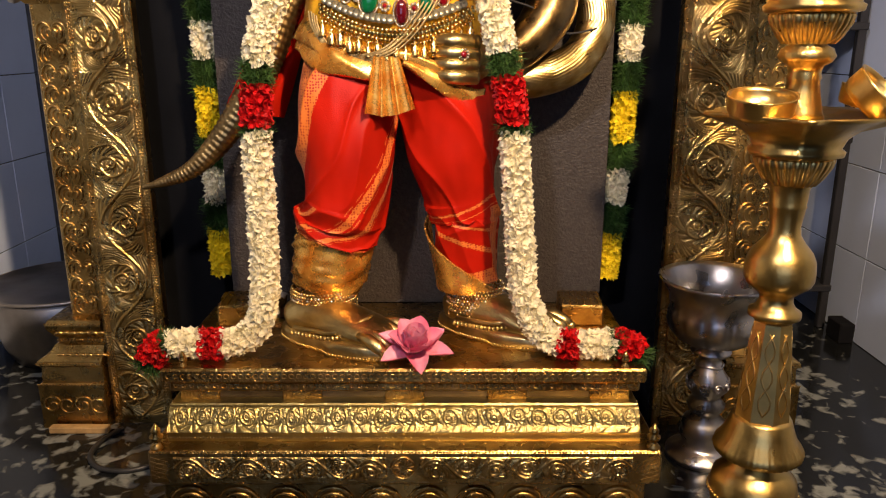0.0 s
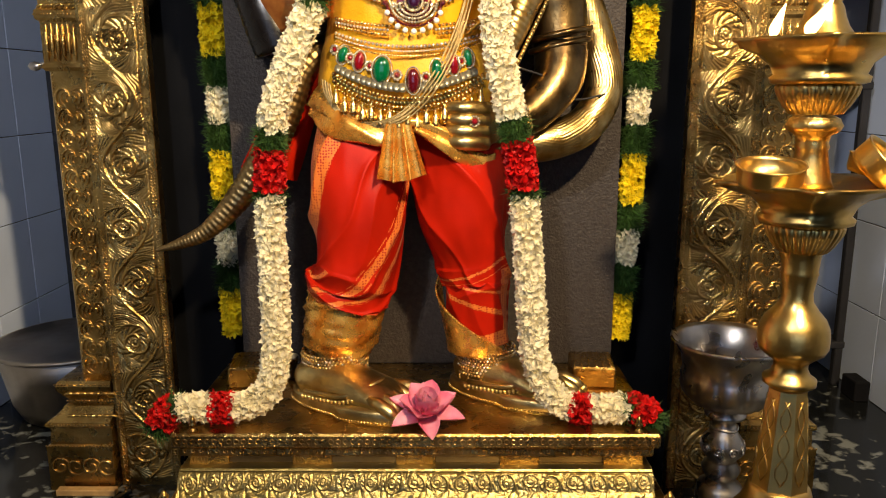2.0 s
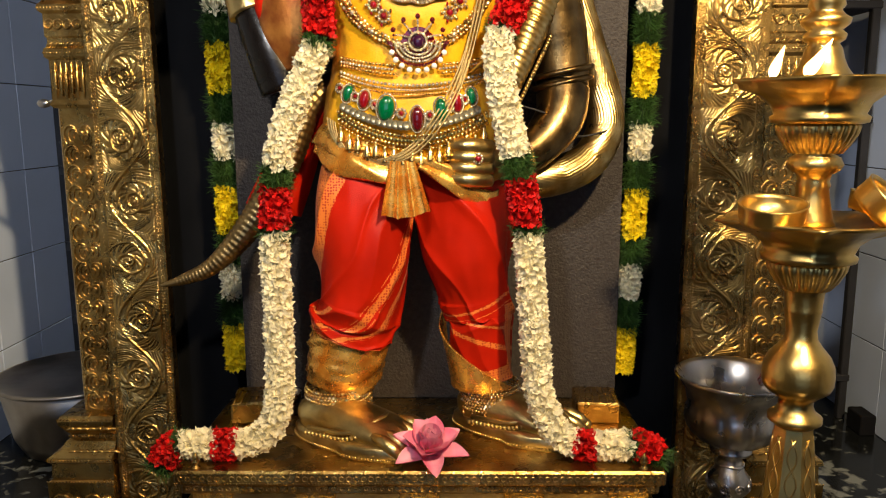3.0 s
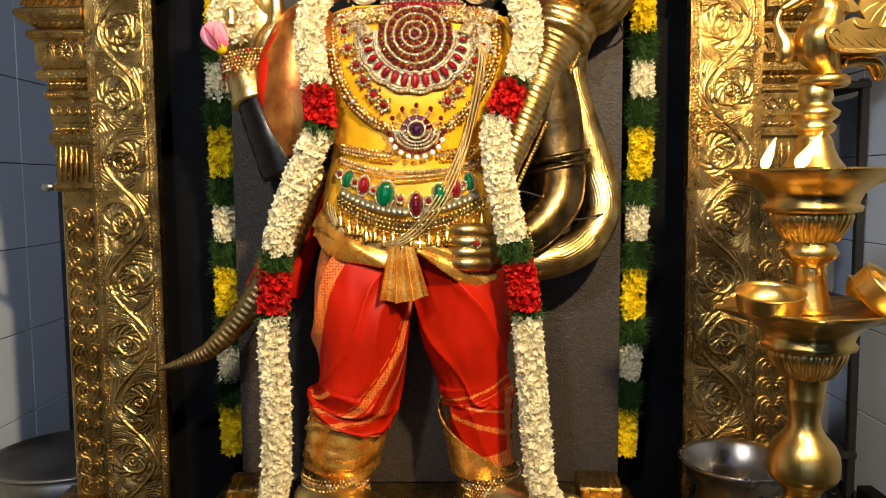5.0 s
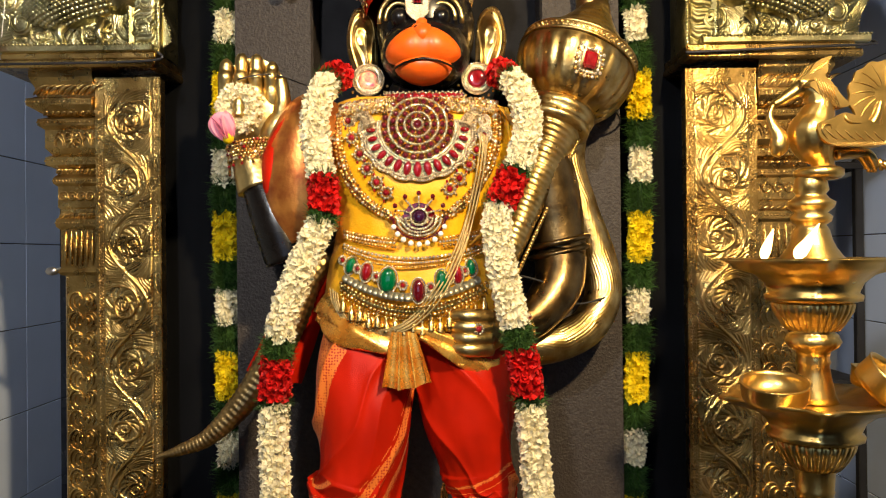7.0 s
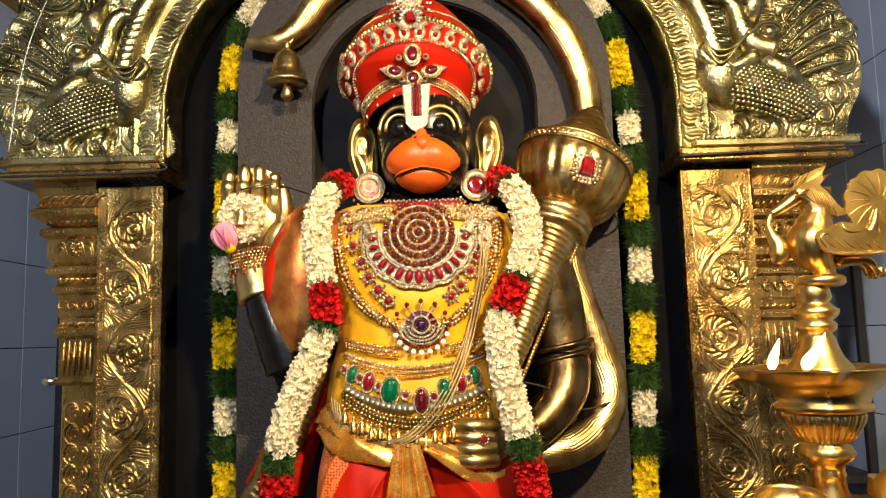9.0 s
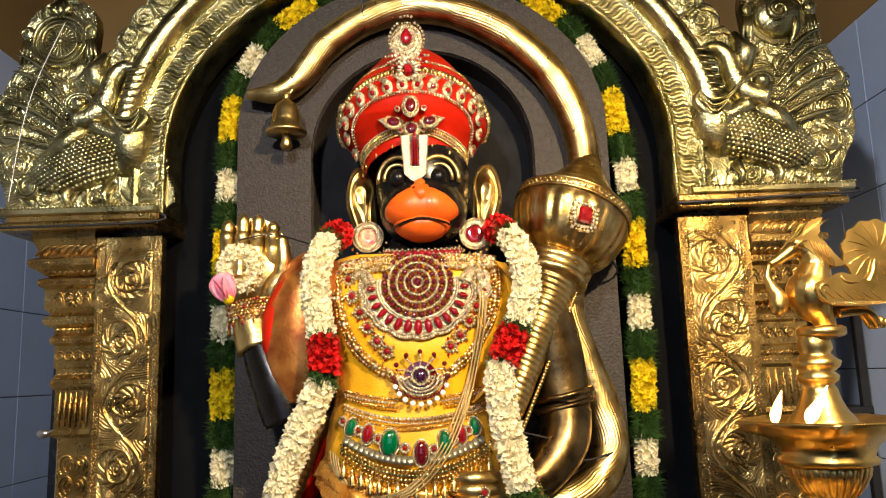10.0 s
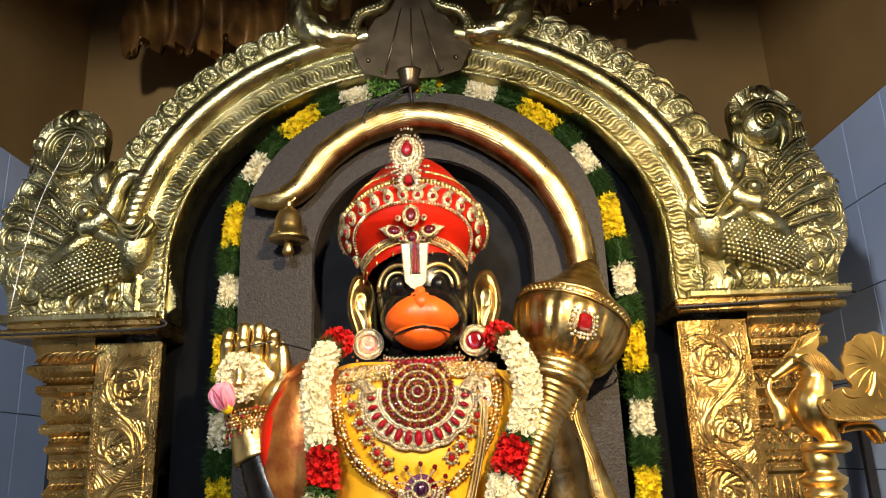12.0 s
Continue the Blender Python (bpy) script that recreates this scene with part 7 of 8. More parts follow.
def brass_cup(c, r, h, tilt, label):
    g = Geo()
    m = pose(*c, *tilt)
    prof = [(r * 0.55, 0.0), (r * 0.9, h * 0.08), (r * 0.97, h * 0.3), (r, h * 0.9), (r * 1.04, h), (r * 0.96, h), (r * 0.92, h * 0.8), (r * 0.88, h * 0.25), (0.001, h * 0.15)]
    o = len(g.v)
    g.lathe(prof, (0, 0, 0), 40)
    g.v = [tuple(m @ Vector(p)) for p in g.v]
    return tagged(part("brass_cup", g, BRASS_LAMP), label, "cup", "brass cups on the lamp tray")


brass_cup((LX - 0.072, LY - 0.035, 0.767), 0.046, 0.032, (11, -3, 0), "shallow polished brass cup standing on the lamp tray")
brass_cup((LX + 0.060, LY - 0.050, 0.785), 0.040, 0.036, (28, 38, 0), "brass cup lying tilted on the lamp tray")
brass_cup((LX + 0.095, LY + 0.01, 0.776), 0.036, 0.030, (5, 10, 0), "small brass cup on the lamp tray")


# ---- steel vessels ----
def lotus_bowl():
    th = thing("steel_urn", (0.56, 1.46, 0), "worn steel lotus bowl on a turned silver stand", "urn")
    at = (0.563, 1.46, 0)
    g = Geo()
    prof = [(0.03, 0.262), (0.070, 0.272), (0.088, 0.290), (0.094, 0.312), (0.092, 0.332), (0.090, 0.340), (0.096, 0.372), (0.112, 0.396), (0.118, 0.404), (0.115, 0.407), (0.108, 0.398), (0.092, 0.372), (0.084, 0.340), (0.084, 0.310), (0.05, 0.285), (0.002, 0.282)]
    g.lathe(prof, at, 96, 0, lambda h, w: 1 + (0.045 * (abs(math.sin(6 * w)) ** 0.5 - 0.6) if h < 0.338 else 0))
    part("bowl", g, STEEL, th, "flared bowl with pressed petals")
    g = Geo()
    g.lathe([(0.075, 0.0), (0.075, 0.01), (0.05, 0.022), (0.040, 0.03), (0.050, 0.055), (0.044, 0.085), (0.028, 0.098), (0.036, 0.112), (0.040, 0.124), (0.030, 0.138), (0.030, 0.145), (0.042, 0.160), (0.042, 0.185), (0.030, 0.202), (0.024, 0.222), (0.022, 0.236), (0.040, 0.240), (0.042, 0.246), (0.034, 0.252), (0.03, 0.266)], at, 48)
    for i in range(9):
        w = 2 * math.pi * i / 9
        c = Vector((at[0] + 0.043 * math.cos(w), at[1] + 0.043 * math.sin(w), 0.172))
        d, s = Vector((math.cos(w), math.sin(w), 0)), Vector((-math.sin(w), math.cos(w), 0))
        g.tube([c + s * (0.011 * (1 - k / 14) * math.cos(k * 0.8)) + Vector((0, 0, 0.012 * (1 - k / 14) * math.sin(k * 0.8))) for k in range(13)], 0.0022, 5)
    g.tube([(at[0] + 0.027 * math.cos(k * 0.3), at[1] + 0.027 * math.sin(k * 0.3), 0.214 + 0.002 * math.sin(k)) for k in range(22)], 0.003, 6)
    part("stand", g, STEEL, th, "turned silver stand")
    return th


lotus_bowl()
bs = thing("steel_basin", (-1.085, 2.04, 0.0), "large dull steel basin on the marble floor", "basin")
g = Geo()
g.lathe([(0.125, 0.0), (0.15, 0.006), (0.172, 0.05), (0.190, 0.14), (0.200, 0.200), (0.196, 0.202), (0.180, 0.12), (0.16, 0.04), (0.12, 0.016), (0.002, 0.014)], (-1.085, 2.04, 0.0), 72)
part("bowl", g, STEEL_OLD, bs)
g = Geo()
g.lathe([(0.197, 0.198), (0.212, 0.202), (0.217, 0.207), (0.214, 0.213), (0.204, 0.213), (0.197, 0.206)], (-1.085, 2.04, 0.0), 72)
part("rolled_rim", g, STEEL_OLD, bs)

# ---- lotus on the pedestal ----
def lotus(at, r, tilt, closed, label):
    th = thing("lotus_flower", at, label, "flower")
    rnd = random.Random(11)
    me = None
    for ring, (n, el, L, w) in enumerate(((6, -0.02, 1.18, 0.32), (6, 0.60, 1.02, 0.34), (6, 1.05, 0.92, 0.34), (5, 1.30, 0.80, 0.30), (4, 1.42, 0.62, 0.26)) if not closed else ((5, 1.05, 1.0, 0.4), (5, 1.25, 1.0, 0.4), (4, 1.4, 0.95, 0.35))):
        for k in range(n):
            a = 2 * math.pi * (k + 0.5 * (ring % 2)) / n + rnd.uniform(-0.15, 0.15)
            e = el + rnd.uniform(-0.10, 0.12)
            g = Geo()
            m = pose(*at, tilt[0], tilt[1], tilt[2]) @ Matrix.Rotation(a, 4, "Z")

            def pt(u, v, off=0.0, e=e, L=L, w=w, m=m):
                s = u
                wid = w * r * (math.sin(math.pi * min(1.0, s ** 0.8 * 0.96 + 0.04)) ** 0.85)
                x = (2 * v - 1) * wid
                bend = e + 0.5 * s * (0.4 if e > 0.9 else 0.3)
                y = -s * L * r * math.cos(bend)
                z = s * L * r * math.sin(bend) + 0.22 * r * (2 * v - 1) ** 2 * math.sin(math.pi * s) + 0.004 + off
                return tuple(m @ Vector((x, y, z)))
            g.sheet(pt, 9, 6)
            g.sheet(lambda u, v: pt(u, v, -0.0012), 9, 6)
            part("petal", g, PINK_PETAL, th)
    g = Geo()
    m = pose(*at, *tilt)
    g.ball(m @ Vector((0, 0, 0.012)), (r * 0.2, r * 0.2, r * 0.22), 12, 8)
    part("heart", g, YELLOW_PETAL, th, "yellow flower heart")
    return th


lotus((-0.052, 1.275, 0.322), 0.062, (22, 0, 12), False, "open pink lotus lying on the pedestal between the feet")


# ---- jewels on the chest and waist ----
def chest(u, v, lift=0.006):
    """A place on the tunic, u mm to the right of and v mm below the medallion's middle."""
    x, z = -0.071 + u / 1000, 1.214 - v / 1000
    return Vector((x, chest_y(x, z) - lift, z))


def medallion():
    g = Geo()
    for r, n, s, mi in ((62, 26, 5.6, 1), (46, 19, 5.6, 1), (31, 13, 5.2, 1), (17, 9, 4.2, 1), (0, 1, 8, 1)):
        for k in range(n):
            a = 2 * math.pi * k / n
            c = chest(r * math.cos(a), -8 + r * math.sin(a), 0.010)
            g.ball(c, (s / 1000, 0.0045, s / 1000), 10, 7, mi)
            if r:
                g.ball(c + Vector((0, 0.004, 0)), (s / 1000 + 0.002, 0.003, s / 1000 + 0.002), 10, 6, 2)
    for r in (54, 38.5, 24, 10):
        g.tube([chest(r * math.cos(a), -8 + r * math.sin(a), 0.011) for a in [i * 0.10472 for i in range(61)]], 0.0026, 6, 3)
        n = int(r * 1.4)
        for k in range(n):
            a = 2 * math.pi * k / n
            g.ball(chest(r * math.cos(a), -8 + r * math.sin(a), 0.0135), 0.0016, 5, 4, 0)
    return tagged(part("medallion", g, [DIAMOND, GARNET, GOLD_JEWEL, PAVE]), "round medallion of concentric dark red stones on the chest", "medallion")


def crescent():
    th = thing("crescent_necklace", (-0.07, 1.36, 1.12), "crescent necklace of red drops set in white stones", "necklace")
    band = Geo()
    for k in range(90):
        a = math.pi * (-0.06 + 1.12 * k / 89)
        for rr, s, mi in ((70, 3.2, 0), (75, 2.4, 0), (99, 2.6, 0), (105, 3.4, 1 if k % 2 else 0)):
            b = 1.0 + (0.045 * abs(math.sin(7.5 * a)) if rr > 95 else 0)
            band.ball(chest(rr * b * math.cos(a), -4 + rr * b * 0.92 * math.sin(a), 0.007), s / 1000, 6, 4, mi)
    def plate(u, v):
        a = math.pi * (-0.06 + 1.12 * u)
        rr = 68 + 42 * v
        return chest(rr * math.cos(a), -4 + rr * 0.92 * math.sin(a), 0.004)
    band.sheet(plate, 60, 4, 1)
    part("setting", band, [DIAMOND, PAVE], th, "scalloped setting of white stones")
    for k in range(15):
        a = math.pi * (0.02 + 0.96 * k / 14)
        g = Geo()
        big = 1 - abs(k - 7) / 16
        R = Matrix.Rotation(-(math.pi / 2 - a), 3, "Y")
        c = chest(87 * math.cos(a), -4 + 80 * math.sin(a), 0.009)
        g.ball(c, (0.0070 * big + 0.001, 0.006, 0.0135 * big + 0.001), 12, 8, 0, R)
        part("red_drop", g, RUBY, th)
    for s in (-1, 1):
        g = Geo()
        path = smooth_path([chest(s * 88, -8, 0.010), chest(s * 96, -24, 0.010), chest(s * 110, -30, 0.010), chest(s * 124, -18, 0.010)], 5)
        g.tube(path, [(0.014 - 0.0007 * i, 0.006) for i in range(len(path))], 10, 0)
        for i in range(4):
            beads(g, [Vector(p) + Vector((0, -0.007, 0.009 - 0.006 * i)) for p in path], 0.006, 0.002)
        part("hook", g, PAVE, th, "white stone peacock-shaped hook")
    return th


def flower_chain():
    th = thing("flower_necklace", (-0.07, 1.36, 1.08), "necklace of white stone flowers with red centres", "necklace")
    spots = [(-136, -46), (-132, -22), (-124, 12), (-108, 44), (-94, 72), (-76, 98), (-58, 118)]
    spots = spots + [(-u * 1.0, v - 6) for u, v in spots[2:]]
    for u, v in spots:
        g = Geo()
        c = chest(u, v, 0.009)
        g.ball(c, (0.0062, 0.005, 0.0062), 10, 7, 1)
        for k in range(10):
            a = 2 * math.pi * k / 10
            g.ball(chest(u + 10 * math.cos(a), v + 10 * math.sin(a), 0.007), 0.0032, 6, 4, 0)
            if k % 2:
                g.ball(chest(u + 15 * math.cos(a), v + 15 * math.sin(a), 0.006), (0.0026, 0.002, 0.004), 6, 4, 2 if k % 4 == 1 else 1)
        part("stone_flower", g, [PAVE, RUBY, GOLD_JEWEL], th)
    g = Geo()
    pts = [chest(u, v, 0.006) for u, v in smooth_path([(-140, -60)] + spots[:7], 6)]
    beads(g, pts, 0.006, 0.0026)
    part("chain", g, GOLD_JEWEL, th)
    return th


def gold_chain():
    g = Geo()
    rnd = random.Random(4)
    line = smooth_path([(-154, -36), (-152, 10), (-142, 58), (-120, 104), (-90, 136), (-52, 158), (-16, 170), (30, 166), (62, 152), (96, 122), (122, 84), (140, 40), (148, -4), (146, -40)], 8)
    for off, s, mi in ((0, 5.2, 0), (9, 4.0, 0), (-8, 3.4, 0)):
        pts = [chest(u * (1 + off / 190), v + off * 0.6, 0.008) for u, v in line]
        for i, (p, d) in enumerate(spaced(pts, 0.0088 if off == 0 else 0.0078)):
            g.ball(p + Vector((rnd.uniform(-0.001, 0.001), 0, rnd.uniform(-0.001, 0.001))), s / 1000, 7, 5, mi if i % 6 else 1)
    return tagged(part("gold_bead_chain", g, [GOLD_JEWEL, DIAMOND], None, "", ""), "heavy triple chain of gold beads round the neck", "necklace")


def pendant():
    th = thing("pendant", (-0.07, 1.34, 1.0), "fan-shaped pendant with a violet stone and pearls", "pendant")
    g = Geo()
    cu, cv = 2, 163
    for k in range(26):
        a = 2 * math.pi * k / 26
        g.ball(chest(cu + 15 * math.cos(a), cv + 15 * math.sin(a), 0.018), 0.0028, 6, 4, 0)
    for arm in range(7):
        a = math.pi * (1.0 + arm / 6)
        for q in range(6):
            rr = 20 + 5 * q
            b = a + 0.10 * (arm - 3) * q / 5
            g.ball(chest(cu + rr * math.cos(b), cv + 2 + rr * 0.95 * math.sin(b), 0.015), 0.0026, 6, 4, 0 if q < 5 else 1)
        rr = 50
        g.ball(chest(cu + rr * math.cos(a), cv + 2 + rr * 0.9 * math.sin(a), 0.016), 0.0048, 8, 6, 1)
    for row in range(4):
        n = 16 + 4 * row
        for k in range(n):
            a = math.pi * k / (n - 1)
            rr = 21 + 6.5 * row
            g.ball(chest(cu + rr * 1.15 * math.cos(a), cv + 3 + rr * math.sin(a) * 0.92, 0.015), 0.0029, 6, 4, 1 if row == 3 else 0)
    def plate(u, v):
        a = 2 * math.pi * u
        return chest(cu + 30 * v * math.cos(a), cv + 4 + 30 * v * math.sin(a), 0.011)
    g.sheet(plate, 32, 3, 1)
    part("fan", g, [DIAMOND, GARNET, GOLD_JEWEL], th, "white stone fan with garnets")
    g = Geo()
    g.ball(chest(cu, cv, 0.018), (0.0115, 0.007, 0.0115), 18, 12)
    part("centre_stone", g, VIOLET, th, "dark violet stone")
    for k in range(9):
        a = math.pi * (0.10 + 0.80 * k / 8)
        g = Geo()
        g.ball(chest(cu + 48 * math.cos(a), cv + 4 + 46 * math.sin(a), 0.016), 0.0052, 14, 10)
        part("pearl", g, PEARL, th)
    return th


def waist_curve(v0, sag, u):
    return v0 + sag * (1 - ((u + 8) / 130) ** 2)


def belts():
    th = thing("jewelled_belt", (-0.08, 1.35, 0.90), "wide waist belt of green and red stones with gold chains", "belt")
    g = Geo()
    for v0, sag, s, step, mi in ((186, 18, 3.4, 6.2, 1), (193, 18, 3.0, 6.0, 0), (199, 20, 3.4, 6.2, 1), (212, 26, 3.6, 7, 0), (219, 27, 2.6, 5.2, 0), (226, 28, 2.6, 5.2, 1)):
        n = int(268 / step)
        for k in range(n):
            u = -140 + k * step
            if -40 < u < 40 and v0 < 205:
                continue
            g.ball(chest(u, waist_curve(v0, sag, u), 0.008), s / 1000, 6, 4, mi)
    part("upper_chains", g, [DIAMOND, GOLD_JEWEL], th, "woven gold and white chains", "stuff")
    stones = ((-126, 250, 9, 15, 0.35, EMERALD), (-95, 262, 9, 16, 0.2, RUBY), (-55, 277, 15, 22, 0.15, EMERALD), (0, 296, 11, 21, 0.0, GARNET), (42, 280, 11, 20, -0.1, EMERALD), (70, 268, 9, 17, -0.15, RUBY), (96, 256, 9, 15, -0.2, EMERALD))
    for u, v, a, b, rot, m in stones:
        g = Geo()
        R = Matrix.Rotation(rot, 3, "Y")
        c = chest(u, v, 0.010)
        g.ball(c, (a / 1000, 0.008, b / 1000), 18, 12, 0, R)
        n = int((a + b) * 1.3)
        for k in range(n):
            w = 2 * math.pi * k / n
            g.ball(c + R @ Vector(((a + 2.4) / 1000 * math.cos(w), 0.002, (b + 2.4) / 1000 * math.sin(w))), 0.0021, 6, 4, 1)
        part("oval_stone", g, [m, DIAMOND], th, "oval stone in a white stone frame")
    for u, v in ((-143, 240), (-112, 256), (-76, 270), (-28, 286), (22, 290), (57, 276), (84, 262)):
        g = Geo()
        g.ball(chest(u, v, 0.011), 0.0042, 8, 6, 1)
        for k in range(9):
            a = 2 * math.pi * k / 9
            g.ball(chest(u + 7.5 * math.cos(a), v + 7.5 * math.sin(a), 0.009), 0.0034, 6, 4, 0)
        part("rosette", g, [DIAMOND, RUBY], th)
    g = Geo()
    for k in range(26):
        u = -134 + k * 9.6
        v = waist_curve(272, 36, u)
        if abs(u) < 14:
            continue
        c = chest(u, v, 0.008)
        g.lathe([(0.0, -0.001), (0.0085, -0.001), (0.0085, 0.001), (0.0, 0.0012)], c, 12, 0, None, (0.15, -1, 0.2))
    part("coin_band", g, COIN, th, "overlapping coins", "stuff")
    g = Geo()
    for v0, sag, s, step, mi in ((286, 40, 4.4, 7.4, 0), (293, 41, 3.6, 6.4, 1), (300, 42, 4.0, 7.2, 0), (308, 42, 2.4, 5.2, 0)):
        for k in range(int(278 / step)):
            u = -144 + k * step
            g.ball(chest(u, waist_curve(v0, sag, u), 0.008), s / 1000, 6, 4, mi)
    part("lower_chains", g, [GOLD_JEWEL, BRASS_PALE], th, "antique gold chains", "stuff")
    for k in range(17):
        u = -140 + k * 16.2
        v = waist_curve(318, 34, u) + (6 if k % 2 else 0)
        g = Geo()
        c = chest(u, v, 0.010)
        g.lathe([(0.002, 0.010), (0.004, 0.006), (0.003, 0.002), (0.0065, -0.004), (0.0075, -0.012), (0.009, -0.017), (0.009, -0.019), (0.003, -0.019)], c, 12)
        g.ball(c + Vector((0, 0, -0.023)), 0.0042, 8, 6)
        part("bell_drop", g, GOLD_JEWEL, th)
    return th


def thread():
    g = Geo()
    base = [(122, 10), (116, 70), (104, 130), (88, 190), (64, 250), (36, 300), (2, 340), (-34, 364), (-80, 372), (-124, 360), (-152, 326), (-160, 296)]
    for i in range(6):
        pts = [chest(u + 2.6 * (i - 2.5) + 2 * math.sin(3 * i + v / 60), min(v + 1.6 * (i - 2.5), 345 + (v - 345) * 0.6) , 0.015 + 0.0015 * (i % 2)) for u, v in base]
        for q, (u, v) in enumerate(base):
            if v > 335:
                pts[q].y = 1.333 + 0.00028 * abs(u + 20)
                pts[q].z = 1.214 - (v + 1.6 * (i - 2.5)) / 1000
        pts = smooth_path(pts, 8)
        g.tube(pts, 0.0017, 6)
    return tagged(part("gold_thread", g, THREAD), "looped gold zari cord across chest and hips", "cord")


def bow_brooch():
    g = Geo()
    for du, dv, r in ((0, -16, 13), (0, 8, 15), (4, -2, 8)):
        for rr in (1.0, 0.7, 0.42):
            n = int(r * rr * 2.4)
            for k in range(n):
                a = 2 * math.pi * k / n
                g.ball(chest(124 + du + r * rr * 0.85 * math.cos(a), 0 + dv + r * rr * math.sin(a), 0.014), 0.0024, 6, 4, 0)
    return tagged(part("brooch", g, [DIAMOND]), "looped white stone brooch at the shoulder", "brooch")


FRESH = mat("fresh_green_leaf", (0.10, 0.22, 0.03), 0.5, 0.0, 0.4, 40, 0.0, each=0.3)
COPPER = mat("copper", (0.50, 0.20, 0.08), 0.35, 1.0, 0.4, 14)
WOOD = mat("raw_wood", (0.42, 0.26, 0.10), 0.6, 0.0, 0.4, 40, 0.2, 80)
VIOLET = mat("violet_glass_stone", (0.035, 0.006, 0.028), 0.06, 0.0, 0.4, 60, 0.0, coat=1.0)
COIN = mat("old_silver_coin", (0.52, 0.48, 0.34), 0.4, 0.9, 0.4, 120, 0.4, 300, dist=0.001)
THREAD = mat("gold_cord", (0.42, 0.30, 0.12), 0.5, 0.5, 0.4, 200, 0.5, 600, dist=0.001)
medallion()
crescent()
flower_chain()
gold_chain()
pendant()
belts()
thread()
bow_brooch()

# collar of small red stones at the neck, and a gold fringe along the shoulders
g = Geo()
for k in range(15):
    a = math.pi * (0.12 + 0.76 * k / 14)
    c = Vector((-0.062 + 0.076 * math.cos(a), 1.478 - 0.080 * math.sin(a), 1.296 - 0.016 * math.sin(a)))
    g.ball(c, (0.0072, 0.005, 0.0062), 8, 6, 1)
    for q in range(8):
        w = 2 * math.pi * q / 8
        g.ball(c + Vector((0.0085 * math.cos(w), 0.001, 0.0085 * math.sin(w))), 0.0024, 6, 4, 0)
tagged(part("stone_collar", g, [DIAMOND, RUBY]), "narrow collar of red and white stones at the neck", "collar")
for s in (-1, 1):
    g = Geo()
    rnd = random.Random(s + 5)
    for k in range(620):
        u = s * rnd.uniform(44, 152)
        v = rnd.uniform(-64, -34)
        g.ball(chest(u, v, rnd.uniform(0.006, 0.014)), rnd.uniform(0.002, 0.0042), 6, 4, rnd.choice((0, 1, 1)))
    tagged(part("shoulder_ornament", g, [DIAMOND, GOLD_JEWEL]), "gold and white beaded shoulder ornament", "ornament", "shoulder ornaments")


# ---- bracelets, anklets, hand flowers ----
def bead_cuff(name, c, r, rows, drop, label, category, group="", axis=(0, 0, 1)):
    g = Geo()
    rot = Vector((0, 0, 1)).rotation_difference(Vector(axis)).to_matrix()
    rnd = random.Random(len(label))
    for k in range(rows):
        n = int(2 * math.pi * r / 0.0068)
        for i in range(n):
            a = 2 * math.pi * (i + 0.5 * (k % 2)) / n
            g.ball(Vector(c) + rot @ Vector(((r + 0.002 * (k % 2)) * math.cos(a), (r + 0.002 * (k % 2)) * math.sin(a), -0.0062 * k)), rnd.uniform(0.0026, 0.0040), 6, 4, rnd.choice((0, 0, 0, 0, 2) if name == "anklet" else (0, 0, 0, 0, 0, 0, 1, 2)))
    if drop:
        for i in range(14):
            a = 2 * math.pi * i / 14
            top = Vector(c) + rot @ Vector((r * 1.05 * math.cos(a), r * 1.05 * math.sin(a), -0.0062 * rows))
            for q in range(rnd.randint(2, drop)):
                g.ball(top + Vector((0, 0, -0.006 * q)), 0.0032, 6, 4, 0 if name == "anklet" else rnd.choice((0, 0, 1)))
    return tagged(part(name, g, [GOLD_JEWEL, RUBY, DIAMOND]), label, category, group)


bead_cuff("bracelet", (-0.403, 1.464, 1.205), 0.046, 6, 5, "beaded gold and red bracelet on the raised wrist", "bracelet", "bracelets", (-0.15, 0, 1))
bead_cuff("bracelet", (0.118, 1.412, 0.862), 0.046, 5, 6, "beaded gold and red bracelet on the hip wrist", "bracelet", "bracelets", (0.9, 0.35, 0.35))
bead_cuff("anklet", (-0.238, 1.425, 0.398), 0.063, 8, 5, "anklet of dangling gold beads", "anklet", "anklets")
bead_cuff("anklet", (0.066, 1.450, 0.394), 0.057, 8, 5, "anklet of dangling gold beads", "anklet", "anklets")
g = Geo()
g.ball((0.036, 1.338, 0.848), 0.0058, 10, 8, 0)
for k in range(10):
    a = 2 * math.pi * k / 10
    g.ball((0.036 + 0.0085 * math.cos(a), 1.341, 0.848 + 0.0085 * math.sin(a)), 0.0026, 6, 4, 1)
tagged(part("finger_ring", g, [RUBY, DIAMOND]), "ring with a bright red stone on the hip hand", "ring")

g = Geo()
ring = [(-0.416 + 0.030 * math.cos(a), 1.432, 1.268 + 0.032 * math.sin(a)) for a in [i * 0.4488 for i in range(15)]]
rope(g, ring, 0.016, 0.008, 0.011, 6, 77, per=8, cup=0.8)
g2 = Geo()
g2.lathe([(0.011, 0.0), (0.013, 0.008), (0.009, 0.014), (0.012, 0.020), (0.009, 0.028), (0.010, 0.032), (0.004, 0.040), (0.001, 0.046)], (-0.416, 1.425, 1.248), 18)
wr = thing("palm_wreath", (-0.416, 1.43, 1.268), "small ring of white buds on the raised palm", "wreath")
part("white_blossom", g, WHITE_PETAL, wr, "", "stuff")
part("gold_stud", g2, GOLD, wr, "carved gold stud")
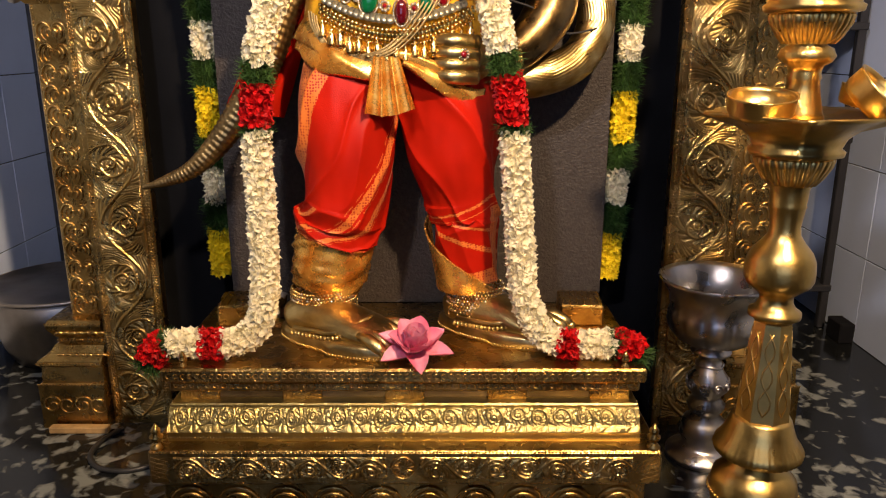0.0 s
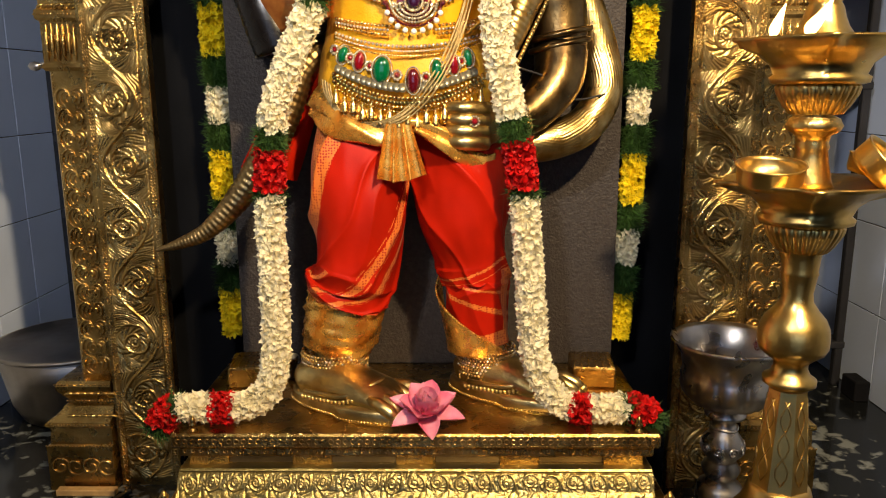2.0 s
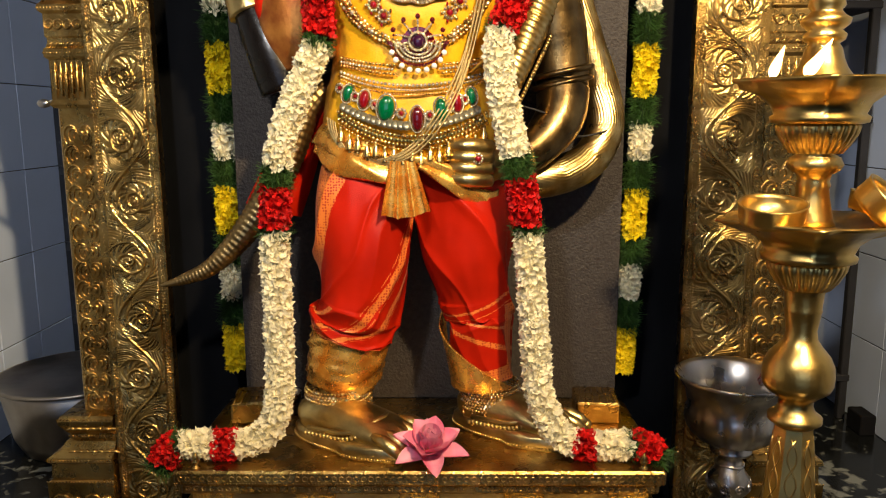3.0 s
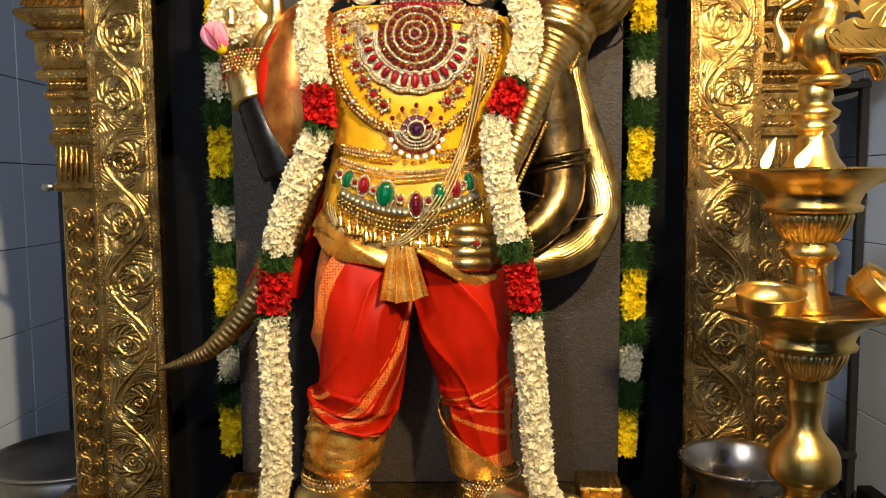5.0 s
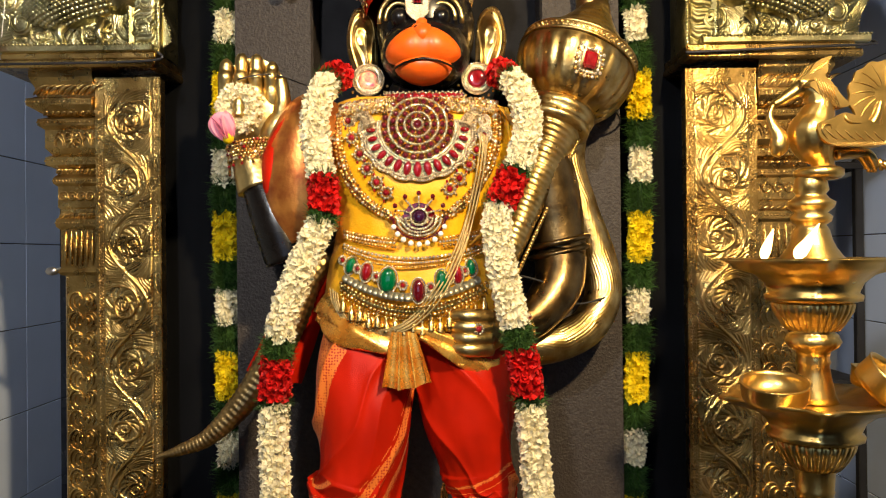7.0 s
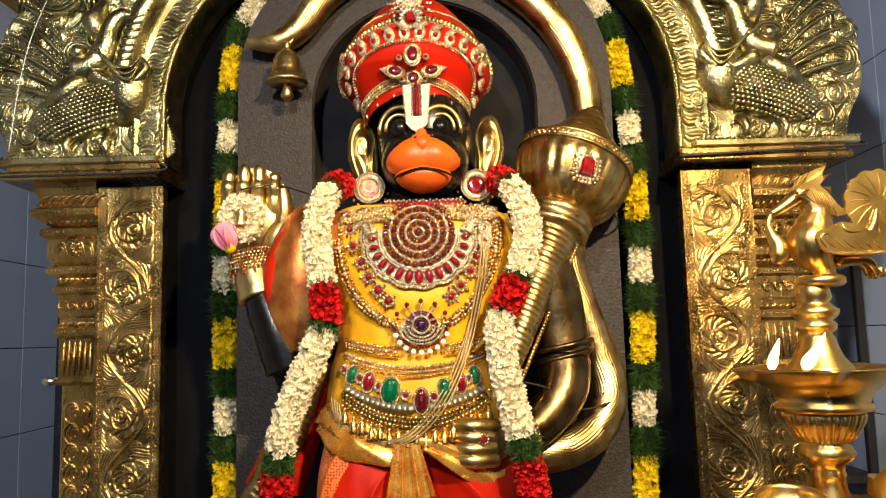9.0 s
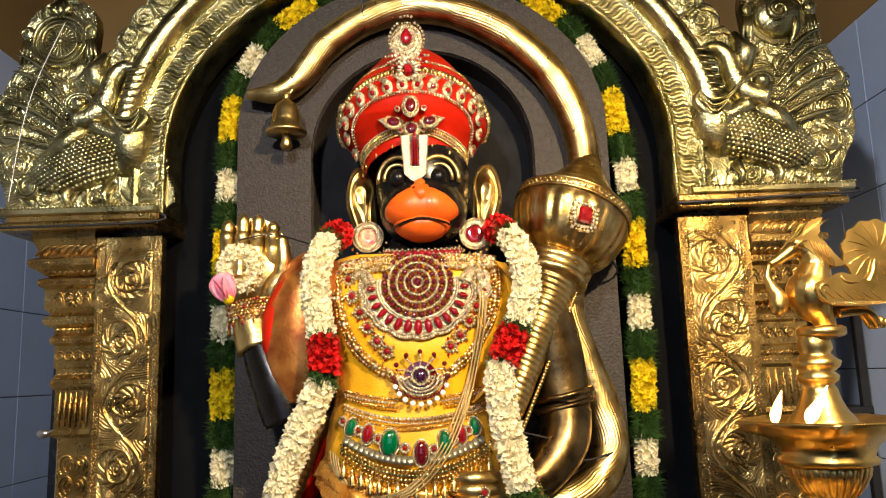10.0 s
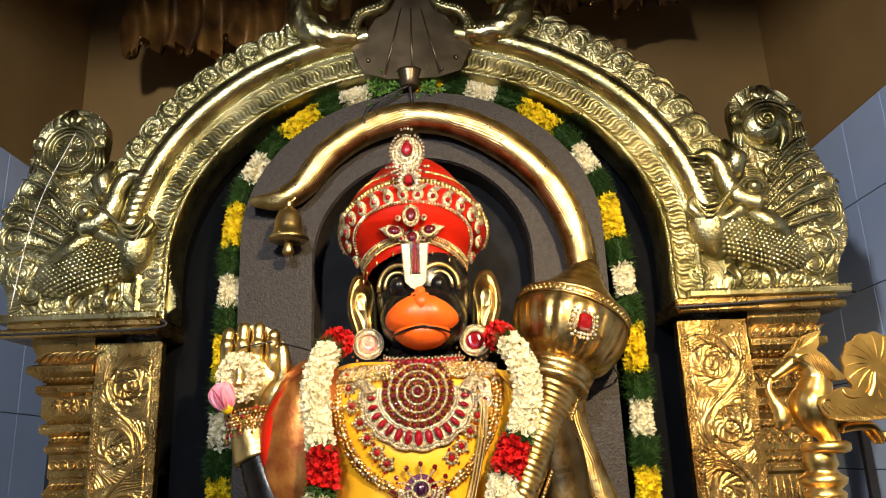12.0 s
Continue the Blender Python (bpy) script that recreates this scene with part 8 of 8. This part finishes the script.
lotus((-0.428, 1.412, 1.198), 0.058, (12, -22, 0), True, "closed pink lotus bud tied to the raised palm")

# ---- bell on the tail's tip, cup and leaves on the slab's top ----
bt = thing("bell", (-0.352, 1.545, 1.60), "small brass bell hanging from the tail tip", "bell")
g = Geo()
BX, BY = -0.352, 1.545
g.lathe([(0.043, 1.575), (0.045, 1.578), (0.041, 1.584), (0.035, 1.590), (0.031, 1.606), (0.029, 1.626), (0.022, 1.642), (0.010, 1.650), (0.008, 1.656), (0.011, 1.662), (0.006, 1.668), (0.004, 1.672)], (BX, BY, 0), 40)
part("bell_body", g, GOLD, bt)
g = Geo()
g.tube([(BX, BY, 1.59), (BX, BY, 1.562), (BX, BY, 1.548), (BX, BY, 1.540)], [0.006, 0.010, 0.014, 0.008], 14)
part("clapper", g, GOLD, bt)
g = Geo()
g.tube([(BX + 0.014 * math.cos(a), BY, 1.680 + 0.016 * math.sin(a)) for a in [i * 0.4488 for i in range(15)]], 0.004, 8)
part("loop", g, GOLD, bt)

g = Geo()
g.lathe([(0.018, 1.956), (0.022, 1.958), (0.024, 1.975), (0.029, 1.992), (0.031, 1.998), (0.028, 1.998), (0.022, 1.975), (0.002, 1.972)], (-0.078, 1.585, 0), 36, 0, lambda h, w: 1 + 0.04 * abs(math.sin(8 * w)))
tagged(part("metal_cup", g, DARK_METAL), "small fluted dark metal cup tied above the slab", "cup")
g = Geo()
rnd = random.Random(31)
for c0, spread in (((-0.135, 1.60, 1.972), 0.030), ((-0.155, 1.60, 1.962), 0.026), ((-0.035, 1.60, 1.990), 0.024), ((-0.03, 1.60, 1.965), 0.024), ((-0.11, 1.60, 1.985), 0.02)):
    for k in range(80):
        p = Vector(c0) + Vector((rnd.gauss(0, spread * 0.5), rnd.gauss(0, 0.010), rnd.gauss(0, spread * 0.5)))
        flower(g, p, (rnd.gauss(0, 1), -1, rnd.gauss(0, 1)), 0.0085, 3, rnd, 0, 0.3, 0.35)
tagged(part("basil_leaves", g, FRESH, None, "", "stuff"), "fresh green basil sprigs beside the cup", "leaves", kind="stuff")


# ---- cords and cables ----
def cord(name, pts, r, material, label, category="cord"):
    g = Geo()
    g.tube(smooth_path(pts, 8), r, 8)
    return tagged(part(name, g, material), label, category)


cord("tie_string", [(-0.18, 1.592, 1.90), (-0.14, 1.57, 1.925), (-0.085, 1.575, 1.955), (-0.078, 1.575, 1.960)], 0.0022, BLACK_RUBBER, "black cord tied to the metal cup")
cord("tie_string", [(-0.182, 1.525, 1.842), (-0.178, 1.525, 1.87), (-0.172, 1.56, 1.90), (-0.10, 1.575, 1.945)], 0.0022, BLACK_RUBBER, "black cord tied round the tail")
cord("tie_string", [(-0.078, 1.580, 1.960), (-0.074, 1.592, 1.93), (-0.076, 1.585, 1.905)], 0.004, BLACK_RUBBER, "black cord hanging under the cup")
cord("tie_string", [(-0.42, 1.435, 1.325), (-0.36, 1.44, 1.335), (-0.31, 1.50, 1.33), (-0.26, 1.585, 1.32)], 0.0016, BLACK_RUBBER, "thin cord holding the raised palm")
cord("tie_string", [(0.10, 1.40, 0.945), (0.17, 1.425, 0.925), (0.225, 1.45, 0.885), (0.30, 1.49, 0.895), (0.35, 1.598, 0.90)], 0.002, BLACK_RUBBER, "dark cord round the plated forearm")
cord("tie_string", [(0.30, 1.46, 1.285), (0.34, 1.55, 1.262), (0.352, 1.598, 1.258)], 0.002, BLACK_RUBBER, "dark cord holding the mace head")
cord("white_string", [(-0.865, 1.585, 1.872), (-0.905, 1.555, 1.72), (-0.93, 1.55, 1.60), (-0.945, 1.545, 1.445)], 0.0009, PEARL, "white string hanging over the embossed disc emblem")
cord("power_cable", [(-0.74, 1.56, 0.006), (-0.751, 1.544, 0.006), (-0.767, 1.494, 0.006), (-0.762, 1.439, 0.006), (-0.724, 1.395, 0.006), (-0.671, 1.382, 0.006), (-0.622, 1.399, 0.006), (-0.57, 1.44, 0.006)], 0.006, BLACK_RUBBER, "black power cable looped on the marble floor", "cable")
cord("iron_rod", [(0.478, 1.548, 1.395), (0.70, 1.546, 1.402), (0.862, 1.55, 1.408), (0.885, 1.60, 1.43)], 0.0028, DARK_IRON, "thin dark rod tied along the capital", "rod")
cord("iron_rod", [(-0.62, 1.548, 1.412), (-0.64, 1.545, 1.392), (-0.98, 1.55, 1.39), (-1.02, 1.60, 1.40)], 0.0028, DARK_IRON, "thin dark rod tied along the capital", "rod")
g = Geo()
for k in range(5):
    g.ball((-0.985 + 0.006 * math.cos(k * 1.3), 1.54, 1.445 + 0.008 * math.sin(k * 1.3)), 0.008, 8, 6)
tagged(part("red_flower", g, RED_PETAL), "tiny red flower stuck on the capital", "flower")
g = Geo()
g.ball((-0.888, 1.63, 0.955), (0.016, 0.008, 0.010), 6, 4)
g.tube([(-0.85, 1.63, 0.965), (-0.88, 1.63, 0.958)], 0.003, 6)
tagged(part("foil_knot", g, STEEL), "crumpled foil knot tied to the pillar", "foil")

# ---- shelf rack with vessels by the wall ----
rk = thing("shelf_rack", (1.05, 2.2, 0), "dark iron shelf rack standing by the wall", "rack")
for x in (0.80, 1.19):
    for y in (2.22, 2.45):
        g = Geo()
        g.box(x - 0.012, x + 0.012, y - 0.012, y + 0.012, 0.0, 1.25)
        part("post", g, DARK_IRON, rk)
for z in (0.12, 0.58, 0.90, 1.22):
    g = Geo()
    g.box(0.785, 1.205, 2.205, 2.465, z, z + 0.022)
    part("shelf", g, DARK_IRON, rk)
for x, y, z, r, h, m in ((1.05, 2.29, 0.602, 0.045, 0.13, STEEL), (0.95, 2.30, 0.602, 0.05, 0.10, STEEL_OLD), (1.02, 2.3, 0.922, 0.06, 0.09, COPPER), (0.90, 2.31, 0.142, 0.09, 0.22, STEEL_OLD)):
    g = Geo()
    g.lathe([(r * 0.85, z), (r * 0.95, z + 0.01), (r, z + h * 0.9), (r * 1.06, z + h), (r * 0.97, z + h), (r * 0.9, z + 0.02), (0.002, z + 0.015)], (x, y, 0), 32)
    tagged(part("steel_tumbler", g, m), "metal tumbler standing on the iron rack", "tumbler", "tumblers on the rack")
g = Geo()
g.box(1.18, 1.225, 2.08, 2.16, 0.0, 0.06)
tagged(part("stone_block", g, NICHE), "small dark block at the foot of the wall", "block")

g = Geo()
g.lathe([(0.016, 0.302), (0.019, 0.304), (0.022, 0.345), (0.0235, 0.348), (0.021, 0.348), (0.017, 0.308), (0.002, 0.307)], (-0.355, 1.515, 0.0), 28)
tagged(part("steel_cup", g, STEEL), "small steel cup standing behind the foot", "cup")
g = Geo()
g.box(-0.905, -0.77, 1.545, 1.565, 0.0, 0.016, 0, 0.002)
tagged(part("wood_strip", g, WOOD), "thin raw wood strip under the pillar foot", "wood strip")

# ---- foil canopy above the arch ----
def canopy(x0, x1, z0, y, seed, label):
    th = thing("foil_canopy", ((x0 + x1) / 2, y, z0), label, "canopy", "canopies")

    def skin(u, v):
        x = x0 + (x1 - x0) * u
        return (x + 0.012 * noise3(u * 9, v * 4, seed), y + 0.05 * noise3(u * 14, v * 3, seed) + 0.03 * math.sin(50 * u), z0 + 0.55 * v + 0.03 * noise3(u * 6, v, seed + 3) * (1 - v) + 0.02 * abs(math.sin(9 * u)) * (1 - v))
    g = Geo()
    g.sheet(skin, 90, 24)
    g.sheet(lambda u, v: tuple(a + b for a, b in zip(skin(u, v), (0, 0.012, 0))), 90, 24)
    part("foil_sheet", g, CANOPY, th, "crumpled brown and gold foil")
    # torn gold scraps along the lower edge
    for k in range(14):
        g = Geo()
        u = (k + 0.5) / 14
        def scrap(p, q, u=u, k=k):
            a = skin(min(1.0, u + 0.03 * (p - 0.5)), 0.0)
            return (a[0], a[1] - 0.012 - 0.02 * q * noise3(p * 3, q * 2, k), a[2] + 0.02 - 0.045 * q * (0.6 + 0.5 * noise3(p * 4, k, 3)))
        g.sheet(scrap, 6, 5)
        g.sheet(lambda p, q: tuple(a + b for a, b in zip(scrap(p, q), (0, 0.003, 0))), 6, 5)
        part("gold_scrap", g, BRASS, th)
    return th


canopy(-1.02, -0.28, 2.39, 2.12, 2, "crumpled brown and gold foil canopy under the ceiling")
canopy(0.18, 0.80, 2.50, 2.12, 7, "crumpled brown and gold foil canopy under the ceiling")


# ---- wall tiles ----
def tile_mesh(w, h, t, material):
    g = Geo()
    g.box(-w / 2, w / 2, -t, 0, -h / 2, h / 2, 0, 0.0012)
    return g.mesh("tile", [material])


TILES = tile_mesh(TILE_W - 0.003, TILE_H - 0.003, 0.005, TILE)
# the same tile in its shaded colour, for the back wall
BACK_TILES = tile_mesh(TILE_W - 0.003, TILE_H - 0.003, 0.005, SHADED_TILE)
rnd = random.Random(9)


def lay(wall, origin, along, face, count, mesh=None):
    """Rows of tiles on a wall: origin, the way along it, and the turn that faces the room."""
    for i in range(count):
        for j in range(8):
            o = new("tile", mesh or TILES)
            o.parent = wall
            p = Vector(origin) + Vector(along) * (TILE_W * (i + 0.5)) + Vector((0, 0, TILE_H * (j + 0.5)))
            o.matrix_basis = Matrix.Translation(p) @ Matrix.Rotation(radians(face + rnd.uniform(-0.15, 0.15)), 4, "Z")


lay(wall_left, (X_LEFT, Y_BACK - 10 * TILE_W, 0), (0, 1, 0), 90, 10)
lay(wall_right, (X_RIGHT, Y_BACK - 10 * TILE_W, 0), (0, 1, 0), -90, 10)
lay(wall_back, (X_LEFT, Y_BACK, 0), (1, 0, 0), 0, 12, BACK_TILES)
